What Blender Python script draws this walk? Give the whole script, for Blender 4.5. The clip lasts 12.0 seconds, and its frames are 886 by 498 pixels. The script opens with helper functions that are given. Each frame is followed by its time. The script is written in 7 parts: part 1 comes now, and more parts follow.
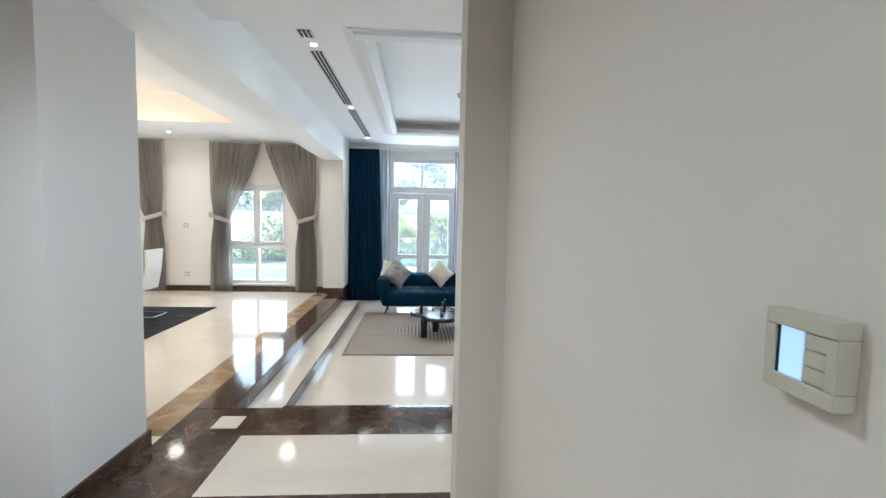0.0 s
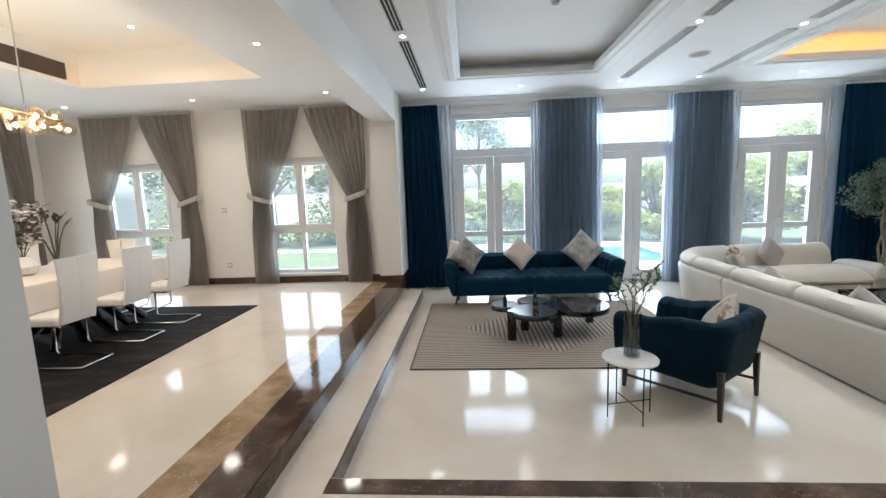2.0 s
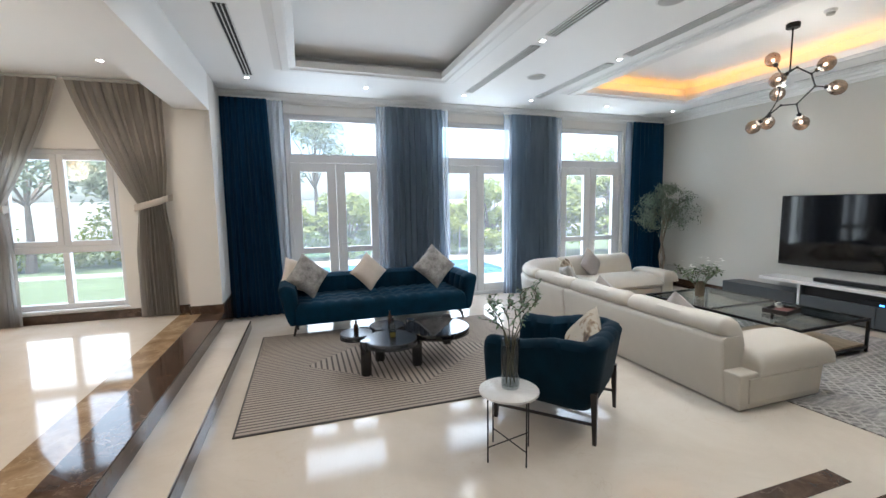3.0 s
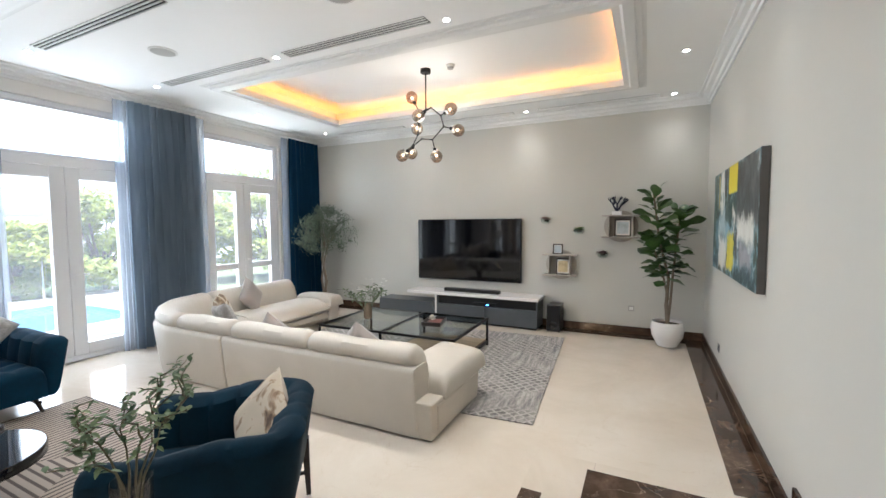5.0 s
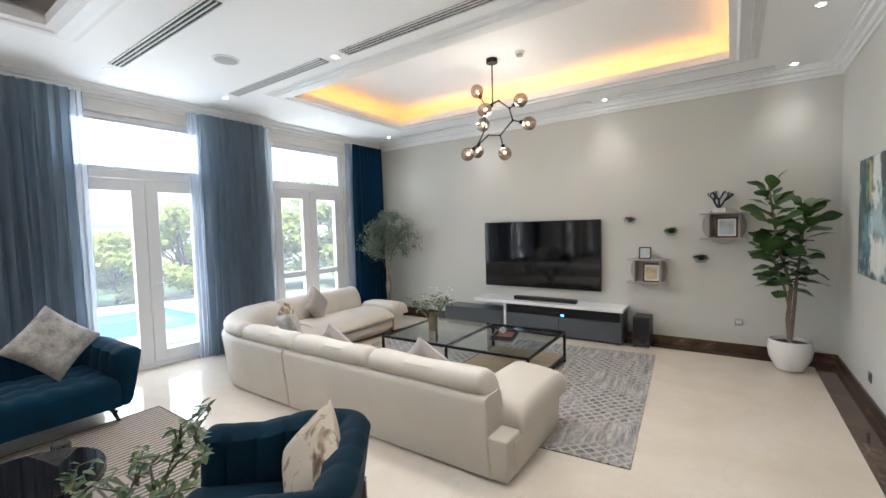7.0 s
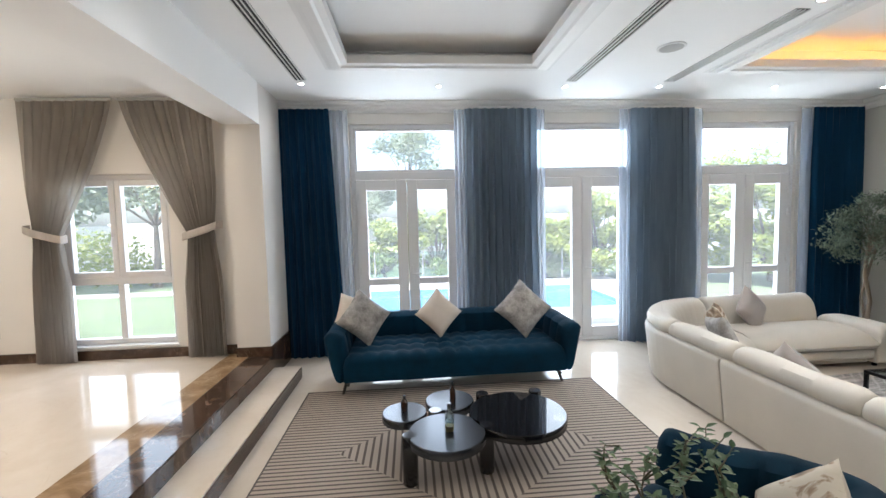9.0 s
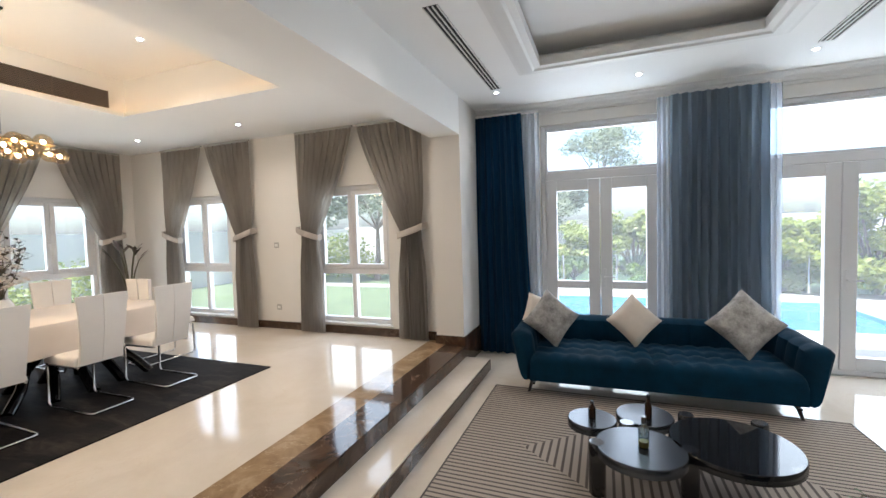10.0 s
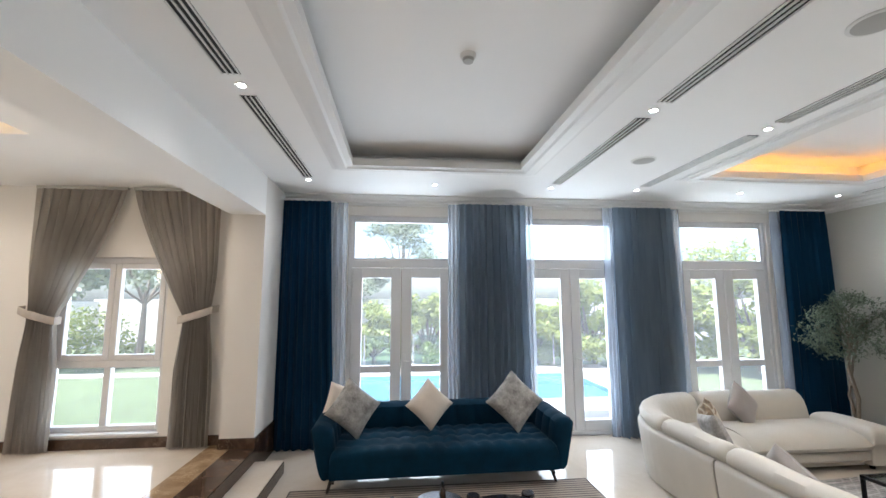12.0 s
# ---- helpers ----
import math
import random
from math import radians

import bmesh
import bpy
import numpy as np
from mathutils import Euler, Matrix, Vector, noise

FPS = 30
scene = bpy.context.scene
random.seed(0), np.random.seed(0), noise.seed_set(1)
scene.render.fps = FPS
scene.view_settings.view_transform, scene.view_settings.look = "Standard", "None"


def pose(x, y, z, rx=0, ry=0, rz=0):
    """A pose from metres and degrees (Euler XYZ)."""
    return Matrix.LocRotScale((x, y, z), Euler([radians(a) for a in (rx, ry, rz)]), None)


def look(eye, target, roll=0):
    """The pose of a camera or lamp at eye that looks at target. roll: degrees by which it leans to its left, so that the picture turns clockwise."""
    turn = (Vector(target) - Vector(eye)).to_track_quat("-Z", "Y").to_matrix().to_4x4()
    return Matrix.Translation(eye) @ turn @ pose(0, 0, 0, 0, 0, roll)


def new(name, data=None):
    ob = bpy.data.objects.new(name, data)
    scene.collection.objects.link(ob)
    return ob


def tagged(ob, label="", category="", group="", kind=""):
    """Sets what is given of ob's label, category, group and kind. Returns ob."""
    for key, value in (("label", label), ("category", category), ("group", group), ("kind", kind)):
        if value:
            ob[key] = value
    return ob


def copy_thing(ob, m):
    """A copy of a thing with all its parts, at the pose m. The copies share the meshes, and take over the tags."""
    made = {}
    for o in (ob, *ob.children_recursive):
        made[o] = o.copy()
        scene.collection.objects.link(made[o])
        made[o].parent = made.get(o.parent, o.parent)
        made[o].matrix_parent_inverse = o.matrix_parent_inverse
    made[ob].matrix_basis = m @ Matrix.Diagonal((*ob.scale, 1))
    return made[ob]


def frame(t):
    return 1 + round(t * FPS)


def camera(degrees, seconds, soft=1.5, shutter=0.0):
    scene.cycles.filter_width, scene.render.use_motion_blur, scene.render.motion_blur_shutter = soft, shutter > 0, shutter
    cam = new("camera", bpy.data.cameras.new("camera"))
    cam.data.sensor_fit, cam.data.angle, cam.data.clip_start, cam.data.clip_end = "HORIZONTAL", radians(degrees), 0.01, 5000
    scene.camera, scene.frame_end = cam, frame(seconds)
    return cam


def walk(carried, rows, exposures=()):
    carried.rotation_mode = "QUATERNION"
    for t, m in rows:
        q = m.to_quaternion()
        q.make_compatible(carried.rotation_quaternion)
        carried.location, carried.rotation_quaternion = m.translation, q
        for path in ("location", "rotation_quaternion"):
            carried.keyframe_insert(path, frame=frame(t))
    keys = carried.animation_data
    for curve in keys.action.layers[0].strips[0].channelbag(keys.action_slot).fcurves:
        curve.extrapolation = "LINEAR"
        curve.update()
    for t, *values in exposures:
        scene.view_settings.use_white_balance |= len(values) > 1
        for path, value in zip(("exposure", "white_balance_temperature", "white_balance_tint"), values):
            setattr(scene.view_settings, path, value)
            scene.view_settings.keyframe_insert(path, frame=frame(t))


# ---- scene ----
cam = camera(93.5, 12.0)
PATH = [
    (0, (0.704, 0.254, 1.520), (0.829, 2.245, 1.375), 1.3),
    (0.5, (0.690, 0.548, 1.501), (1.126, 2.490, 1.305), 2.8),
    (1, (0.566, 0.843, 1.545), (0.63, 2.827, 1.305), -0.6),
    (1.5, (0.467, 1.221, 1.538), (0.127, 3.172, 1.254), -1.4),
    (2, (0.387, 1.768, 1.405), (0.255, 3.747, 1.147), -2.1),
    (2.5, (0.306, 2.122, 1.375), (0.489, 4.1, 1.143), -1.4),
    (3, (0.321, 2.444, 1.365), (0.948, 4.332, 1.157), -0.8),
    (3.5, (0.29, 2.731, 1.356), (1.359, 4.411, 1.176), -0.5),
    (3.7, (0.429, 2.767, 1.348), (1.627, 4.359, 1.179), -0.7),
    (5.3, (0.848, 3.328, 1.366), (2.703, 4.064, 1.233), -0.5),
    (5.5, (0.913, 3.354, 1.365), (2.789, 4.035, 1.225), -0.7),
    (6, (1.116, 3.393, 1.351), (2.997, 4.062, 1.22), -0.8),
    (6.5, (1.171, 3.441, 1.372), (2.983, 4.278, 1.249), -1.2),
    (6.7, (1.164, 3.453, 1.376), (2.919, 4.406, 1.262), -1.4),
    (8.3, (0.965, 3.676, 1.477), (1.756, 5.508, 1.352), -1.1),
    (8.5, (0.915, 3.675, 1.497), (1.551, 5.567, 1.362), -1.1),
    (9, (0.879, 3.691, 1.495), (1.03, 5.681, 1.358), -1.4),
    (9.5, (0.893, 3.685, 1.456), (0.593, 5.658, 1.335), -1.6),
    (10, (0.883, 3.63, 1.454), (0.162, 5.493, 1.359), -1.6),
    (10.5, (0.843, 3.553, 1.503), (-0.047, 5.344, 1.482), -1.2),
    (11, (0.829, 3.543, 1.564), (0.195, 5.434, 1.713), -0.3),
    (11.5, (0.842, 3.536, 1.554), (0.637, 5.511, 1.792), 0.1),
    (12, (0.839, 3.526, 1.596), (1.036, 5.501, 1.843), -0.1),
]
EXPOSURES = [(0, 2.62, 5180, 4), (1, 2.52, 5440, 7), (1.5, 2.56, 5280, 5), (2, 2.19, 5480, 7), (2.5, 2.15, 5530, 8), (3.5, 2.29, 5580, 9), (5.5, 2.55, 5780, 10), (6.5, 2.48, 5750, 10), (8.5, 2.46, 5720, 9), (9.5, 2.19, 5750, 10), (10.5, 2.13, 5700, 9), (12, 2.21, 5720, 10)]
walk(cam, [(t, look(eye, target, roll)) for t, eye, target, roll in PATH], EXPOSURES)

# ---- levels and plan, in metres ----
ZL, ZT, ZC = -0.27, -0.14, 3.06          # living floor, tread, living ceiling
XW, XT, YN, YT = -0.74, -0.43, 3.50, 3.86  # platform edges and tread edges
XE, XTE = 3.13, 3.48
Y_WIN, X_TV, Y_PIC = 9.36, 7.43, 2.51    # living room walls
Y_DIN, X_DIN = 8.65, -7.0                # dining room walls
ZD = 2.92                                # dining ceiling

# ---- world and sun ----
world = bpy.data.worlds.new("sky")
scene.world = world
world.use_nodes = True
wn = world.node_tree
sky = wn.nodes.new("ShaderNodeTexSky")
sky.sky_type = "NISHITA"
sky.sun_disc = False
sky.sun_elevation = radians(74)
sky.sun_rotation = radians(200)
sky.air_density, sky.dust_density, sky.ozone_density = 1.0, 3.0, 1.0
wn.nodes["Background"].inputs["Strength"].default_value = 0.11
wn.links.new(sky.outputs[0], wn.nodes["Background"].inputs[0])
sun = new("sun", bpy.data.lights.new("sun", "SUN"))
sun.data.energy, sun.data.angle, sun.data.color = 2.8, radians(1.5), (1.0, 0.95, 0.87)
sun.matrix_world = look((-1.4, -4.1, 15), (0, 0, 0))


def spot(name, x, y, z, watts, degrees=95, colour=(1.0, 0.965, 0.92), target=None):
    """A recessed ceiling spot's light."""
    lamp = new(name, bpy.data.lights.new(name, "SPOT"))
    lamp.data.energy, lamp.data.spot_size, lamp.data.spot_blend = watts, radians(degrees), 1.0
    lamp.data.color, lamp.data.shadow_soft_size = colour, 0.12
    lamp.matrix_world = look((x, y, z), target or (x + 0.001, y, z - 1))
    return lamp


def sky_light(name, x, y, z, w, h, inward, watts):
    """The sky's light entering by one glazed opening; inward is the way into the room."""
    lamp = new(name, bpy.data.lights.new(name, "AREA"))
    lamp.data.shape, lamp.data.size, lamp.data.size_y = "RECTANGLE", w, h
    lamp.data.energy, lamp.data.color = watts, (1.0, 0.98, 0.95)
    lamp.matrix_world = look((x, y, z), (x + inward[0], y + inward[1], z))


for x in (0.84, 3.28, 5.70):
    sky_light("door_daylight", x, Y_WIN + 0.26, (ZL + 2.79) / 2, 1.40, 2.95, (0, -1), 17)
for x in (-2.46, -5.34):
    sky_light("window_daylight", x, Y_DIN + 0.26, 1.12, 1.16, 1.88, (0, -1), 6)
sky_light("window_daylight", X_DIN - 0.26, 7.45, 1.12, 1.12, 1.88, (1, 0), 6)


# ---- materials ----
def nodes_of(name):
    m = bpy.data.materials.new(name)
    m.use_nodes = True
    return m, m.node_tree, m.node_tree.nodes["Principled BSDF"]


def noise_node(nt, scale, detail=4, rough=0.55, distortion=0.0, coords="Object", stretch=None):
    tc = nt.nodes.new("ShaderNodeTexCoord")
    n = nt.nodes.new("ShaderNodeTexNoise")
    n.inputs["Scale"].default_value, n.inputs["Detail"].default_value = scale, detail
    n.inputs["Roughness"].default_value, n.inputs["Distortion"].default_value = rough, distortion
    if stretch:
        mp = nt.nodes.new("ShaderNodeMapping")
        mp.inputs["Scale"].default_value = stretch
        nt.links.new(tc.outputs[coords], mp.inputs[0])
        nt.links.new(mp.outputs[0], n.inputs["Vector"])
    else:
        nt.links.new(tc.outputs[coords], n.inputs["Vector"])
    return n


def ramp_node(nt, source, stops):
    r = nt.nodes.new("ShaderNodeValToRGB")
    els = r.color_ramp.elements
    while len(els) < len(stops):
        els.new(0.5)
    for e, (p, c) in zip(els, stops):
        e.position, e.color = p, (*c, 1)
    nt.links.new(source, r.inputs[0])
    return r


def shade(c, k):
    return tuple(min(1, max(0, v * k)) for v in c)


def plain(name, col, rough=0.5, metal=0.0, var=0.08, scale=6, bump=0.05, fine=80, stretch=None, sheen=0.0, coat=0.0, coords="Object", spec=0.5):
    """Base colour varied at two scales, with a fine relief."""
    m, nt, p = nodes_of(name)
    big = noise_node(nt, scale, 3, coords=coords, stretch=stretch)
    small = noise_node(nt, fine, 3, coords=coords, stretch=stretch)
    mixed = nt.nodes.new("ShaderNodeMath")
    mixed.operation = "MULTIPLY_ADD"
    nt.links.new(small.outputs[0], mixed.inputs[0])
    mixed.inputs[1].default_value = 0.4
    nt.links.new(big.outputs[0], mixed.inputs[2])
    r = ramp_node(nt, mixed.outputs[0], [(0.45, shade(col, 1 - var)), (0.95, shade(col, 1 + var))])
    nt.links.new(r.outputs[0], p.inputs["Base Color"])
    p.inputs["Roughness"].default_value, p.inputs["Metallic"].default_value = rough, metal
    p.inputs["Sheen Weight"].default_value = sheen
    p.inputs["Coat Weight"].default_value = coat
    p.inputs["Specular IOR Level"].default_value = spec
    if bump:
        b = nt.nodes.new("ShaderNodeBump")
        b.inputs["Strength"].default_value, b.inputs["Distance"].default_value = bump, 0.004
        nt.links.new(small.outputs[0], b.inputs["Height"])
        nt.links.new(b.outputs[0], p.inputs["Normal"])
    return m


def marble(name, stops, vein, scale=1.6, vein_scale=2.2, rough=0.06, vein_width=0.012):
    """Polished stone: clouded ground with thin branching veins."""
    m, nt, p = nodes_of(name)
    cloud = noise_node(nt, scale, 8, 0.65, 0.6)
    ground = ramp_node(nt, cloud.outputs[0], stops)
    lines = noise_node(nt, vein_scale, 6, 0.6, 1.4)
    away = nt.nodes.new("ShaderNodeMath")
    away.operation = "SUBTRACT"
    away.inputs[1].default_value = 0.5
    nt.links.new(lines.outputs[0], away.inputs[0])
    size = nt.nodes.new("ShaderNodeMath")
    size.operation = "ABSOLUTE"
    nt.links.new(away.outputs[0], size.inputs[0])
    mask = ramp_node(nt, size.outputs[0], [(0.0, (1, 1, 1)), (vein_width, (0, 0, 0))])
    mix = nt.nodes.new("ShaderNodeMixRGB")
    nt.links.new(mask.outputs[0], mix.inputs[0])
    nt.links.new(ground.outputs[0], mix.inputs[1])
    mix.inputs[2].default_value = (*vein, 1)
    nt.links.new(mix.outputs[0], p.inputs["Base Color"])
    p.inputs["Roughness"].default_value = rough
    p.inputs["Specular IOR Level"].default_value = 0.42
    return m


def glow(name, col, strength):
    m, nt, p = nodes_of(name)
    p.inputs["Base Color"].default_value = (*col, 1)
    p.inputs["Emission Color"].default_value = (*col, 1)
    p.inputs["Emission Strength"].default_value = strength
    return m


def pane_glass(name, tint=(0.97, 0.99, 0.98), gloss_rough=0.0, ior=1.45, glare_veil=0.0):
    """Thin clear glass: lets light straight through, with Fresnel gloss and, if asked, a mixed-in veil of lens glare.
    """
    m = bpy.data.materials.new(name)
    m.use_nodes = True
    nt = m.node_tree
    nt.nodes.remove(nt.nodes["Principled BSDF"])
    out = nt.nodes["Material Output"]
    tr, gl, lw, mx = (nt.nodes.new("ShaderNode" + k) for k in ("BsdfTransparent", "BsdfGlossy", "LayerWeight", "MixShader"))
    tr.inputs[0].default_value = (*tint, 1)
    gl.inputs["Roughness"].default_value = gloss_rough
    lw.inputs[0].default_value = 0.5
    steep, lift = nt.nodes.new("ShaderNodeMath"), nt.nodes.new("ShaderNodeMath")
    steep.operation, lift.operation = "POWER", "MULTIPLY_ADD"
    steep.inputs[1].default_value = 5.0
    f0 = ((ior - 1) / (ior + 1)) ** 2
    lift.inputs[1].default_value, lift.inputs[2].default_value = 1 - f0, f0
    nt.links.new(lw.outputs["Facing"], steep.inputs[0])
    nt.links.new(steep.outputs[0], lift.inputs[0])
    nt.links.new(lift.outputs[0], mx.inputs[0])
    nt.links.new(tr.outputs[0], mx.inputs[1])
    nt.links.new(gl.outputs[0], mx.inputs[2])
    last = mx
    if glare_veil:
        # pale translucent share puts lens-glare haze into the pane's own material
        haze, mx2 = nt.nodes.new("ShaderNodeBsdfTranslucent"), nt.nodes.new("ShaderNodeMixShader")
        haze.inputs[0].default_value = (0.85, 0.88, 0.90, 1)
        mx2.inputs[0].default_value = glare_veil
        nt.links.new(mx.outputs[0], mx2.inputs[1])
        nt.links.new(haze.outputs[0], mx2.inputs[2])
        last = mx2
    nt.links.new(last.outputs[0], out.inputs[0])
    return m


def cloth(name, col, through_light=0.3, clear=0.0, rough=0.9, var=0.12, weave=300):
    """Curtain cloth: scatters, passes some light on, and a sheer one is partly clear."""
    m, nt, p = nodes_of(name)
    out = nt.nodes["Material Output"]
    n = noise_node(nt, 9, 3, stretch=(1, 1, 0.15))
    r = ramp_node(nt, n.outputs[0], [(0.3, shade(col, 1 - var)), (0.7, shade(col, 1 + var))])
    nt.links.new(r.outputs[0], p.inputs["Base Color"])
    p.inputs["Roughness"].default_value = rough
    p.inputs["Sheen Weight"].default_value = 0.03
    p.inputs["Specular IOR Level"].default_value = 0.15
    fine = noise_node(nt, weave, 2)
    b = nt.nodes.new("ShaderNodeBump")
    b.inputs["Strength"].default_value, b.inputs["Distance"].default_value = 0.1, 0.002
    nt.links.new(fine.outputs[0], b.inputs["Height"])
    nt.links.new(b.outputs[0], p.inputs["Normal"])
    tl, mx = nt.nodes.new("ShaderNodeBsdfTranslucent"), nt.nodes.new("ShaderNodeMixShader")
    nt.links.new(r.outputs[0], tl.inputs[0])
    mx.inputs[0].default_value = through_light
    nt.links.new(p.outputs[0], mx.inputs[1])
    nt.links.new(tl.outputs[0], mx.inputs[2])
    last = mx
    if clear:
        tr, mx2 = nt.nodes.new("ShaderNodeBsdfTransparent"), nt.nodes.new("ShaderNodeMixShader")
        mx2.inputs[0].default_value = clear
        nt.links.new(mx.outputs[0], mx2.inputs[1])
        nt.links.new(tr.outputs[0], mx2.inputs[2])
        last = mx2
    nt.links.new(last.outputs[0], out.inputs[0])
    return m


def leaf_mat(name, dark, light):
    m, nt, p = nodes_of(name)
    geo = nt.nodes.new("ShaderNodeNewGeometry")
    r = ramp_node(nt, geo.outputs["Random Per Island"], [(0.0, dark), (1.0, light)])
    nt.links.new(r.outputs[0], p.inputs["Base Color"])
    p.inputs["Roughness"].default_value = 0.45
    out = nt.nodes["Material Output"]
    tl, mx = nt.nodes.new("ShaderNodeBsdfTranslucent"), nt.nodes.new("ShaderNodeMixShader")
    nt.links.new(r.outputs[0], tl.inputs[0])
    mx.inputs[0].default_value = 0.4
    nt.links.new(p.outputs[0], mx.inputs[1])
    nt.links.new(tl.outputs[0], mx.inputs[2])
    nt.links.new(mx.outputs[0], out.inputs[0])
    return m


M = {}
M["wall_white"] = plain("warm white wall paint", (0.74, 0.72, 0.69), 0.6, var=0.02, scale=1.2, bump=0.04, fine=140)
M["wall_grey"] = plain("pale greige wall paint", (0.565, 0.56, 0.52), 0.55, var=0.02, scale=1.0, bump=0.04, fine=140)
M["wall_hall"] = plain("hall wall paint", (0.61, 0.56, 0.49), 0.6, var=0.025, scale=1.1, bump=0.05, fine=140)
M["ceiling"] = plain("white ceiling paint", (0.91, 0.91, 0.90), 0.7, var=0.015, scale=1.0, bump=0.02, fine=150)
M["cornice"] = plain("white plaster moulding", (0.80, 0.80, 0.79), 0.5, var=0.02, scale=2.0, bump=0.03, fine=120)
M["cream"] = marble("polished cream marble", [(0.3, (0.56, 0.49, 0.40)), (0.5, (0.63, 0.56, 0.47)), (0.72, (0.69, 0.63, 0.55))], (0.60, 0.52, 0.42), 0.9, 1.1, 0.085, 0.004)
M["brown"] = marble("polished dark brown marble", [(0.30, (0.030, 0.017, 0.011)), (0.5, (0.060, 0.034, 0.022)), (0.62, (0.105, 0.065, 0.042)), (0.74, (0.20, 0.14, 0.095))], (0.24, 0.17, 0.12), 4.2, 1.6, 0.075, 0.003)
M["beige"] = marble("polished light brown marble", [(0.25, (0.16, 0.095, 0.045)), (0.5, (0.30, 0.20, 0.11)), (0.75, (0.46, 0.34, 0.21))], (0.50, 0.39, 0.25), 4.5, 2.0, 0.06, 0.004)
M["upvc"] = plain("white window plastic", (0.68, 0.69, 0.71), 0.35, var=0.015, bump=0.0)
M["glass"] = pane_glass("window glass", glare_veil=0.027)
M["black_metal"] = plain("matt black steel", (0.012, 0.012, 0.013), 0.4, 0.6, var=0.1, bump=0.02)
M["chrome"] = plain("chrome", (0.62, 0.62, 0.63), 0.08, 1.0, var=0.02, bump=0)
M["slot"] = plain("dark vent slot", (0.02, 0.02, 0.02), 0.7, var=0.05, bump=0)
M["white_plastic"] = plain("white plastic", (0.75, 0.75, 0.73), 0.35, var=0.02, bump=0)
M["grey_plastic"] = plain("grey plastic", (0.42, 0.42, 0.40), 0.4, var=0.03, bump=0)
M["lamp_on"] = glow("lit downlight", (1.0, 0.95, 0.86), 6)
M["cove_orange"] = glow("orange cove light", (1.0, 0.42, 0.055), 2.3)
M["cove_warm"] = glow("warm cove light", (1.0, 0.55, 0.20), 0.7)


# ---- mesh helpers ----
def box(bm, x0, y0, z0, x1, y1, z1, r=0.0, seg=2):
    """An axis-aligned block, its edges rounded by r."""
    m = Matrix.LocRotScale(((x0 + x1) / 2, (y0 + y1) / 2, (z0 + z1) / 2), None, (abs(x1 - x0), abs(y1 - y0), abs(z1 - z0)))
    g = bmesh.ops.create_cube(bm, size=1, matrix=m)
    if r:
        es = list({e for v in g["verts"] for e in v.link_edges})
        bmesh.ops.bevel(bm, geom=es, offset=r, segments=seg, profile=0.5, affect="EDGES")
    return bm


def cyl(bm, p, q, r0, r1=None, n=16, caps=True):
    """A round bar from p to q."""
    p, q = Vector(p), Vector(q)
    d = q - p
    m = Matrix.Translation((p + q) / 2) @ d.to_track_quat("Z", "Y").to_matrix().to_4x4()
    bmesh.ops.create_cone(bm, cap_ends=caps, segments=n, radius1=r0, radius2=r0 if r1 is None else r1, depth=d.length, matrix=m)
    return bm


def lathe(bm, profile, n=32, c=(0, 0, 0)):
    """A turned body from (radius, height) pairs."""
    rings = []
    for r, z in profile:
        rings.append([bm.verts.new((c[0] + r * math.cos(2 * math.pi * i / n), c[1] + r * math.sin(2 * math.pi * i / n), c[2] + z)) for i in range(n)])
    for a, b in zip(rings, rings[1:]):
        for i in range(n):
            bm.faces.new((a[i], a[(i + 1) % n], b[(i + 1) % n], b[i]))
    for ring, flip in ((rings[0], True), (rings[-1], False)):
        bm.faces.new(ring[::-1] if flip else ring)
    return bm


def tube(bm, pts, r0, r1=None, n=8):
    """A bent round bar through points, tapering from r0 to r1."""
    pts = [Vector(p) for p in pts]
    r1 = r0 if r1 is None else r1
    rings = []
    for i, p in enumerate(pts):
        d = (pts[min(i + 1, len(pts) - 1)] - pts[max(i - 1, 0)]).normalized()
        u = d.orthogonal().normalized() if i == 0 else (u - d * u.dot(d)).normalized()
        v = d.cross(u)
        r = r0 + (r1 - r0) * i / (len(pts) - 1)
        rings.append([bm.verts.new(p + r * (math.cos(2 * math.pi * k / n) * u + math.sin(2 * math.pi * k / n) * v)) for k in range(n)])
    for a, b in zip(rings, rings[1:]):
        for k in range(n):
            bm.faces.new((a[k], a[(k + 1) % n], b[(k + 1) % n], b[k]))
    bm.faces.new(rings[0][::-1])
    bm.faces.new(rings[-1])
    return bm


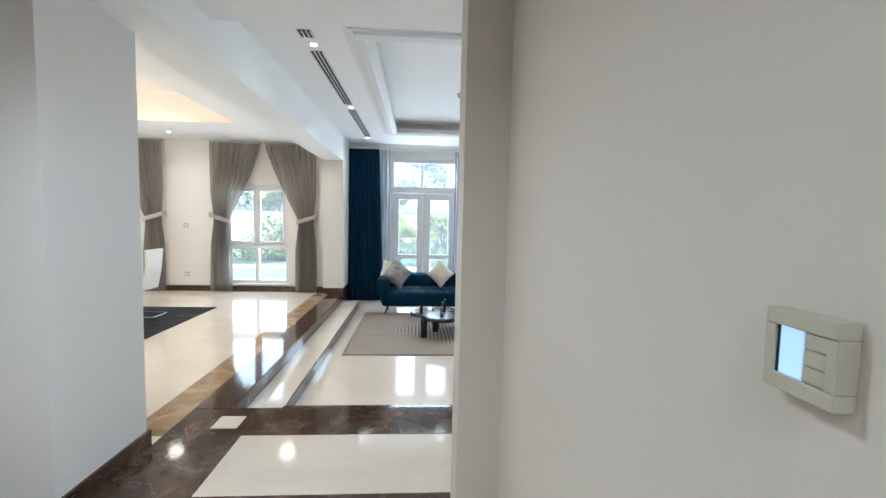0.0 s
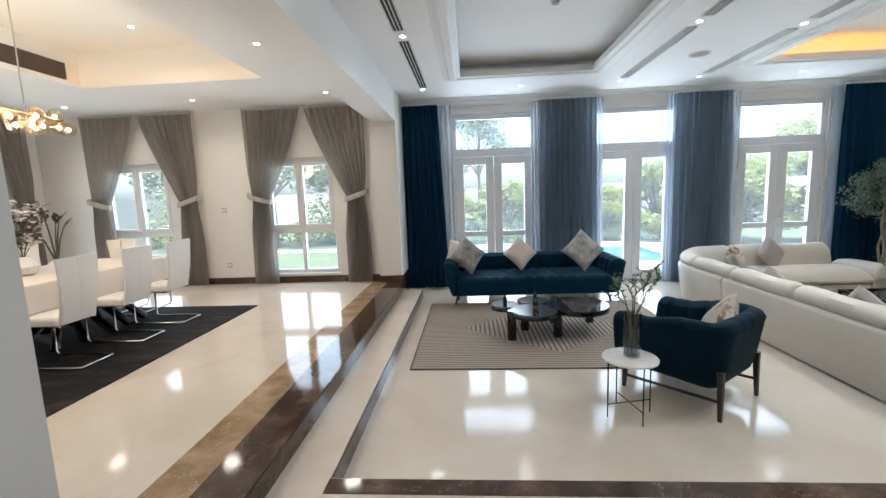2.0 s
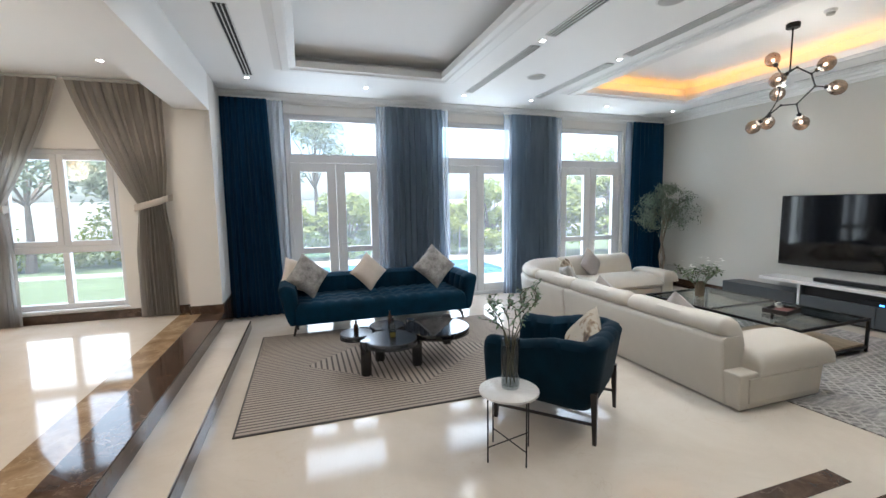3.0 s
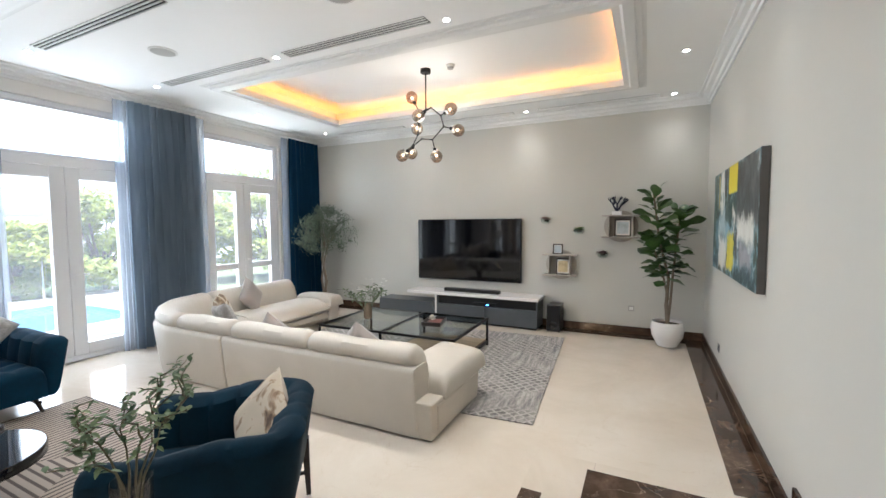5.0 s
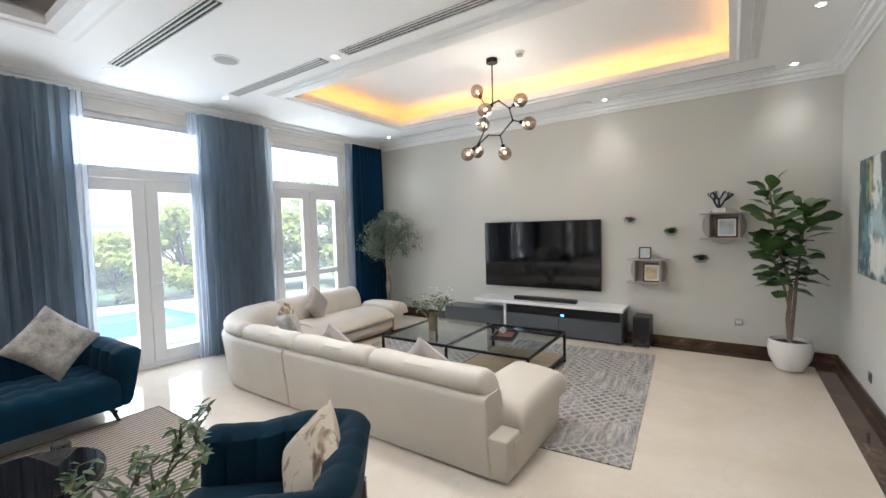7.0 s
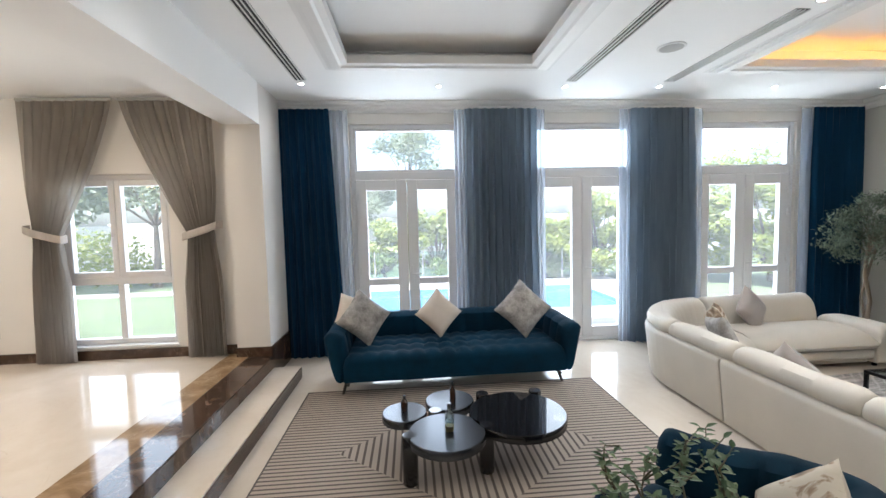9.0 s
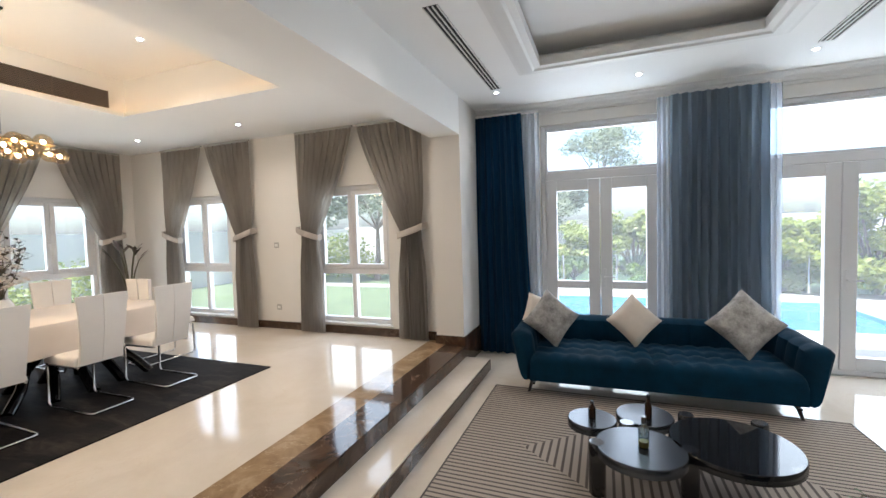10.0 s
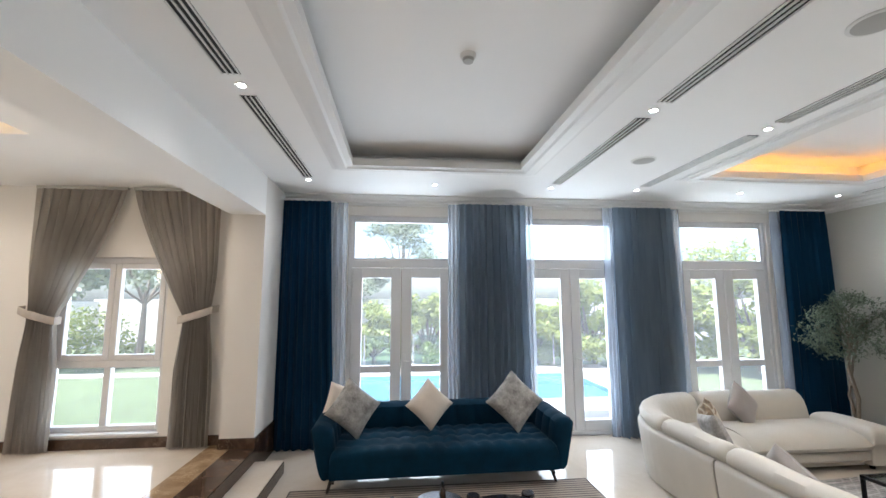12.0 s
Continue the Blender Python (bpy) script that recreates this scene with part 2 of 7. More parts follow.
def sweep(bm, path, profile, closed=False, ring=True):
    """Carries a profile of (out, up) points along a path in plan; out points to the path's right. profile may be a function of the path's share."""
    n = len(path)
    rings = []
    for i, p in enumerate(path):
        a = path[(i - 1) % n] if (closed or i) else p
        b = path[(i + 1) % n] if (closed or i < n - 1) else p
        d1 = Vector((p[0] - a[0], p[1] - a[1]))
        d2 = Vector((b[0] - p[0], b[1] - p[1]))
        d1 = d1.normalized() if d1.length > 1e-9 else d2.normalized()
        d2 = d2.normalized() if d2.length > 1e-9 else d1
        d = (d1 + d2).normalized()
        k = 1 / max(0.35, d.dot(d1))
        prof = profile(i / max(1, n - 1)) if callable(profile) else profile
        rings.append([bm.verts.new((p[0] + d.y * o * k, p[1] - d.x * o * k, z)) for o, z in prof])
    pairs = list(zip(rings, rings[1:])) + ([(rings[-1], rings[0])] if closed else [])
    m = len(rings[0])
    for a, b in pairs:
        for k in range(m if ring else m - 1):
            bm.faces.new((a[k], a[(k + 1) % m], b[(k + 1) % m], b[k]))
    if ring and not closed:
        bm.faces.new(rings[0][::-1])
        bm.faces.new(rings[-1])
    return bm


def pillow(bm, w, h, d, m=None, n=14, pinch=0.07):
    """A stuffed cushion: full in the middle, thin at the seam, with drawn-out corners."""
    m = m or Matrix()
    grid = {}
    for side in (1, -1):
        for i in range(n + 1):
            for j in range(n + 1):
                u, v = 2 * i / n - 1, 2 * j / n - 1
                edge = i in (0, n) or j in (0, n)
                if edge and side < 0:
                    grid[side, i, j] = grid[1, i, j]
                    continue
                t = max(0.0, (1 - u ** 4) * (1 - v ** 4)) ** 0.55
                x = u * w / 2 * (1 - pinch * (1 - v * v) * abs(u) ** 3)
                y = v * h / 2 * (1 - pinch * (1 - u * u) * abs(v) ** 3)
                t *= 1 + 0.06 * noise.noise((u * 1.7 + w * 9, v * 1.7 + side, h * 5))
                grid[side, i, j] = bm.verts.new(m @ Vector((x, y, side * t * d / 2)))
    for side in (1, -1):
        for i in range(n):
            for j in range(n):
                q = [grid[side, i, j], grid[side, i + 1, j], grid[side, i + 1, j + 1], grid[side, i, j + 1]]
                bm.faces.new(q if side > 0 else q[::-1])
    return bm


def mesh_of(name, bm, material, smooth=False):
    bmesh.ops.recalc_face_normals(bm, faces=bm.faces)
    me = bpy.data.meshes.new(name)
    bm.to_mesh(me)
    bm.free()
    for mt in material if isinstance(material, (list, tuple)) else [material]:
        me.materials.append(mt)
    if smooth:
        for p in me.polygons:
            p.use_smooth = True
        me.set_sharp_from_angle(angle=radians(40))
    return me


def part(name, bm, material, parent, label="", smooth=False, m=None):
    """One mesh object under a thing or a part."""
    ob = new(name, mesh_of(name, bm, material, smooth))
    ob.parent = parent
    if m is not None:
        ob.matrix_basis = m
    return tagged(ob, label)


def share(name, mesh, parent, m=None):
    ob = new(name, mesh)
    ob.parent = parent
    if m is not None:
        ob.matrix_basis = m
    return ob


def thing(name, label, category, m=None, group="", kind=""):
    ob = new(name)
    ob.empty_display_size = 0.1
    if m is not None:
        ob.matrix_basis = m
    return tagged(ob, label, category, group, kind)


def setting(name, bm, material, label, category, smooth=False):
    ob = new(name, mesh_of(name, bm, material, smooth))
    return tagged(ob, label, category, kind="structure")


def blocks(*bs):
    bm = bmesh.new()
    for b in bs:
        box(bm, *b)
    return bm


# ---- floors and steps ----
floor = setting("floor", blocks((X_DIN - 0.2, 2.2, -0.6, XW, Y_DIN + 0.25, 0), (XW, 1.9, -0.6, XE, YN, 0)), M["cream"], "polished cream marble floor of the raised level", "floor")
setting("floor_hall", blocks((-1.6, -2.6, -0.6, 1.4, 1.9, 0)), M["cream"], "polished cream marble hall floor", "floor")
setting("floor_living", blocks((XT, YT, -0.7, X_TV + 0.2, Y_WIN + 0.3, ZL), (XTE, Y_PIC - 0.2, -0.7, X_TV + 0.2, YT, ZL), (-1.0, Y_DIN - 0.15, -0.7, XT, Y_WIN + 0.3, ZL)),
        M["cream"], "polished cream marble sunken floor of the living room", "floor")
step = thing("step", "low marble step with cream tread and dark brown risers", "step", kind="structure")
part("tread", blocks((XW + 0.002, YN, -0.6, XT, Y_DIN - 0.152, ZT)), M["cream"], step)
part("tread", blocks((XT + 0.001, YN + 0.002, -0.6, XTE, YT, ZT), (XE + 0.002, Y_PIC, -0.6, XTE, YN + 0.001, ZT)), M["cream"], step)
part("riser", blocks((XT, YT + 0.004, ZL, XT + 0.012, Y_DIN - 0.152, ZT - 0.012)), M["brown"], step, "dark brown marble riser")
part("riser", blocks((XT + 0.012, YT, ZL, XTE + 0.003, YT + 0.003, ZT)), M["cream"], step)
part("riser", blocks((XTE, Y_PIC, ZL, XTE + 0.003, YT, ZT)), M["cream"], step)
part("riser", blocks((XW, YN + 0.014, ZT, XW + 0.012, Y_DIN - 0.152, -0.002)), M["brown"], step, "dark brown marble riser")
part("riser", blocks((XW + 0.012, YN, ZT, XE + 0.012, YN + 0.012, -0.002)), M["brown"], step, "dark brown marble riser")
part("riser", blocks((XE, Y_PIC, ZT, XE + 0.012, YN, -0.002)), M["brown"], step, "dark brown marble riser")
part("nosing_strip", blocks((XT - 0.0, YT - 0.12, ZT, 3.04, YT - 0.005, ZT + 0.004)), M["brown"], step, "brown marble strip set along the tread")


def band(x0, y0, x1, y1, mat_, parent, z=0.0):
    part("band", blocks((x0, y0, z - 0.01, x1, y1, z + 0.004)), mat_, parent)


band(-1.26, 3.10, -1.0, Y_DIN - 0.02, M["beige"], floor)
band(-1.0, 3.50, XW + 0.012, Y_DIN - 0.15, M["brown"], floor)
band(-1.0, 3.10, XE + 0.012, 3.50 + 0.012, M["brown"], floor)
band(-1.0, 2.46, -0.48, 3.10, M["brown"], floor)
band(-1.0, 2.16, XE, 2.46, M["brown"], floor)
band(2.80, 2.46, XE + 0.012, 3.10, M["brown"], floor)
part("inlay", blocks((-0.73, 3.19, 0, -0.55, 3.37, 0.007)), M["cream"], floor, "small square cream marble inlay")
band(XTE + 0.012, Y_PIC + 0.02, X_TV, Y_PIC + 0.23, M["brown"], bpy.data.objects["floor_living"], ZL)
band(X_TV - 0.25, Y_PIC + 0.23, X_TV - 0.02, 9.0, M["brown"], bpy.data.objects["floor_living"], ZL)

# ---- walls ----
T = 0.22
WIN_L = [(0.10, 1.58), (2.54, 4.02), (4.96, 6.44)]
W_TOP = 2.79


def wall_y(name, y0, y1, x0, x1, z0, z1, holes, mat_, label):
    """A wall along x with door and window openings (xa, xb, za, zb)."""
    bm = bmesh.new()
    at = x0
    for xa, xb, za, zb in sorted(holes):
        box(bm, at, y0, z0, xa, y1, z1)
        if za > z0:
            box(bm, xa, y0, z0, xb, y1, za)
        if zb < z1:
            box(bm, xa, y0, zb, xb, y1, z1)
        at = xb
    box(bm, at, y0, z0, x1, y1, z1)
    return setting(name, bm, mat_, label, "wall")


wall_y("wall_north", Y_WIN, Y_WIN + T, -1.1, X_TV + T, -0.6, 3.7, [(a, b, ZL, W_TOP) for a, b in WIN_L], M["wall_white"], "white living room wall with three tall glazed doors")
setting("wall_east", blocks((X_TV, Y_PIC - T, -0.6, X_TV + T, Y_WIN, 3.7)), M["wall_grey"], "pale greige wall behind the television", "wall")
setting("wall_south", blocks((1.3, Y_PIC - T, -0.6, X_TV, Y_PIC, 3.7)), M["wall_grey"], "pale greige wall with the painting", "wall")
WIN_D = [(-3.08, -1.84), (-5.96, -4.72)]
wall_y("wall_dining_north", Y_DIN, Y_DIN + T, X_DIN - T, -1.12, -0.6, 3.7, [(a, b, 0.13, 2.10) for a, b in WIN_D], M["wall_white"], "warm white dining wall with two windows")
setting("pier", blocks((-1.12, Y_DIN - 0.15, -0.6, -0.75, Y_WIN, 3.7)), M["wall_white"], "white pier between dining and living areas", "wall")
bm = bmesh.new()
box(bm, X_DIN - T, 2.2, -0.6, X_DIN, 6.85, 3.7)
box(bm, X_DIN - T, 8.05, -0.6, X_DIN, Y_DIN, 3.7)
box(bm, X_DIN - T, 6.85, -0.6, X_DIN, 8.05, 0.13)
box(bm, X_DIN - T, 6.85, 2.10, X_DIN, 8.05, 3.7)
setting("wall_west", bm, M["wall_white"], "warm white dining wall with one window", "wall")
setting("wall_dining_south", blocks((X_DIN, 2.29, -0.6, -1.02, 2.97, 3.7)), M["wall_white"], "thick white wall ending at the hall opening", "wall")
setting("wall_hall_east", blocks((1.067, -2.6, -0.6, 1.35, 1.92, 3.2)), M["wall_hall"], "pale hall wall with a wall panel", "wall")
setting("jamb", blocks((0.885, 1.92, -0.6, 1.5, 2.15, 3.7)), M["wall_hall"], "pale opening jamb of the hall", "wall")
setting("wall_hall_west", blocks((-1.62, -2.6, -0.6, -1.40, 2.29, 3.2)), M["wall_hall"], "pale hall wall", "wall")
setting("wall_hall_south", blocks((-1.62, -2.8, -0.6, 1.35, -2.6, 3.2)), M["wall_hall"], "pale hall end wall", "wall")
setting("header", blocks((-1.4, 1.92, 2.55, 0.885, 2.15, 3.7)), M["wall_hall"], "pale header over the hall opening", "wall")

# ---- ceilings ----
TR1 = (0.06, 3.76, 2.39, 8.14)     # plain tray
TR2 = (4.16, 3.28, 6.69, 8.19)    # tray with the orange cove
TR3 = (-4.6, 3.6, -2.05, 7.1)    # dining tray


def ceiling_with_trays(name, x0, y0, x1, y1, z, trays, z_in, mat_, label, top=3.7):
    xs = sorted({x0, x1, *(t[0] for t in trays), *(t[2] for t in trays)})
    bm = bmesh.new()
    for xa, xb in zip(xs, xs[1:]):
        t = [t for t in trays if t[0] <= xa and xb <= t[2]]
        if not t:
            box(bm, xa, y0, z, xb, y1, top)
        else:
            box(bm, xa, y0, z, xb, t[0][1], top)
            box(bm, xa, t[0][3], z, xb, y1, top)
            box(bm, xa, t[0][1], z + z_in[trays.index(t[0])], xb, t[0][3], top)
    return setting(name, bm, mat_, label, "ceiling")


ceiling_with_trays("ceiling_living", -0.75, Y_PIC, X_TV, Y_WIN, ZC, [TR1, TR2], (0.18, 0.24), M["ceiling"], "white plaster living room ceiling with two recessed trays")
ceiling_with_trays("ceiling_dining", X_DIN, 2.97, -1.14, Y_DIN, ZD, [TR3], (0.46,), M["ceiling"], "white plaster dining ceiling with a recessed tray")
setting("beam", blocks((-1.14, 2.15, 2.60, -0.75, Y_DIN - 0.15, 3.7)), M["ceiling"], "white plaster beam between dining and living areas", "beam")
setting("bulkhead", blocks((-0.75, 2.15, 2.86, 1.5, 3.35, ZC - 0.002)), M["ceiling"], "white plaster bulkhead over the platform", "ceiling")
setting("ceiling_hall", blocks((-1.62, -2.8, 2.75, 1.35, 1.92, 3.2)), M["ceiling"], "white hall ceiling", "ceiling")
# out of view; added over the ceilings to block sun and sky
setting("roof", blocks((X_DIN - 0.5, -3.0, 3.72, X_TV + 0.5, Y_WIN + 0.5, 3.9)), M["wall_white"], "unseen flat roof slab added to keep out the sun", "roof")

# cornices: stepped plaster moulding
CORN = [(0, 0), (0, -0.13), (0.02, -0.13), (0.025, -0.10), (0.05, -0.095), (0.06, -0.06), (0.10, -0.05), (0.115, -0.025), (0.14, -0.02), (0.14, 0)]
CORN_Z = [(o, ZC + z) for o, z in CORN]
bm = bmesh.new()
sweep(bm, [(-0.75, Y_WIN), (X_TV, Y_WIN), (X_TV, Y_PIC), (1.51, Y_PIC)], CORN_Z)
setting("cornice", bm, M["cornice"], "stepped white plaster cornice round the living room", "cornice")


def tray_trim(t, z):
    """Moulding that frames a tray and stands up inside its edge as a cove lip."""
    bm = bmesh.new()
    prof = [(0.0, z - 0.003), (0.04, z - 0.003), (0.04, z - 0.015), (0.08, z - 0.02), (0.09, z - 0.04), (0.17, z - 0.045), (0.19, z - 0.03), (0.25, z - 0.025), (0.25, z + 0.055), (0.235, z + 0.055), (0.235, z + 0.02), (0.0, z + 0.02)]
    x0, y0, x1, y1 = t
    sweep(bm, [(x0, y0), (x0, y1), (x1, y1), (x1, y0)], prof, closed=True)
    return bm


setting("tray_trim", tray_trim(TR1, ZC), M["cornice"], "white plaster moulding framing the plain ceiling tray", "moulding")
setting("tray_trim", tray_trim(TR2, ZC), M["cornice"], "white plaster moulding framing the orange-lit tray", "moulding")


def cove(t, z, mat_, label, inset=0.02, h=0.012, w=0.02):
    strip = thing("cove_light", label, "cove light", kind="")
    x0, y0, x1, y1 = t
    for x, y, a, b in ((x0 + inset, y0 + inset, x1 - inset, y0 + inset + w), (x0 + inset, y1 - inset - w, x1 - inset, y1 - inset),
                       (x0 + inset, y0 + inset + w, x0 + inset + w, y1 - inset - w), (x1 - inset - w, y0 + inset + w, x1 - inset, y1 - inset - w)):
        part("light_strip", blocks((x, y, z, a, b, z + h)), mat_, strip)


cove(TR2, ZC + 0.022, M["cove_orange"], "orange light strip hidden in the ceiling tray", 0.215, 0.03, 0.006)

# ---- baseboards ----
base = thing("baseboard", "polished dark brown marble baseboard", "baseboard", kind="structure")
HB = 0.11


def skirting(*b):
    part("skirting", blocks(b), M["brown"], base)


skirting(X_DIN, Y_DIN - 0.018, 0, -1.12, Y_DIN, HB)
skirting(-1.12, Y_DIN - 0.168, 0, -0.737, Y_DIN - 0.15, HB)
skirting(-0.75, Y_DIN - 0.15, ZL, -0.735, Y_WIN, HB)
skirting(-1.135, Y_DIN - 0.15, 0, -1.12, Y_DIN - 0.018, HB)
skirting(X_DIN, 2.988, 0, X_DIN + 0.018, Y_DIN - 0.018, HB)
skirting(X_TV - 0.018, Y_PIC + 0.018, ZL, X_TV, Y_WIN, ZL + HB)
skirting(XTE + 0.012, Y_PIC, ZL, X_TV, Y_PIC + 0.018, ZL + HB)
skirting(XE + 0.012, Y_PIC, ZT, XTE + 0.012, Y_PIC + 0.019, ZT + HB)
skirting(1.5, Y_PIC, 0, XE + 0.012, Y_PIC + 0.02, HB)
skirting(-1.02, 2.274, 0, -1.002, 2.97, HB)
skirting(X_DIN, 2.97, 0, -1.002, 2.988, HB)
skirting(1.049, -2.6, 0, 1.067, 1.904, HB)
for a, b in ((-0.75, WIN_L[0][0]), (WIN_L[0][1], WIN_L[1][0]), (WIN_L[1][1], WIN_L[2][0]), (WIN_L[2][1], X_TV)):
    skirting(a, Y_WIN - 0.018, ZL, b, Y_WIN, ZL + HB)


# ---- windows and glazed doors ----
def frame_bars(bm, x0, x1, z0, z1, w, d, y=0.0, r=0.006):
    """Four bars of a rectangular frame in the xz plane."""
    box(bm, x0, y - d / 2, z0, x0 + w, y + d / 2, z1, r, 1)
    box(bm, x1 - w, y - d / 2, z0, x1, y + d / 2, z1, r, 1)
    box(bm, x0 + w, y - d / 2, z0, x1 - w, y + d / 2, z0 + w, r, 1)
    box(bm, x0 + w, y - d / 2, z1 - w, x1 - w, y + d / 2, z1, r, 1)
    return bm


def pane(x0, x1, z0, z1, parent, y=0.0):
    ob = part("pane", blocks((x0, y - 0.004, z0, x1, y + 0.004, z1)), M["glass"], parent, "clear glass pane")
    ob.visible_shadow = False
    return ob


def glazed_door(x0, x1, midbar):
    w = x1 - x0
    h = W_TOP - ZL
    d = thing("glazed_door", "white double glazed doors with a transom light above", "door", pose(x0, Y_WIN + 0.08, ZL), "glazed doors of the living room", "structure")
    part("outer_frame", frame_bars(bmesh.new(), 0.002, w - 0.002, 0.004, h - 0.002, 0.055, 0.09), M["upvc"], d)
    tz = 2.38
    part("transom_bar", box(bmesh.new(), 0.057, -0.045, tz - 0.05, w - 0.057, 0.045, tz + 0.05, 0.006, 1), M["upvc"], d)
    part("transom_frame", frame_bars(bmesh.new(), 0.057, w - 0.057, tz + 0.052, h - 0.057, 0.03, 0.06), M["upvc"], d)
    pane(0.085, w - 0.085, tz + 0.08, h - 0.085, d)
    mid = w / 2
    for k, (a, b) in enumerate(((0.06, mid - 0.003), (mid + 0.003, w - 0.06))):
        leaf = part("door_leaf", frame_bars(bmesh.new(), a, b, 0.062, tz - 0.055, 0.140, 0.075, -0.012), M["upvc"], d)
        zb = 0.90
        if midbar:
            part("mid_rail", box(bmesh.new(), a + 0.140, -0.048, zb, b - 0.140, 0.024, zb + 0.09, 0.005, 1), M["upvc"], leaf)
            pane(a + 0.135, b - 0.135, 0.20, zb + 0.01, leaf)
            pane(a + 0.135, b - 0.135, zb + 0.08, tz - 0.19, leaf)
        else:
            pane(a + 0.135, b - 0.135, 0.20, tz - 0.19, leaf)
        hx = a + 0.02 if k == 0 else b - 0.02
        for hz in (0.45, 1.05, 1.72, 2.05):
            part("hinge", cyl(bmesh.new(), (hx, -0.062, hz), (hx, -0.062, hz + 0.10), 0.017, n=10), M["upvc"], leaf)
    hb = bmesh.new()
    box(hb, mid + 0.035, -0.056, 0.92, mid + 0.065, -0.048, 1.16, 0.003, 1)
    tube(hb, [(mid + 0.05, -0.052, 1.05), (mid + 0.05, -0.10, 1.05), (mid + 0.07, -0.105, 1.05), (mid + 0.17, -0.105, 1.05)], 0.009)
    part("door_handle", hb, M["upvc"], d, smooth=True)


for i, (a, b) in enumerate(WIN_L):
    glazed_door(a, b, i != 1)


def casement(w, h, m, name="window_1"):
    """Four-light white casement: two tall sashes over two fixed panes, with a sill."""
    d = thing(name, "white four-pane casement window in the dining wall", "window", m, "dining windows", "structure")
    part("outer_frame", frame_bars(bmesh.new(), 0.002, w - 0.002, 0.03, h - 0.002, 0.06, 0.08), M["upvc"], d)
    zb = 0.72
    part("transom_bar", box(bmesh.new(), 0.062, -0.04, zb, w - 0.062, 0.04, zb + 0.08, 0.005, 1), M["upvc"], d)
    part("mullion", box(bmesh.new(), w / 2 - 0.035, -0.042, 0.09, w / 2 + 0.035, 0.038, zb, 0.005, 1), M["upvc"], d)
    pane(0.06, w / 2 - 0.03, 0.09, zb, d)
    pane(w / 2 + 0.03, w - 0.06, 0.09, zb, d)
    for a, b in ((0.064, w / 2 - 0.002), (w / 2 + 0.002, w - 0.064)):
        sash = part("sash", frame_bars(bmesh.new(), a, b, zb + 0.082, h - 0.064, 0.065, 0.07, -0.012), M["upvc"], d)
        pane(a + 0.06, b - 0.06, zb + 0.14, h - 0.12, sash)
    hb = bmesh.new()
    box(hb, w / 2 - 0.045, -0.056, 1.22, w / 2 - 0.02, -0.047, 1.30, 0.003, 1)
    tube(hb, [(w / 2 - 0.032, -0.05, 1.26), (w / 2 - 0.032, -0.09, 1.26), (w / 2 - 0.032, -0.092, 1.15)], 0.008)
    part("window_handle", hb, M["upvc"], d, smooth=True)
    part("window_sill", box(bmesh.new(), -0.02, -0.13, 0.0, w + 0.02, 0.10, 0.028, 0.006, 2), M["upvc"], d)


for i, (a, b) in enumerate(WIN_D):
    casement(b - a, 1.97, pose(a, Y_DIN + 0.11, 0.13), "window_%d" % (i + 1))
casement(1.2, 1.97, pose(X_DIN - 0.11, 6.85, 0.13, 0, 0, 90), "window_3")

# ---- ceiling fittings ----
n = bmesh.new()
lathe(n, [(0.024, 0.004), (0.040, 0.0), (0.044, 0.006)], 24)
RING = mesh_of("trim_ring", n, M["white_plastic"], True)
n = bmesh.new()
lathe(n, [(0.002, -0.001), (0.024, -0.001), (0.024, 0.003)], 20)
BULB = mesh_of("lens", n, M["lamp_on"])
# the last four of DOWN_L are unseen lamps, added by guess
DOWN_L = [(-0.26, 6.33), (-0.30, 8.58), (1.25, 8.66), (2.77, 8.67), (3.95, 8.67), (5.46, 8.68), (6.96, 8.69), (2.77, 6.42), (3.96, 6.66), (4.03, 4.78), (7.16, 4.93), (7.17, 2.95),
          (5.65, 2.93), (7.14, 6.9), (2.77, 4.4), (-0.26, 4.2), (1.2, 3.3), (4.0, 2.93)]
DOWN_D = [(-3.64, 7.9), (-1.62, 7.86), (-5.67, 7.92), (-1.62, 5.9), (-1.62, 4.0), (-5.67, 5.9), (-5.67, 4.0)]


def downlight(x, y, z, watts, **k):
    d = thing("downlight", "small round white recessed ceiling downlight, lit", "downlight", pose(x, y, z - 0.007), "ceiling downlights")
    share("trim_ring", RING, d)
    share("lens", BULB, d)
    if watts:
        spot("downlight_lamp", x, y, z - 0.04, watts, **k)


for x, y in DOWN_L:
    near_wall = x > 6.9 or (y < 3.0 and x > 3)
    downlight(x, y, ZC, 3.6 if near_wall else (3 if x < 0 or y > 8 else (24 if x > 3.5 else 12)), degrees=105 if near_wall else 150, colour=(1.0, 0.93, 0.82))
for x, y in DOWN_D:
    downlight(x, y, ZD, 10, degrees=150, colour=(1.0, 0.80, 0.60))
for x, y in ((-3.3, 6.45), (-3.3, 4.1)):
    downlight(x, y, ZD + 0.46, 8, degrees=150, colour=(1.0, 0.80, 0.60))
for x, y in ((0.6, -0.9), (-0.4, 1.2)):
    downlight(x, y, 2.75, 22, degrees=150)


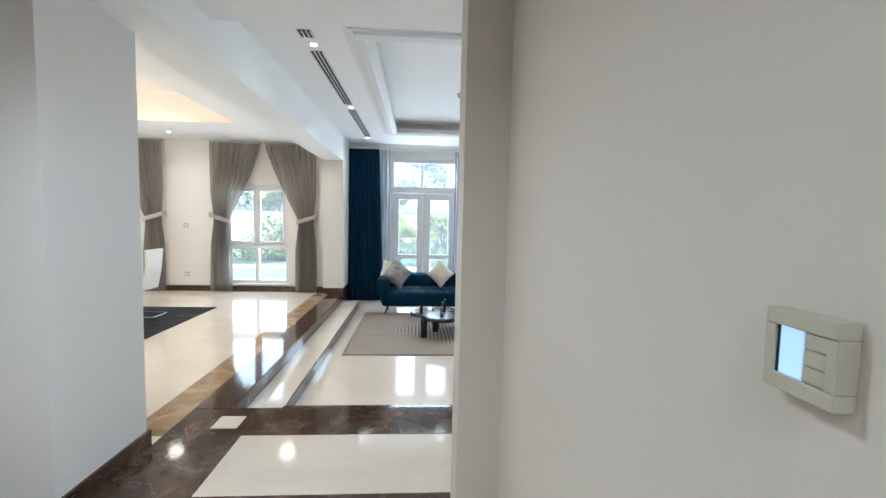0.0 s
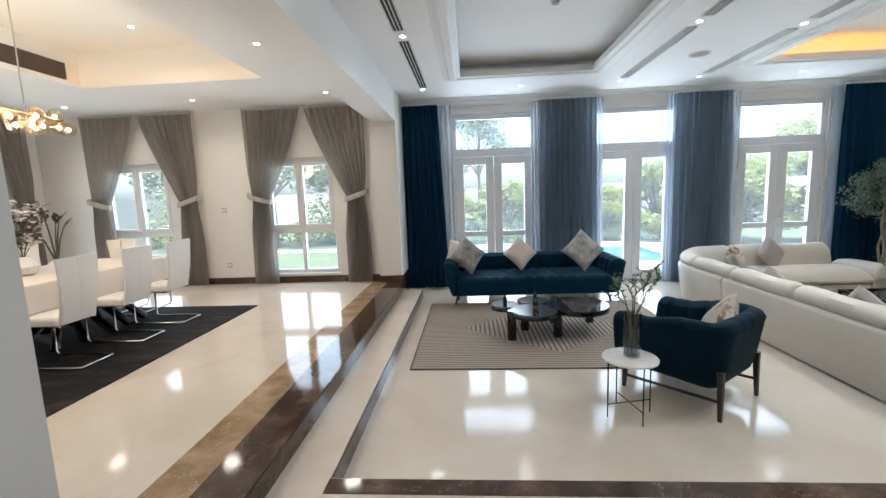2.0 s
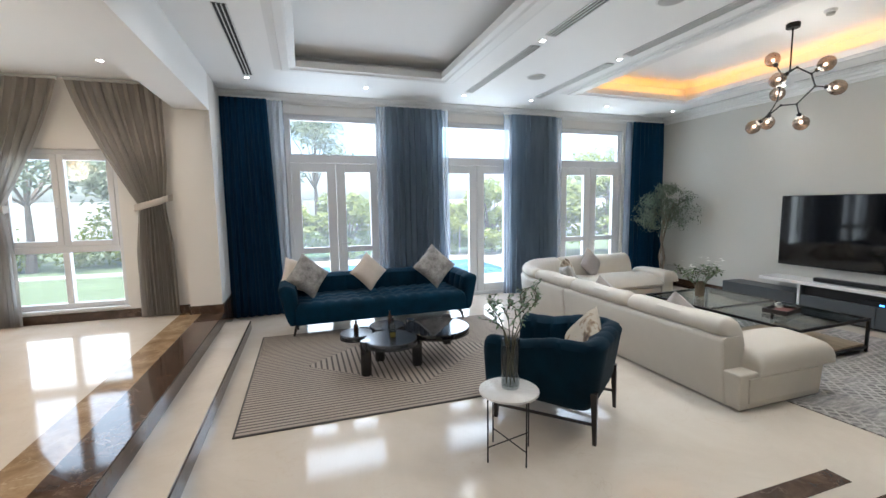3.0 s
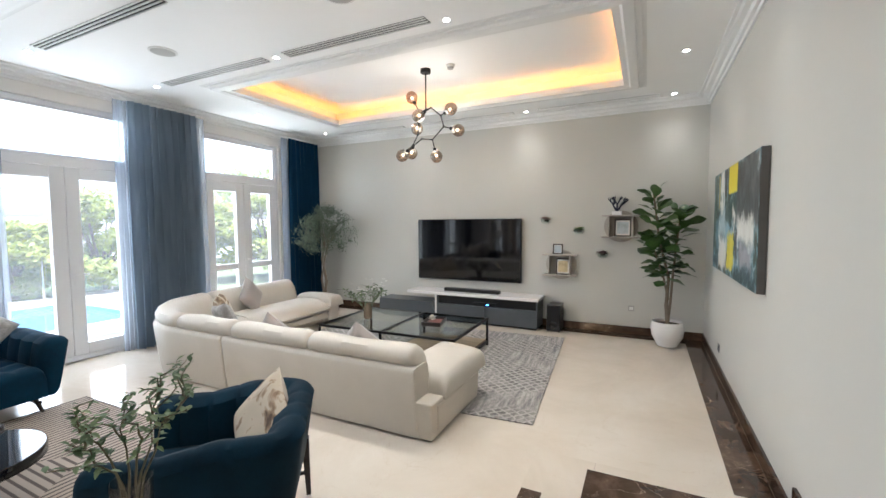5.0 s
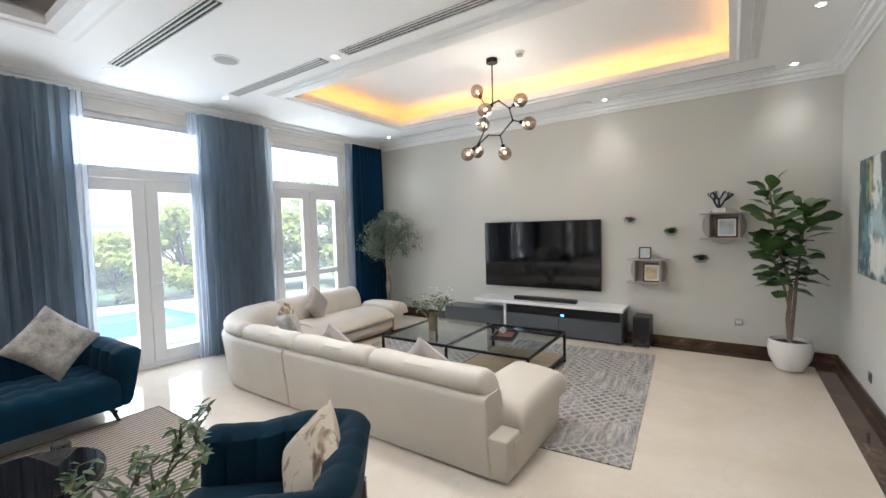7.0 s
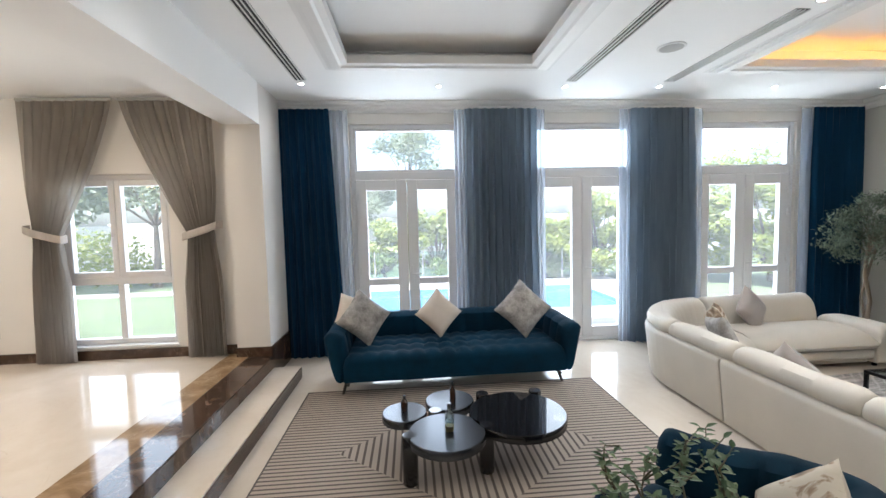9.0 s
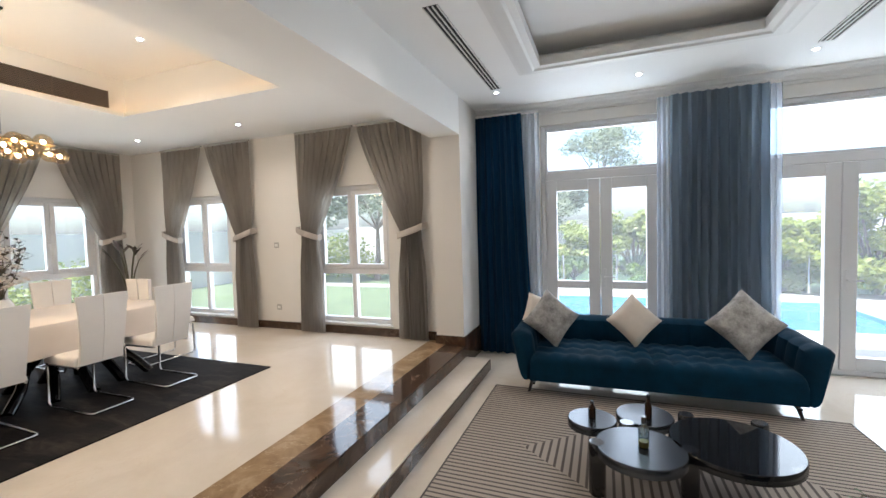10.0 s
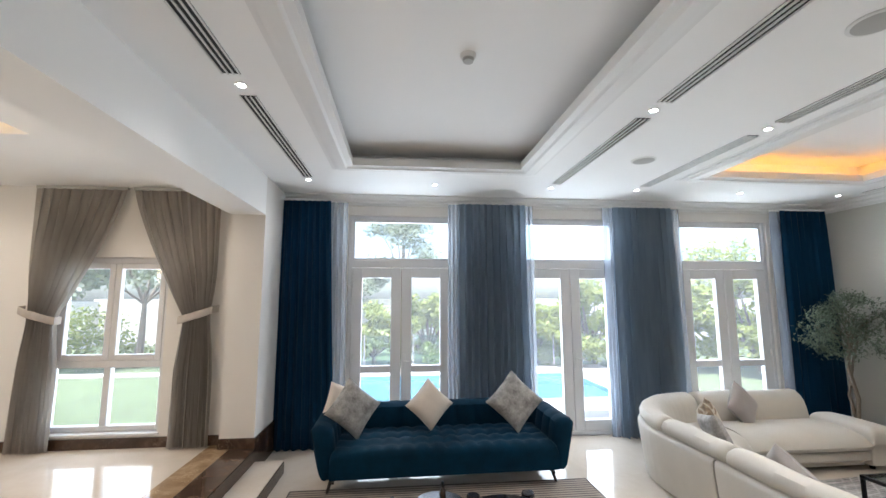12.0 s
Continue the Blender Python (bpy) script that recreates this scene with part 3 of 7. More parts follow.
def slot_vent(x0, y0, x1, y1, z, along_y=True, label="linear slot ceiling vent with three dark slots"):
    v = thing("ceiling_vent", label, "ceiling vent", pose(0, 0, z), "slot vents of the ceiling")
    part("backing", blocks((x0, y0, -0.004, x1, y1, -0.001)), M["slot"], v)
    w = (x1 - x0) if along_y else (y1 - y0)
    k = 4
    for i in range(k):
        c = (i / (k - 1)) * (w - 0.009)
        b = (x0 + c, y0, -0.014, x0 + c + 0.009, y1, -0.004) if along_y else (x0, y0 + c, -0.014, x1, y0 + c + 0.009, -0.004)
        part("slat", blocks(b), M["white_plastic"], v)


for x, ys in ((-0.27, ((3.9, 4.05), (4.35, 6.18), (6.48, 8.45))), (2.77, ((4.55, 6.28), (6.56, 8.48))), (3.95, ((4.92, 6.52), (6.80, 8.48)))):
    for ya, yb in ys:
        slot_vent(x - 0.06, ya, x + 0.06, yb, ZC)
for ya, yb in ((3.12, 4.74), (5.12, 6.72), (7.08, 8.5)):
    slot_vent(7.10, ya, 7.20, yb, ZC)


def smoke_detector(x, y, z):
    d = thing("smoke_detector", "round cream smoke detector on the ceiling", "smoke detector", pose(x, y, z))
    bm = bmesh.new()
    lathe(bm, [(0.055, 0), (0.055, -0.015), (0.045, -0.03)], 28)
    part("base", bm, M["white_plastic"], d, smooth=True)
    bm = bmesh.new()
    lathe(bm, [(0.04, -0.03), (0.035, -0.05), (0.012, -0.055)], 24)
    part("sensor", bm, M["grey_plastic"], d, smooth=True)


smoke_detector(1.27, 6.12, ZC + 0.18)
smoke_detector(5.53, 5.44, ZC + 0.24)
smoke_detector(-3.35, 5.0, ZD + 0.46)
for x, y in ((3.36, 7.53), (3.33, 5.33)):
    d = thing("ceiling_speaker", "round white flush ceiling loudspeaker", "loudspeaker", pose(x, y, ZC), "ceiling loudspeakers")
    bm = bmesh.new()
    lathe(bm, [(0.125, 0), (0.125, -0.006), (0.11, -0.010)], 36)
    part("rim", bm, M["white_plastic"], d, smooth=True)
    bm = bmesh.new()
    lathe(bm, [(0.105, -0.0101), (0.10, -0.012), (0.01, -0.013)], 36)
    part("grille", bm, M["grey_plastic"], d, smooth=True)
# long grille high on the dining tray's side
g = thing("air_grille", "long brown-grey linear air grille in the ceiling tray", "air grille", pose(TR3[0], 4.2, ZD + 0.08))
M["grille"] = plain("taupe grille metal", (0.16, 0.13, 0.11), 0.5, 0.3, bump=0)
part("backing", blocks((0, 0, 0, 0.004, 2.7, 0.2)), M["slot"], g)
for i in range(11):
    part("slat", blocks((0.005, 0, 0.004 + i * 0.018, 0.016, 2.7, 0.014 + i * 0.018)), M["grille"], g)
for i in range(6):
    part("divider", blocks((0.017, i * 0.538, 0, 0.022, i * 0.538 + 0.012, 0.2)), M["grille"], g)
bm = bmesh.new()
x0, y0, x1, y1 = TR3
sweep(bm, [(x0, y0), (x0, y1), (x1, y1), (x1, y0)], [(0.0, ZD), (0.0, ZD + 0.02), (0.06, ZD + 0.02), (0.06, ZD + 0.05), (0.075, ZD + 0.05), (0.075, ZD)], closed=True)
setting("tray_ledge", bm, M["ceiling"], "white plaster ledge round the dining ceiling tray", "moulding")
cove(TR3, ZD + 0.021, M["cove_warm"], "warm light strip round the dining ceiling tray", 0.02)

# ---- shared soft-furniture builders ----
M["velvet"] = plain("deep blue velvet", (0.0006, 0.020, 0.042), 0.8, var=0.35, scale=5, bump=0.15, fine=160, sheen=0.02, spec=0.12)
M["velvet_chair"] = plain("dark petrol velvet", (0.0006, 0.014, 0.028), 0.8, var=0.35, scale=5, bump=0.15, fine=160, sheen=0.02, spec=0.12)
M["dark_wood"] = plain("black-stained wood", (0.018, 0.012, 0.010), 0.4, var=0.3, scale=4, bump=0.05, stretch=(8, 8, 1))
M["leather"] = plain("cream leather", (0.53, 0.49, 0.425), 0.52, var=0.05, scale=3, bump=0.12, fine=110)
M["cushion_grey"] = plain("silver-grey jacquard", (0.31, 0.295, 0.28), 0.7, var=0.5, scale=11, bump=0.3, fine=60, sheen=0.2)
M["cushion_cream"] = plain("cream velvet", (0.66, 0.58, 0.50), 0.8, var=0.06, scale=8, bump=0.1, fine=120, sheen=0.3)
M["cushion_taupe"] = plain("pinkish taupe satin", (0.36, 0.325, 0.305), 0.55, var=0.08, scale=6, bump=0.08, fine=120, sheen=0.2)
mt, nt, pb = nodes_of("cream cushion cloth with brown blotches")
nn = noise_node(nt, 7, 4, 0.6, 0.8)
rr = ramp_node(nt, nn.outputs[0], [(0.40, (0.50, 0.45, 0.36)), (0.52, (0.52, 0.46, 0.37)), (0.57, (0.30, 0.22, 0.15)), (0.66, (0.10, 0.07, 0.05))])
nt.links.new(rr.outputs[0], pb.inputs["Base Color"])
pb.inputs["Roughness"].default_value = 0.85
M["cushion_blotch"] = mt


def resample(path, n):
    """n points spaced evenly along a path in plan."""
    ps = [Vector(p) for p in path]
    ls = [0.0]
    for a, b in zip(ps, ps[1:]):
        ls.append(ls[-1] + (b - a).length)
    out = []
    for i in range(n):
        s = ls[-1] * i / (n - 1)
        k = max(j for j in range(len(ps) - 1) if ls[j] <= s + 1e-9)
        f = (s - ls[k]) / max(1e-9, ls[k + 1] - ls[k])
        out.append(tuple(ps[k].lerp(ps[k + 1], f)))
    return out


def arc(cx, cy, r, a0, a1, n=10):
    return [(cx + r * math.cos(radians(a0 + (a1 - a0) * i / n)), cy + r * math.sin(radians(a0 + (a1 - a0) * i / n))) for i in range(n + 1)]


def steps_to(a, b, r, n):
    """Positions from a to b, closer together within r of the ends."""
    out = [a, a + r * 0.12, a + r * 0.35, a + r * 0.7]
    for i in range(n + 1):
        out.append(a + r + (b - a - 2 * r) * i / n)
    return out + [b - r * 0.7, b - r * 0.35, b - r * 0.12, b]


def pad(bm, x0, x1, y0, y1, z0, z1, r=0.05, nx=14, ny=8, crown=0.015, tuft=None):
    """A stuffed block with rounded upper edges; tuft: (count x, count y, depth) of buttoned hollows."""
    xs, ys = steps_to(x0, x1, r, nx), steps_to(y0, y1, r, ny)
    g = []
    for x in xs:
        row = []
        for y in ys:
            dx, dy = min(x - x0, x1 - x), min(y - y0, y1 - y)
            z = z1
            for d in (dx, dy):
                if d < r:
                    z -= r * (1 - math.sqrt(max(0, 1 - (1 - d / r) ** 2)))
            u, v = (x - x0) / (x1 - x0), (y - y0) / (y1 - y0)
            z += crown * (4 * u * (1 - u)) ** 0.5 * (4 * v * (1 - v)) ** 0.5
            if tuft:
                z -= tuft[2] * (1 - abs(math.sin(math.pi * u * tuft[0])) ** 0.5 * abs(math.sin(math.pi * v * tuft[1])) ** 0.5) * min(1, dx / r, dy / r)
            row.append(bm.verts.new((x, y, z)))
        g.append(row)
    for i in range(len(xs) - 1):
        for j in range(len(ys) - 1):
            bm.faces.new((g[i][j], g[i + 1][j], g[i + 1][j + 1], g[i][j + 1]))
    rim = [g[i][0] for i in range(len(xs))] + [g[-1][j] for j in range(1, len(ys))] + [g[i][-1] for i in range(len(xs) - 2, -1, -1)] + [g[0][j] for j in range(len(ys) - 2, 0, -1)]
    low = [bm.verts.new((v.co.x, v.co.y, z0)) for v in rim]
    for k in range(len(rim)):
        bm.faces.new((rim[k - 1], low[k - 1], low[k], rim[k]))
    bm.faces.new(low)
    return bm


def tub_seat(name, label, category, m, w, d, arm_h, back_h, seat_h, bottom, flare, mat_, tuft, seams, leg_at, legs_out, corner=0.16, square_legs=False):
    """A low upholstered seat whose arms and back are one flared channelled shell, on splayed legs; it faces -y."""
    s = thing(name, label, category, m)
    hw, r = w / 2 - flare, corner
    path = [(-hw, -d / 2)] + arc(-hw + r, d / 2 - flare - r, r, 180, 90) + arc(hw - r, d / 2 - flare - r, r, 90, 0) + [(hw, -d / 2)]
    path = resample(path, seams * 8 + 1)
    total = 2 * d + w

    def shell(t):
        k = min(1, max(0, (min(t, 1 - t) - 0.12) / 0.16))
        k = k * k * (3 - 2 * k)
        top = arm_h + (back_h - arm_h) * k
        c = 0.022 * abs(math.sin(math.pi * t * seams)) ** 0.5
        f = flare
        e = math.sqrt(max(0.0, 1 - max(0.0, 1 - min(t, 1 - t) * total / 0.09) ** 2))
        top -= 0.05 * (1 - e)
        mid = -f * 0.35
        ps = [(0.06, bottom + 0.02), (0.03, bottom), (-f * 0.12, bottom + 0.012), (-f * 0.38, bottom + 0.05), (-f * 0.58, bottom + 0.13), (-f * 0.76, bottom + (top - bottom) * 0.52), (-f * 0.95, top - 0.09), (-f * 0.98 - c * 0.3, top - 0.045), (-f * 0.85, top - 0.012),
              (-f * 0.55, top + c * 0.3), (-f * 0.2 + c * 0.5, top - 0.005), (0.02 + c, top - 0.04), (0.035 + c, top - 0.10), (0.05 + c, seat_h), (0.07, bottom + 0.05)]
        return [(mid + (x - mid) * (0.55 + 0.45 * e), z) for x, z in ps]

    bm = bmesh.new()
    sweep(bm, path, shell)
    part("backrest", bm, mat_, s, "channel-stitched shell of arms and back", smooth=True)
    bm = bmesh.new()
    pad(bm, -hw + 0.035, hw - 0.035, -d / 2 - 0.03, d / 2 - flare - 0.05, bottom + 0.01, seat_h, 0.07, 40 if tuft else 14, 16 if tuft else 8, 0.02, tuft)
    part("seat", bm, mat_, s, "buttoned seat" if tuft else "", smooth=True)
    for x, y in leg_at:
        bm = bmesh.new()
        ox, oy = legs_out * (1 if x > 0 else -1), legs_out * (1 if y > 0 else -1)
        if square_legs:
            cyl(bm, (x, y, 0), (x - ox, y - oy, 0.36), 0.017, 0.030, 4)
        else:
            cyl(bm, (x, y, 0), (x - ox, y - oy, bottom + 0.05), 0.013, 0.022, 12)
        part("leg", bm, M["dark_wood"], s, smooth=not square_legs)
    for x in sorted({abs(p[0]) for p in leg_at}):
        for sx in (-1, 1):
            ys = sorted(p[1] for p in leg_at)
            part("stretcher", cyl(bmesh.new(), (sx * (x - legs_out * 0.6), ys[0], 0.10), (sx * (x - legs_out * 0.6), ys[-1], 0.14), 0.012, n=10), M["dark_wood"], s, smooth=True)
    return s


def cushion(label, size, thick, m, mat_, group="sofa cushions"):
    bm = bmesh.new()
    pillow(bm, size, size, thick)
    c = new("cushion", mesh_of("cushion", bm, mat_, True))
    c.matrix_basis = m
    return tagged(c, label, "cushion", group)


# ---- blue sofa group ----
tub_seat("sofa", "deep blue velvet three-seat sofa with buttoned seat", "sofa", pose(1.30, 8.32, ZL, 0, 0, 1.0), 2.66, 0.98, 0.66, 0.68, 0.44, 0.17, 0.16, M["velvet"],
         (14, 4, 0.04), 18, [(-1.17, -0.38), (1.15, -0.38), (-1.17, 0.36), (1.15, 0.36)], 0.06)
cushion("silver-grey patterned square cushion standing on its corner", 0.46, 0.17, pose(0.34, 8.26, 0.45, 68, 40, 14), M["cushion_grey"])
cushion("cream square cushion standing behind another", 0.42, 0.15, pose(0.20, 8.50, 0.43, 74, 20, 20), M["cushion_cream"])
cushion("cream velvet square cushion standing on its corner", 0.41, 0.16, pose(1.17, 8.40, 0.44, 68, 45, 2), M["cushion_cream"])
cushion("silver-grey patterned square cushion standing on its corner", 0.48, 0.17, pose(2.12, 8.28, 0.48, 66, 42, -14), M["cushion_grey"])

# striped rug: stripes across, turned within a lozenge
mt, nt, pb = nodes_of("grey rug with dark stripes turning in a lozenge")
tc = nt.nodes.new("ShaderNodeTexCoord")
sp = nt.nodes.new("ShaderNodeSeparateXYZ")
nt.links.new(tc.outputs["Object"], sp.inputs[0])


def calc(op, a, b=None):
    n_ = nt.nodes.new("ShaderNodeMath")
    n_.operation = op
    for k_, v_ in enumerate((a, b)):
        if v_ is None:
            continue
        if isinstance(v_, (int, float)):
            n_.inputs[k_].default_value = v_
        else:
            nt.links.new(v_, n_.inputs[k_])
    return n_.outputs[0]


ax, ay = calc("ABSOLUTE", sp.outputs[0]), calc("ABSOLUTE", sp.outputs[1])
inside = calc("LESS_THAN", calc("ADD", calc("MULTIPLY", ax, 0.82), ay), 0.82)
along = calc("ADD", calc("MULTIPLY", inside, calc("MULTIPLY", sp.outputs[0], 0.82)), calc("MULTIPLY", calc("SUBTRACT", 1, inside), sp.outputs[1]))
wave = calc("SINE", calc("MULTIPLY", along, 2 * math.pi / 0.046))
nz = noise_node(nt, 60, 2)
stripe = ramp_node(nt, calc("ADD", calc("MULTIPLY", wave, 0.5), calc("ADD", calc("MULTIPLY", nz.outputs[0], 0.16), 0.30)), [(0.02, (0.085, 0.07, 0.06)), (0.26, (0.34, 0.29, 0.245))])
nt.links.new(stripe.outputs[0], pb.inputs["Base Color"])
pb.inputs["Roughness"].default_value = 0.95
bmp = nt.nodes.new("ShaderNodeBump")
bmp.inputs["Strength"].default_value, bmp.inputs["Distance"].default_value = 0.5, 0.006
nt.links.new(nz.outputs[0], bmp.inputs["Height"])
nt.links.new(bmp.outputs[0], pb.inputs["Normal"])
M["rug_stripe"] = mt
rug = thing("rug", "grey rug with dark stripes turning in a central lozenge", "rug", pose(1.28, 6.80, ZL))
part("carpet", box(bmesh.new(), -1.50, -1.20, 0, 1.50, 1.20, 0.014, 0.005, 2), M["rug_stripe"], rug)
M["rug_edge"] = plain("dark rug binding", (0.09, 0.08, 0.075), 0.9)
for b in ((-1.515, -1.215, 1.515, -1.2), (-1.515, 1.2, 1.515, 1.215), (-1.515, -1.2, -1.5, 1.2), (1.5, -1.2, 1.515, 1.2)):
    part("binding", box(bmesh.new(), b[0], b[1], 0, b[2], b[3], 0.012, 0.004, 1), M["rug_edge"], rug, "dark edge binding")

# coffee table of four joined round tops
M["black_gloss"] = plain("black lacquer", (0.010, 0.010, 0.012), 0.12, var=0.1, bump=0.0, coat=0.4)
M["smoked"] = plain("smoked black glass", (0.006, 0.006, 0.007), 0.03, var=0.05, bump=0)
M["top_metal"] = plain("dark burnished metal top", (0.075, 0.08, 0.09), 0.22, 0.8, var=0.1, scale=5, bump=0.01)
ct = thing("coffee_table", "black coffee table of four round tops on thick legs", "coffee table", pose(0, 0, ZL))
for x, y, r, z, mm, lab in ((0.79, 6.79, 0.17, 0.32, "top_metal", "burnished round top"), (1.15, 6.96, 0.195, 0.32, "top_metal", "burnished round top"),
                            (1.08, 6.40, 0.262, 0.35, "top_metal", "burnished round top"), (1.62, 6.62, 0.355, 0.35, "smoked", "large round smoked glass top")):
    bm = bmesh.new()
    lathe(bm, [(r - 0.02, z - 0.065), (r, z - 0.06), (r, z - 0.008), (r - 0.006, z)], 56)
    part("tabletop", bm, M[mm], ct, lab, smooth=True)
for ob_, (x, y) in zip([o for o in ct.children], ((0.79, 6.79), (1.15, 6.96), (1.08, 6.40), (1.62, 6.62))):
    ob_.location = (x, y, 0)
for x, y in ((0.83, 6.38), (1.36, 6.46), (1.86, 6.98), (1.02, 6.72), (1.42, 6.98)):
    bm = bmesh.new()
    lathe(bm, [(0.049, 0.014), (0.052, 0.02), (0.052, 0.343), (0.046, 0.352)], 24)
    part("leg", bm, M["black_gloss"], ct, smooth=True, m=pose(x, y, 0))

# small bottles on the coffee table
M["amber"] = plain("dark brown glass", (0.03, 0.014, 0.008), 0.08, var=0.1, bump=0)
M["clear_glass"] = pane_glass("clear vessel glass", (0.93, 0.96, 0.94), 0.0, 1.5)
M["bottle_glass"] = pane_glass("grey bottle glass", (0.48, 0.52, 0.50), 0.02, 1.9)
M["yellow_oil"] = plain("yellow scented oil", (0.32, 0.22, 0.03), 0.1, var=0.05, bump=0)
M["gold_cap"] = plain("brushed brass cap", (0.55, 0.42, 0.22), 0.3, 1.0, bump=0)


def bottle(x, y, z, r, h, body, liquid, label):
    b = thing("bottle", label, "bottle", pose(x, y, z), "bottles on the coffee table")
    bm = bmesh.new()
    lathe(bm, [(r * 0.9, 0), (r, 0.004), (r, h * 0.62), (r * 0.5, h * 0.72), (r * 0.42, h * 0.82)], 20)
    part("glass", bm, body, b, smooth=True)
    bm = bmesh.new()
    lathe(bm, [(r * 0.46, h * 0.82), (r * 0.46, h), (r * 0.4, h * 1.01)], 16)
    part("cap", bm, M["black_gloss"], b, "dark cap", smooth=True)
    if liquid:
        bm = bmesh.new()
        lathe(bm, [(r * 0.85, 0.004), (r * 0.9, 0.008), (r * 0.9, h * 0.2)], 16)
        part("liquid", bm, M["yellow_oil"], b, "shallow yellow liquid", smooth=True)


bottle(0.79, 6.80, ZL + 0.321, 0.026, 0.12, M["amber"], False, "small dark glass bottle with a black cap")
bottle(1.17, 6.90, ZL + 0.321, 0.024, 0.17, M["amber"], False, "slim amber glass bottle with a dark cap")
bottle(1.10, 6.40, ZL + 0.351, 0.032, 0.19, M["bottle_glass"], True, "slim clear glass bottle with yellow liquid")

# ---- armchair and side table ----
tub_seat("armchair", "dark blue velvet tub armchair on black legs", "armchair", pose(2.14, 5.16, ZL, 0, 0, -142), 0.84, 0.86, 0.66, 0.71, 0.42, 0.20, 0.12, M["velvet_chair"],
         None, 14, [(-0.32, -0.36), (0.32, -0.36), (-0.32, 0.38), (0.32, 0.38)], 0.012, 0.07, True)
cushion("cream cushion with dark brown blotches on the armchair", 0.42, 0.14, pose(2.31, 5.06, 0.31, 60, 34, -122), M["cushion_blotch"])

M["white_marble"] = marble("white marble top", [(0.3, (0.66, 0.63, 0.60)), (0.6, (0.78, 0.76, 0.74))], (0.60, 0.58, 0.56), 3.0, 2.4, 0.3, 0.01)
st = thing("side_table", "round white marble side table on thin black rods", "side table", pose(1.53, 4.77, ZL, 0, 0, 12))
bm = bmesh.new()
lathe(bm, [(0.185, 0.43), (0.193, 0.434), (0.193, 0.446), (0.187, 0.45)], 48)
part("tabletop", bm, M["white_marble"], st, "round white marble top", smooth=True)
for k in range(4):
    a = math.pi / 2 * k
    part("leg", cyl(bmesh.new(), (0.17 * math.cos(a), 0.17 * math.sin(a), 0), (0.17 * math.cos(a), 0.17 * math.sin(a), 0.43), 0.005, n=8), M["black_metal"], st)
for k in range(2):
    a = math.pi / 2 * k
    part("cross_rod", cyl(bmesh.new(), (-0.168 * math.cos(a), -0.168 * math.sin(a), 0.10), (0.168 * math.cos(a), 0.168 * math.sin(a), 0.10), 0.004, n=8), M["black_metal"], st)

# ---- leaves and stems ----
M["leaf_dark"] = plain("dark green leaf", (0.050, 0.105, 0.026), 0.35, var=0.35, scale=9, bump=0.1, fine=40)
M["leaf_olive"] = leaf_mat("grey-green olive leaf", (0.08, 0.11, 0.075), (0.25, 0.30, 0.22))
M["leaf_vase"] = leaf_mat("soft green sprig leaf", (0.045, 0.085, 0.04), (0.19, 0.25, 0.13))
M["stem"] = plain("brown-green stem", (0.10, 0.09, 0.05), 0.7, var=0.2, bump=0.1)
M["petal"] = leaf_mat("white petal", (0.62, 0.60, 0.55), (0.80, 0.79, 0.75))


def blade(bm, base, way, length, width, up=(0, 0, 1), fold=0.12, n=5):
    """One leaf: pointed at both ends, folded along its rib and drooping at the tip."""
    way = Vector(way).normalized()
    side = way.cross(Vector(up))
    side = side.normalized() if side.length > 0.05 else way.orthogonal().normalized()
    nor = side.cross(way)
    rows = []
    for i in range(n + 1):
        t = i / n
        c = Vector(base) + way * (length * t) - Vector((0, 0, 1)) * (length * 0.18 * t * t)
        w = width / 2 * math.sin(math.pi * min(0.97, max(0.03, t ** 0.8)))
        rows.append([bm.verts.new(c - side * w + nor * w * fold * 2), bm.verts.new(c), bm.verts.new(c + side * w + nor * w * fold * 2)])
    for a, b in zip(rows, rows[1:]):
        bm.faces.new((a[0], a[1], b[1], b[0]))
        bm.faces.new((a[1], a[2], b[2], b[1]))


def sprig(stems, leaves, rnd, start, way, length, leaf, width, pairs, droop=0.3, branches=3):
    """A thin branching stem with small leaves along it."""
    way = Vector(way).normalized()
    pts = [Vector(start) + way * (length * t) + Vector((rnd.uniform(-1, 1), rnd.uniform(-1, 1), 0)) * 0.015 * t * 3 - Vector((0, 0, droop * length * t * t)) for t in (0, 0.25, 0.5, 0.75, 1)]
    tube(stems, pts, 0.004, 0.0015, 5)
    for i in range(pairs):
        t = 0.3 + 0.7 * i / max(1, pairs - 1)
        k = min(3, int(t * 4))
        p = pts[k].lerp(pts[k + 1], t * 4 - k)
        d = Vector((rnd.uniform(-1, 1), rnd.uniform(-1, 1), rnd.uniform(-0.3, 0.7)))
        blade(leaves, p, d, leaf * rnd.uniform(0.7, 1.2), width * rnd.uniform(0.8, 1.2), n=3)
    if branches:
        for i in range(branches):
            t = rnd.uniform(0.35, 0.9)
            k = min(3, int(t * 4))
            p = pts[k].lerp(pts[k + 1], t * 4 - k)
            d = way + Vector((rnd.uniform(-0.8, 0.8), rnd.uniform(-0.8, 0.8), rnd.uniform(-0.2, 0.5)))
            sprig(stems, leaves, rnd, p, d, length * 0.42, leaf, width, max(4, pairs // 2), droop, 0)


v = thing("vase", "tall clear glass cylinder vase holding leafy green sprigs", "vase", pose(1.55, 4.79, ZL + 0.451))
bm = bmesh.new()
lathe(bm, [(0.056, 0), (0.06, 0.005), (0.062, 0.33), (0.058, 0.33), (0.055, 0.02), (0.01, 0.018)], 32)
part("glass", bm, pane_glass("thick vase glass", (0.80, 0.82, 0.82), 0.0, 1.5), v, "thick clear glass", smooth=True)
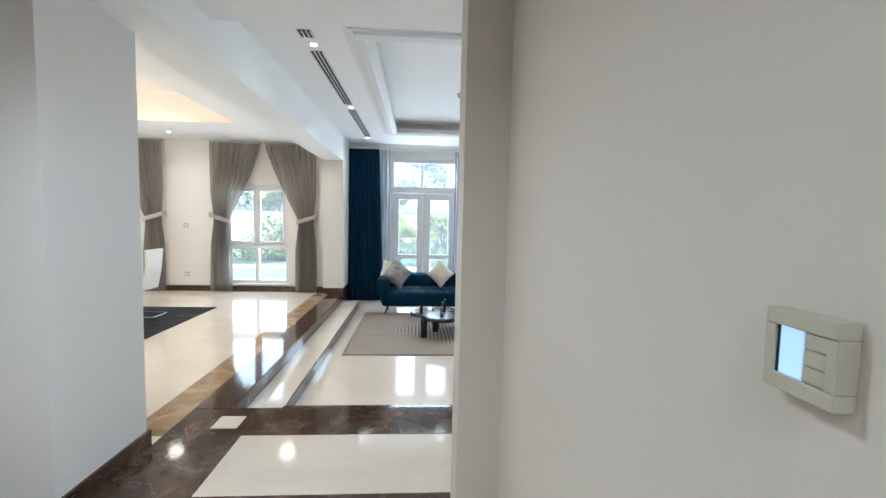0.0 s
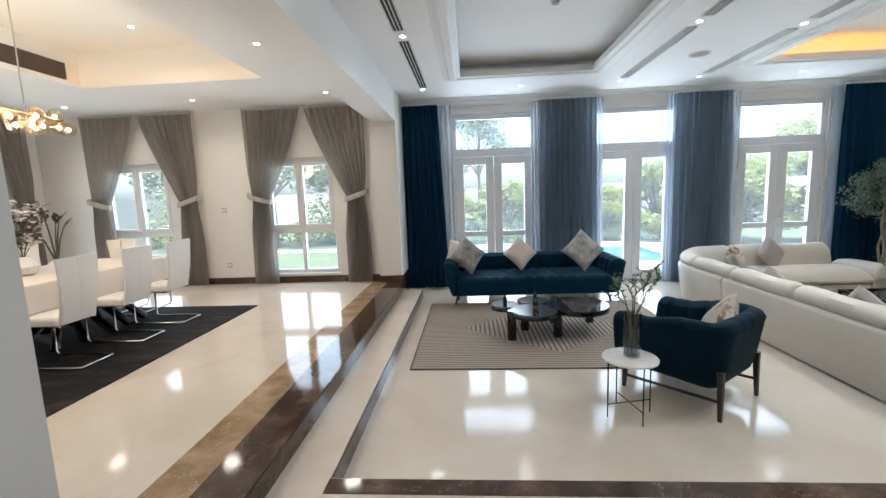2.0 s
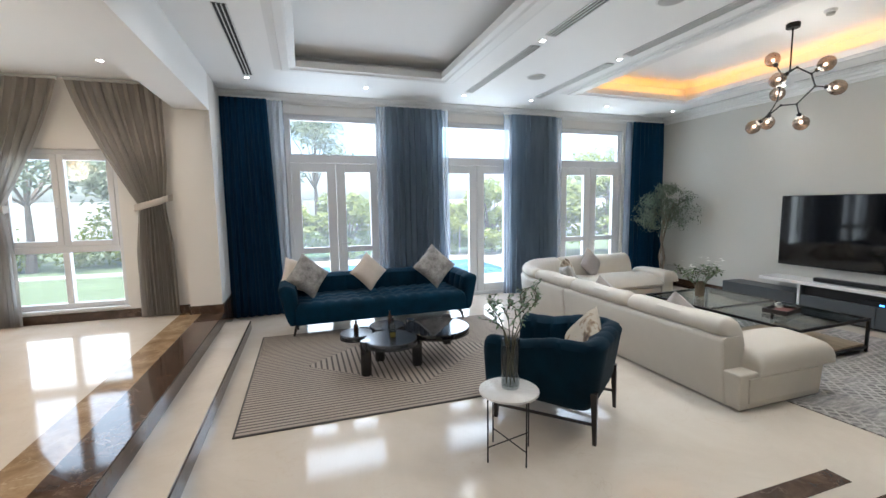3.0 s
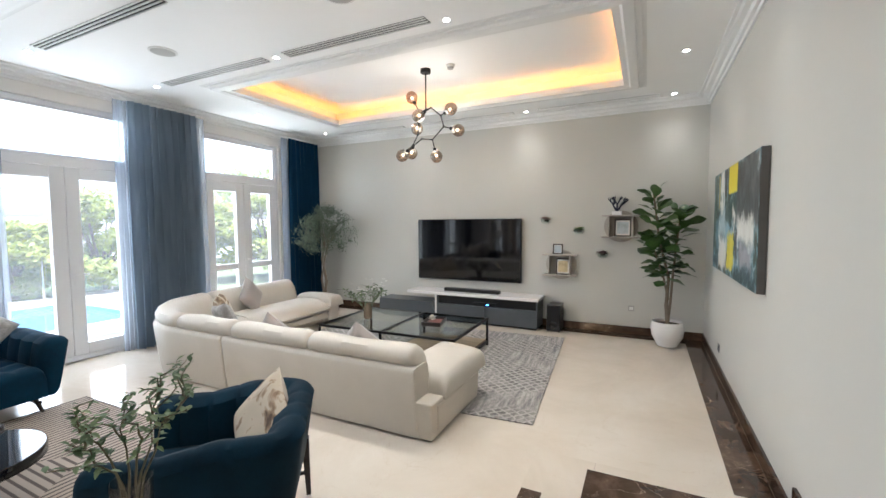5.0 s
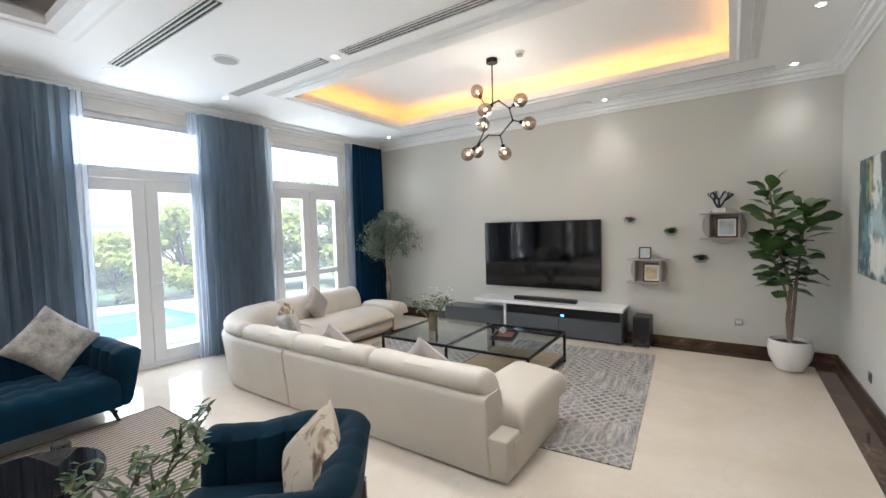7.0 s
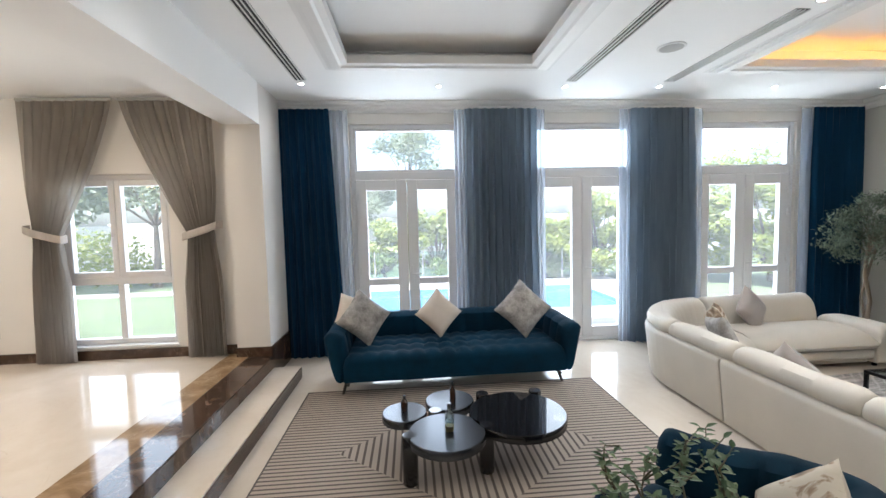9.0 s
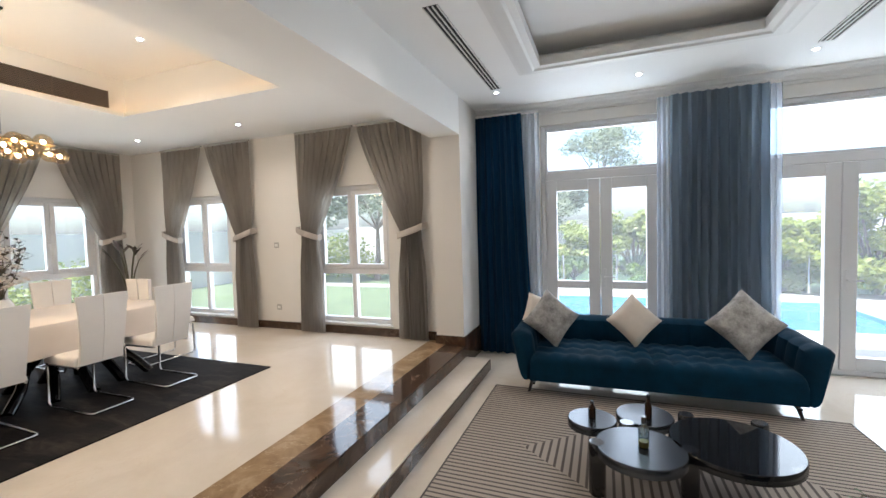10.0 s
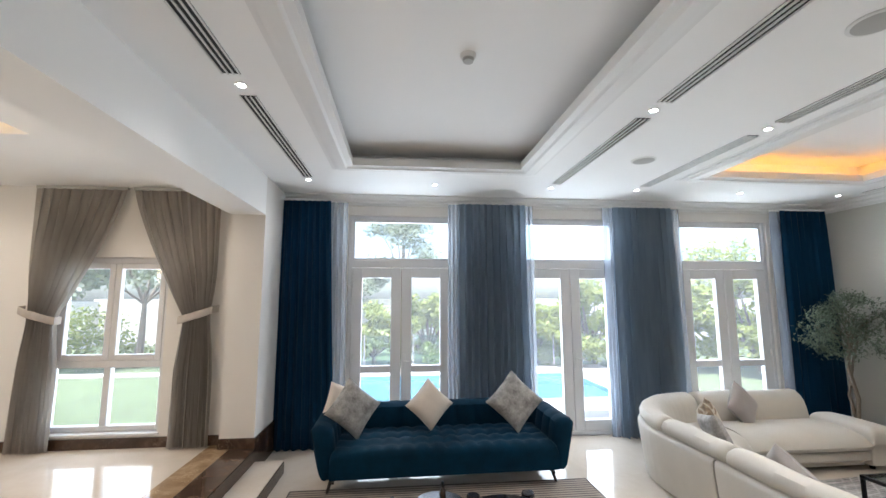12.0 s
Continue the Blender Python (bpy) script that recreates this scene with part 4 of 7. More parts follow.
rnd = random.Random(5)
sb, lb = bmesh.new(), bmesh.new()
for k in range(6):
    a = k * 1.05 + rnd.random() * 0.4
    foot = Vector((0.03 * math.cos(a + 2), 0.03 * math.sin(a + 2), 0.03))
    lip = Vector((0.035 * math.cos(a), 0.035 * math.sin(a), 0.33))
    tube(sb, [foot, (foot + lip) / 2, lip], 0.004, 0.004, 6)
    sprig(sb, lb, rnd, lip, (math.cos(a) * 0.42, math.sin(a) * 0.42, rnd.uniform(0.8, 1.5)), rnd.uniform(0.26, 0.44), 0.034, 0.019, 22, 0.2, 3)
part("stalk", sb, M["stem"], v)
part("foliage", lb, M["leaf_vase"], v)

# ---- cream leather corner sofa ----
cs = thing("corner_sofa", "large cream leather corner sofa with plump headrests", "sofa")
OUT = [(3.39, 4.745), (3.39, 7.65)] + arc(4.54, 7.65, 1.15, 180, 90, 14) + [(6.0, 8.80)]
OUT = resample(OUT, 700)
LEN = [0.0]
for a, b in zip(OUT, OUT[1:]):
    LEN.append(LEN[-1] + math.dist(a, b))


def stretch_of(s0, s1):
    return [p for p, s in zip(OUT, LEN) if s0 - 1e-6 <= s <= s1 + 1e-6]


S_END = LEN[-1]
CUTS = [0.0, 1.085, 2.05, 2.875, 4.675, S_END]
BACKS = [0.0, 2.135, 4.745, S_END]
SEATS = [0.275, 1.085, 2.05, 2.875, 4.675, S_END - 0.02]


def round_end(t, length, r):
    """Swell of a stuffed piece towards its ends: 0 at the very end, 1 past r."""
    d = min(t, 1 - t) * length
    return math.sqrt(max(0.0, 1 - max(0.0, 1 - d / r) ** 2))


for s0, s1 in zip(BACKS, BACKS[1:]):

    def back_profile(t):
        k = round_end(t, s1 - s0, 0.02)
        return [(0.065, -0.255), (0.05 - 0.005 * k, -0.245), (0.024 - 0.01 * k, 0.0), (-0.004 - 0.01 * k, 0.26), (0.004, 0.292), (0.03, 0.302), (0.17, 0.302), (0.21, 0.28), (0.26, 0.02), (0.26, -0.255)]

    bm = bmesh.new()
    sweep(bm, stretch_of(s0 + 0.002, s1 - 0.002), back_profile)
    part("back", bm, M["leather"], cs, "smooth leather back panel", smooth=True)
for s0, s1 in zip(CUTS, CUTS[1:]):

    def head(t):
        low = 0.2 if (s0 == 0 and t < 0.5) or (s1 == S_END and t > 0.5) else 0.74
        k = low + (1 - low) * round_end(t, s1 - s0, 0.07)
        sag = 0.006 * math.sin(t * 9 + s0)
        ps = [(0.045, 0.29), (0.012, 0.325), (0.008, 0.37), (0.03, 0.415), (0.085, 0.442 + sag), (0.15, 0.437 + sag), (0.215, 0.40), (0.265, 0.33), (0.30, 0.22), (0.32, 0.12), (0.22, 0.11)]
        return [(0.15 + (x - 0.15) * k, 0.27 + (z - 0.27) * k) for x, z in ps]

    bm = bmesh.new()
    sweep(bm, stretch_of(s0 + (0.012 if s0 == 0 else 0.004), s1 - 0.004), head)
    part("headrest", bm, M["leather"], cs, "plump back cushion", smooth=True)
for s0, s1 in zip(SEATS, SEATS[1:]):

    def seat_profile(t):
        k = round_end(t, s1 - s0, 0.06)
        return [(0.24, -0.02), (0.25, 0.09 + 0.03 * k), (0.40, 0.10 + 0.045 * k), (0.60, 0.105 + 0.055 * k), (0.78, 0.10 + 0.05 * k), (0.90, 0.075 + 0.04 * k), (0.97, 0.05), (0.995, 0.01), (0.985, -0.025), (0.95, -0.04)]

    bm = bmesh.new()
    sweep(bm, stretch_of(s0 + 0.002, s1 - 0.002), seat_profile)
    part("seat", bm, M["leather"], cs, "", smooth=True)
bm = bmesh.new()
sweep(bm, stretch_of(0.02, S_END - 0.02), [(0.262, -0.225), (0.262, -0.042), (0.90, -0.042), (0.88, -0.215), (0.80, -0.225)])
part("base", bm, M["leather"], cs)
bm = bmesh.new()
sweep(bm, stretch_of(0.30, S_END - 0.03), [(0.84, -0.165), (0.93, -0.16), (0.955, -0.135), (0.96, -0.075), (0.945, -0.05), (0.84, -0.044)])
part("front_rail", bm, M["leather"], cs, "padded leather rail below the seats", smooth=True)
# arm at each end
def wedge(x0, x_foot, x1, y_top, y_foot, y1, z0, z1, r):
    """A block whose outer end leans in towards the floor."""
    bm_ = bmesh.new()
    g_ = bmesh.ops.create_cube(bm_, size=1)
    for v_ in g_["verts"]:
        hi = v_.co.z > 0
        v_.co = (x1 if v_.co.x > 0 else (x0 if hi else x_foot), y1 if v_.co.y > 0 else (y_top if hi else y_foot), z1 if hi else z0)
    bmesh.ops.bevel(bm_, geom=list(bm_.edges), offset=r, segments=3, profile=0.5, affect="EDGES")
    return bm_


part("end_block", wedge(3.404, 3.445, 4.37, 4.62, 4.64, 5.02, -0.252, 0.045, 0.014), M["leather"], cs, "end of the base in leather")
part("end_panel", wedge(3.50, 3.53, 4.30, 4.612, 4.63, 4.70, -0.205, 0.005, 0.008), M["leather"], cs, "stitched end panel")
bm = bmesh.new()
pad(bm, -0.44, 0.44, -0.25, 0.23, -0.065, 0.075, 0.07, 16, 12, 0.055)
part("armrest", bm, M["leather"], cs, "plump armrest", smooth=True, m=pose(4.04, 4.845, 0.105, 5, 0, 0))
bm = bmesh.new()
pad(bm, 5.98, 6.30, 7.80, 8.56, 0.03, 0.185, 0.075, 6, 8, 0.03)
part("armrest", bm, M["leather"], cs, "plump armrest", smooth=True)
part("end_block", box(bmesh.new(), 5.99, 7.84, -0.215, 6.24, 8.78, 0.05, 0.03, 2), M["leather"], cs)
for x, y in ((3.55, 4.85), (4.25, 4.85), (3.55, 7.2), (6.1, 7.95), (6.1, 8.7), (4.3, 8.65)):
    part("foot", cyl(bmesh.new(), (x, y, ZL), (x, y, -0.19), 0.025, n=12), M["black_metal"], cs)
cushion("taupe satin cushion on the leather sofa", 0.42, 0.15, pose(4.98, 8.40, 0.33, 68, 44, 5), M["cushion_taupe"])
cushion("taupe satin cushion on the leather sofa", 0.40, 0.15, pose(3.90, 5.62, 0.215, 66, 45, 88), M["cushion_taupe"])
cushion("taupe satin cushion on the leather sofa", 0.40, 0.15, pose(3.88, 6.72, 0.205, 66, 45, 86), M["cushion_taupe"])
cushion("cream cushion with brown blotches in the sofa corner", 0.40, 0.14, pose(4.12, 7.85, 0.30, 68, 20, 60), M["cushion_blotch"])
cushion("silver-grey cushion in the sofa corner", 0.38, 0.14, pose(3.98, 7.60, 0.28, 68, 12, 76), M["cushion_grey"])
cushion("cream cushion with brown blotches in the sofa corner", 0.36, 0.13, pose(4.30, 8.02, 0.28, 66, 40, 40), M["cushion_blotch"])

# patterned rug under the glass table
mt, nt, pb = nodes_of("worn grey and blue patterned rug")
tc = nt.nodes.new("ShaderNodeTexCoord")
mp = nt.nodes.new("ShaderNodeMapping")
mp.inputs["Rotation"].default_value = (0, 0, radians(45))
wob = noise_node(nt, 2.5, 3, 0.6)
add = nt.nodes.new("ShaderNodeVectorMath")
add.operation = "MULTIPLY_ADD"
add.inputs[1].default_value = (0.10, 0.10, 0)
nt.links.new(wob.outputs["Color"], add.inputs[0])
nt.links.new(tc.outputs["Object"], add.inputs[2])
nt.links.new(add.outputs[0], mp.inputs[0])
br = nt.nodes.new("ShaderNodeTexBrick")
br.offset = 0.0
br.inputs["Scale"].default_value, br.inputs["Mortar Size"].default_value, br.inputs["Mortar Smooth"].default_value = 8, 0.11, 0.6
br.inputs["Brick Width"].default_value, br.inputs["Row Height"].default_value = 0.62, 0.5
br.inputs["Color1"].default_value, br.inputs["Color2"].default_value, br.inputs["Mortar"].default_value = (0.10, 0.093, 0.09, 1), (0.22, 0.205, 0.195, 1), (0.42, 0.40, 0.375, 1)
nt.links.new(mp.outputs[0], br.inputs["Vector"])
fade = ramp_node(nt, noise_node(nt, 1.3, 6, 0.65, 0.8).outputs[0], [(0.40, (0.1, 0.1, 0.1)), (0.54, (0.95, 0.95, 0.95))])
streak = nt.nodes.new("ShaderNodeMapping")
streak.inputs["Rotation"].default_value, streak.inputs["Scale"].default_value = (0, 0, radians(-38)), (2.0, 16, 1)
nt.links.new(tc.outputs["Object"], streak.inputs[0])
sn = nt.nodes.new("ShaderNodeTexNoise")
sn.inputs["Scale"].default_value, sn.inputs["Detail"].default_value, sn.inputs["Roughness"].default_value = 1.4, 6, 0.7
nt.links.new(streak.outputs[0], sn.inputs["Vector"])
tint = ramp_node(nt, sn.outputs[0], [(0.34, (0.13, 0.135, 0.15)), (0.46, (0.26, 0.245, 0.235)), (0.62, (0.44, 0.415, 0.39))])
mx = nt.nodes.new("ShaderNodeMixRGB")
nt.links.new(fade.outputs[0], mx.inputs[0])
nt.links.new(br.outputs[0], mx.inputs[1])
nt.links.new(tint.outputs[0], mx.inputs[2])
nt.links.new(mx.outputs[0], pb.inputs["Base Color"])
pb.inputs["Roughness"].default_value = 0.95
bmp = nt.nodes.new("ShaderNodeBump")
bmp.inputs["Strength"].default_value, bmp.inputs["Distance"].default_value = 0.4, 0.004
nt.links.new(noise_node(nt, 120, 2).outputs[0], bmp.inputs["Height"])
nt.links.new(bmp.outputs[0], pb.inputs["Normal"])
rug = thing("rug", "worn grey rug with pale and blue lattice pattern", "rug", pose(5.27, 5.96, ZL, 0, 0, 4.6))
part("carpet", box(bmesh.new(), -1.37, -1.82, 0, 1.37, 1.75, 0.012, 0.004, 2), mt, rug)

# glass table
M["table_wood"] = plain("mid-brown oak", (0.28, 0.205, 0.14), 0.5, var=0.25, scale=3, bump=0.08, stretch=(10, 1, 10))
M["table_glass"] = pane_glass("greenish table glass", (0.88, 0.92, 0.91), 0.0, 1.5)
gt = thing("glass_table", "low black steel coffee table with glass top and oak shelf", "coffee table", pose(5.38, 6.03, ZL + 0.012, 0, 0, 1.5))
X, Y, H = 0.57, 0.92, 0.37
for a, b in (((-X, -Y), (X, -Y)), ((-X, Y), (X, Y)), ((-X, -Y), (-X, Y)), ((X, -Y), (X, Y)), ((-X, 0.02), (X, 0.02))):
    part("rail", box(bmesh.new(), min(a[0], b[0]) - 0.014, min(a[1], b[1]) - 0.014, H - 0.03, max(a[0], b[0]) + 0.014, max(a[1], b[1]) + 0.014, H - 0.002, 0.003, 1), M["black_metal"], gt)
for x in (-X, X):
    for y in (-Y, 0.02, Y):
        part("leg", box(bmesh.new(), x - 0.0135, y - 0.0135, 0, x + 0.0135, y + 0.0135, H - 0.03, 0.003, 1), M["black_metal"], gt)
for y0, y1 in ((-Y, 0.02), (0.02, Y)):
    ob = part("glass_top", box(bmesh.new(), -X + 0.016, y0 + 0.016, H - 0.012, X - 0.016, y1 - 0.016, H - 0.004, 0.002, 1), M["table_glass"], gt, "clear greenish glass top")
part("shelf", box(bmesh.new(), -X + 0.014, -Y + 0.014, 0.05, X - 0.014, -0.01, 0.085, 0.003, 1), M["table_wood"], gt, "oak lower shelf")
for y in (-Y, 0.02):
    part("rail", box(bmesh.new(), -X + 0.014, y - 0.013, 0.04, X - 0.014, y + 0.013, 0.068, 0.003, 1), M["black_metal"], gt)
for x in (-X, X):
    part("rail", box(bmesh.new(), x - 0.013, -Y + 0.014, 0.04, x + 0.013, 0.006, 0.068, 0.003, 1), M["black_metal"], gt)
TZ = ZL + 0.012 + H


def flower_vase(x, y, z, seed, label, body, r, h, reach, petals, leaf=0.05, width=0.022, count=9):
    v_ = thing("vase", label, "vase", pose(x, y, z))
    bm_ = bmesh.new()
    lathe(bm_, [(r * 0.8, 0), (r, 0.01), (r * 1.02, h * 0.6), (r * 0.8, h), (r * 0.7, h), (r * 0.85, h * 0.6), (r * 0.8, 0.02)], 28)
    part("body", bm_, body, v_, smooth=True)
    rr_ = random.Random(seed)
    s_, l_, f_ = bmesh.new(), bmesh.new(), bmesh.new()
    for k_ in range(count):
        a_ = k_ * 2.4
        top_ = Vector((r * 0.4 * math.cos(a_), r * 0.4 * math.sin(a_), h))
        d_ = Vector((math.cos(a_), math.sin(a_), rr_.uniform(0.3, 1.3)))
        sprig(s_, l_, rr_, top_ - Vector((0, 0, h * 0.6)), d_ + Vector((0, 0, 1)), reach * 0.8, leaf, width, 10, 0.35, 3)
        for _ in range(petals):
            c_ = top_ + Vector((math.cos(a_), math.sin(a_), 0)) * reach * rr_.uniform(0.10, 0.36) + Vector((rr_.uniform(-.04, .04), rr_.uniform(-.04, .04), reach * rr_.uniform(0.1, 0.5)))
            for q in range(5):
                blade(f_, c_, (math.cos(q * 1.257), math.sin(q * 1.257), rr_.uniform(0, 0.6)), 0.028, 0.022, n=3)
    part("stalk", s_, M["stem"], v_)
    part("foliage", l_, M["leaf_vase"], v_)
    part("blossom", f_, M["petal"], v_, "white petals")


M["amber_glass"] = plain("amber-brown glazed vase", (0.20, 0.15, 0.10), 0.2, var=0.15, bump=0.02)
flower_vase(5.28, 6.55, TZ, 21, "amber glass vase with leafy white-flowered branches", M["amber_glass"], 0.055, 0.20, 0.62, 4, 0.06, 0.03)
bk = thing("tray", "dark wooden tray on the glass table", "tray", pose(5.40, 5.62, TZ, 0, 0, 12))
part("bottom", box(bmesh.new(), -0.17, -0.12, 0, 0.17, 0.12, 0.012, 0.003, 1), M["dark_wood"], bk)
for b in ((-0.17, -0.12, 0.17, -0.105), (-0.17, 0.105, 0.17, 0.12), (-0.17, -0.105, -0.155, 0.105), (0.155, -0.105, 0.17, 0.105)):
    part("rim", box(bmesh.new(), b[0], b[1], 0.012, b[2], b[3], 0.05, 0.003, 1), M["dark_wood"], bk)
book = new("book", mesh_of("book", box(bmesh.new(), -0.11, -0.08, 0, 0.11, 0.08, 0.025, 0.003, 1), plain("red-brown book cover", (0.16, 0.06, 0.05), 0.5)))
book.matrix_basis = pose(5.39, 5.60, TZ + 0.013, 0, 0, 20)
tagged(book, "closed book with red-brown cover in the tray", "book")
fl = thing("candle_holder", "round white ball ornament on the glass table", "ornament", pose(5.42, 5.66, TZ + 0.039))
bm = bmesh.new()
rnd = random.Random(3)
for k in range(60):
    a, b = rnd.uniform(0, 6.28), rnd.uniform(-0.3, 1)
    blade(bm, (0, 0, 0.028), (math.cos(a) * math.sqrt(max(0, 1 - b * b)), math.sin(a) * math.sqrt(max(0, 1 - b * b)), b), 0.05, 0.04, n=3)
part("blossom", bm, M["petal"], fl)

# ---- television wall ----
M["tv_black"] = plain("black television plastic", (0.008, 0.008, 0.009), 0.35, bump=0)
M["tv_screen"] = plain("dark glossy screen", (0.004, 0.004, 0.005), 0.06, bump=0)
tv = thing("television", "large flat black television, off, on the greige wall", "television", pose(X_TV, 5.99, 0.39))
part("casing", box(bmesh.new(), -0.085, -0.945, 0, -0.03, 0.945, 1.05, 0.006, 2), M["tv_black"], tv)
part("screen", box(bmesh.new(), -0.089, -0.935, 0.016, -0.0855, 0.935, 1.04), M["tv_screen"], tv, "dark glossy screen")
part("wall_mount", blocks((-0.03, -0.25, 0.35, 0, 0.25, 0.75)), M["black_metal"], tv)
M["unit_grey"] = plain("slate grey lacquer", (0.075, 0.085, 0.095), 0.35, var=0.06, bump=0.02)
M["unit_white"] = plain("white gloss lacquer", (0.78, 0.78, 0.78), 0.2, var=0.02, bump=0)
mc = thing("media_cabinet", "slate grey low media cabinet, its open slot filled black as shade", "cabinet", pose(7.0, 4.70, ZL))
part("body", box(bmesh.new(), 0.02, 0, 0.03, 0.40, 1.70, 0.30, 0.004, 1), M["unit_grey"], mc)
part("drawer_front", box(bmesh.new(), 0.0, 0.004, 0.035, 0.018, 0.85, 0.30, 0.003, 1), M["unit_grey"], mc)
part("drawer_front", box(bmesh.new(), 0.0, 0.856, 0.035, 0.018, 1.696, 0.30, 0.003, 1), M["unit_grey"], mc)
# the open gap is not hollow: a black block gives its shade
part("shelf_slot", blocks((0.05, 0, 0.30, 0.40, 1.70, 0.445)), M["tv_black"], mc, "solid black block for the shade in the open slot")
for y in (0.0, 1.68):
    part("side_panel", blocks((0.0, y, 0.302, 0.05, y + 0.02, 0.445)), M["unit_grey"], mc)
part("plinth", blocks((0.06, 0.03, 0, 0.38, 1.67, 0.03)), M["tv_black"], mc)
mc = thing("media_cabinet", "slate grey low media cabinet beside the white shelf", "cabinet", pose(7.0, 6.46, ZL))
part("body", box(bmesh.new(), 0.02, 0, 0.03, 0.40, 1.10, 0.31, 0.004, 1), M["unit_grey"], mc)
part("drawer_front", box(bmesh.new(), 0.0, 0.004, 0.035, 0.018, 1.096, 0.31, 0.003, 1), M["unit_grey"], mc)
part("plinth", blocks((0.06, 0.03, 0, 0.38, 1.07, 0.03)), M["tv_black"], mc)
ws = thing("media_shelf", "long white gloss shelf lying across the media cabinets", "shelf", pose(6.98, 4.68, ZL + 0.446))
part("board", box(bmesh.new(), 0, 0, 0, 0.43, 2.28, 0.045, 0.003, 1), M["unit_white"], ws)
part("support", box(bmesh.new(), 0.01, 1.715, -0.446, 0.42, 1.75, -0.001, 0.002, 1), M["unit_white"], ws)
sb_ = thing("soundbar", "slim black soundbar on the white media shelf", "soundbar", pose(7.17, 5.83, ZL + 0.491))
part("body", box(bmesh.new(), -0.05, -0.49, 0, 0.05, 0.49, 0.06, 0.012, 2), M["tv_black"], sb_)
part("grille", box(bmesh.new(), -0.053, -0.47, 0.008, -0.05, 0.47, 0.05), plain("black speaker cloth", (0.014, 0.014, 0.014), 0.9, bump=0.2, fine=300), sb_)
rv = thing("set_top_box", "black set-top box with small blue light in the cabinet slot", "set-top box", pose(7.03, 5.55, ZL + 0.302))
part("case", box(bmesh.new(), -0.005, -0.20, -0.001, 0.018, 0.20, 0.06, 0.003, 1), M["tv_black"], rv)
part("status_light", blocks((-0.009, -0.06, 0.02, -0.0055, -0.02, 0.032)), glow("blue status light", (0.05, 0.25, 1.0), 6), rv, "blue light")
sw = thing("subwoofer", "black subwoofer box standing on the floor", "subwoofer", pose(7.18, 4.47, ZL + 0.0045))
part("cabinet", box(bmesh.new(), -0.13, -0.10, 0.012, 0.17, 0.10, 0.40, 0.008, 2), M["tv_black"], sw)
bm = bmesh.new()
lathe(bm, [(0.05, 0.0), (0.06, 0.004), (0.045, 0.008), (0.02, 0.002)], 24)
part("port", bm, M["black_gloss"], sw, m=pose(-0.131, 0, 0.10, 0, -90, 0))
for x in (-0.11, 0.15):
    for y in (-0.08, 0.08):
        part("foot", cyl(bmesh.new(), (x, y, 0), (x, y, 0.012), 0.015, n=10), M["tv_black"], sw)


# round-ended wall shelves
M["shelf_taupe"] = plain("taupe lacquered wood", (0.40, 0.37, 0.33), 0.5, var=0.05, bump=0.02)


def wall_shelf(y, z, label):
    s = thing("wall_shelf", label, "shelf", pose(X_TV, y, z), "wall shelves")
    bm = bmesh.new()
    lathe(bm, [(0.23, 0), (0.232, 0.004), (0.23, 0.012)], 48)
    part("disc", bm, M["shelf_taupe"], s, "round back disc", smooth=True, m=pose(-0.0, 0, 0, 0, -90, 0))
    for z0 in (-0.165, 0.145):
        part("board", box(bmesh.new(), -0.20, -0.25, z0, -0.013, 0.25, z0 + 0.018, 0.003, 1), M["shelf_taupe"], s)
    for y0 in (-0.165, 0.147):
        part("upright", box(bmesh.new(), -0.19, y0, -0.146, -0.013, y0 + 0.018, 0.144, 0.003, 1), M["shelf_taupe"], s)
    return s


wall_shelf(4.43, 0.72, "taupe round-backed wall shelf holding framed prints")
wall_shelf(3.58, 1.31, "taupe round-backed wall shelf holding a frame")
M["frame_dark"] = plain("dark frame moulding", (0.05, 0.04, 0.035), 0.4, var=0.1)
M["print_warm"] = plain("pale yellow print", (0.62, 0.52, 0.32), 0.7, var=0.3, scale=9, bump=0)
M["print_cool"] = plain("pale blue print", (0.48, 0.55, 0.60), 0.6, var=0.25, scale=9, bump=0)
M["mat_white"] = plain("white picture mount", (0.72, 0.71, 0.68), 0.8, bump=0)


def stand_frame(y, z, w, h, inner, label, x=7.30):
    f = thing("picture_frame", label, "picture frame", pose(x, y, z, 0, 8, 0), "framed prints on the shelves")
    bm = bmesh.new()
    for b in ((-w / 2, 0, -w / 2 + 0.018, h), (w / 2 - 0.018, 0, w / 2, h), (-w / 2 + 0.018, 0, w / 2 - 0.018, 0.018), (-w / 2 + 0.018, h - 0.018, w / 2 - 0.018, h)):
        box(bm, -0.012, b[0], b[1], 0.012, b[2], b[3], 0.002, 1)
    part("moulding", bm, M["frame_dark"], f)
    part("mount", blocks((-0.004, -w / 2 + 0.018, 0.018, 0.008, w / 2 - 0.018, h - 0.018)), M["mat_white"], f)
    part("print", blocks((-0.006, -w * 0.34, h * 0.16, -0.004, w * 0.34, h * 0.84)), inner, f)


stand_frame(4.38, 0.574, 0.21, 0.25, M["print_warm"], "small frame with a pale yellow print")
stand_frame(4.46, 0.884, 0.15, 0.16, M["print_cool"], "small dark frame on top of the shelf")
stand_frame(3.55, 1.164, 0.22, 0.25, M["print_cool"], "frame with a pale blue print")
co = thing("coral_ornament", "dark blue branching coral ornament on a white block", "ornament", pose(7.32, 3.63, 1.474) @ Matrix.Scale(1.35, 4))
part("plinth", box(bmesh.new(), -0.04, -0.05, 0, 0.04, 0.05, 0.04, 0.004, 1), M["unit_white"], co)
bm = bmesh.new()
rnd = random.Random(8)


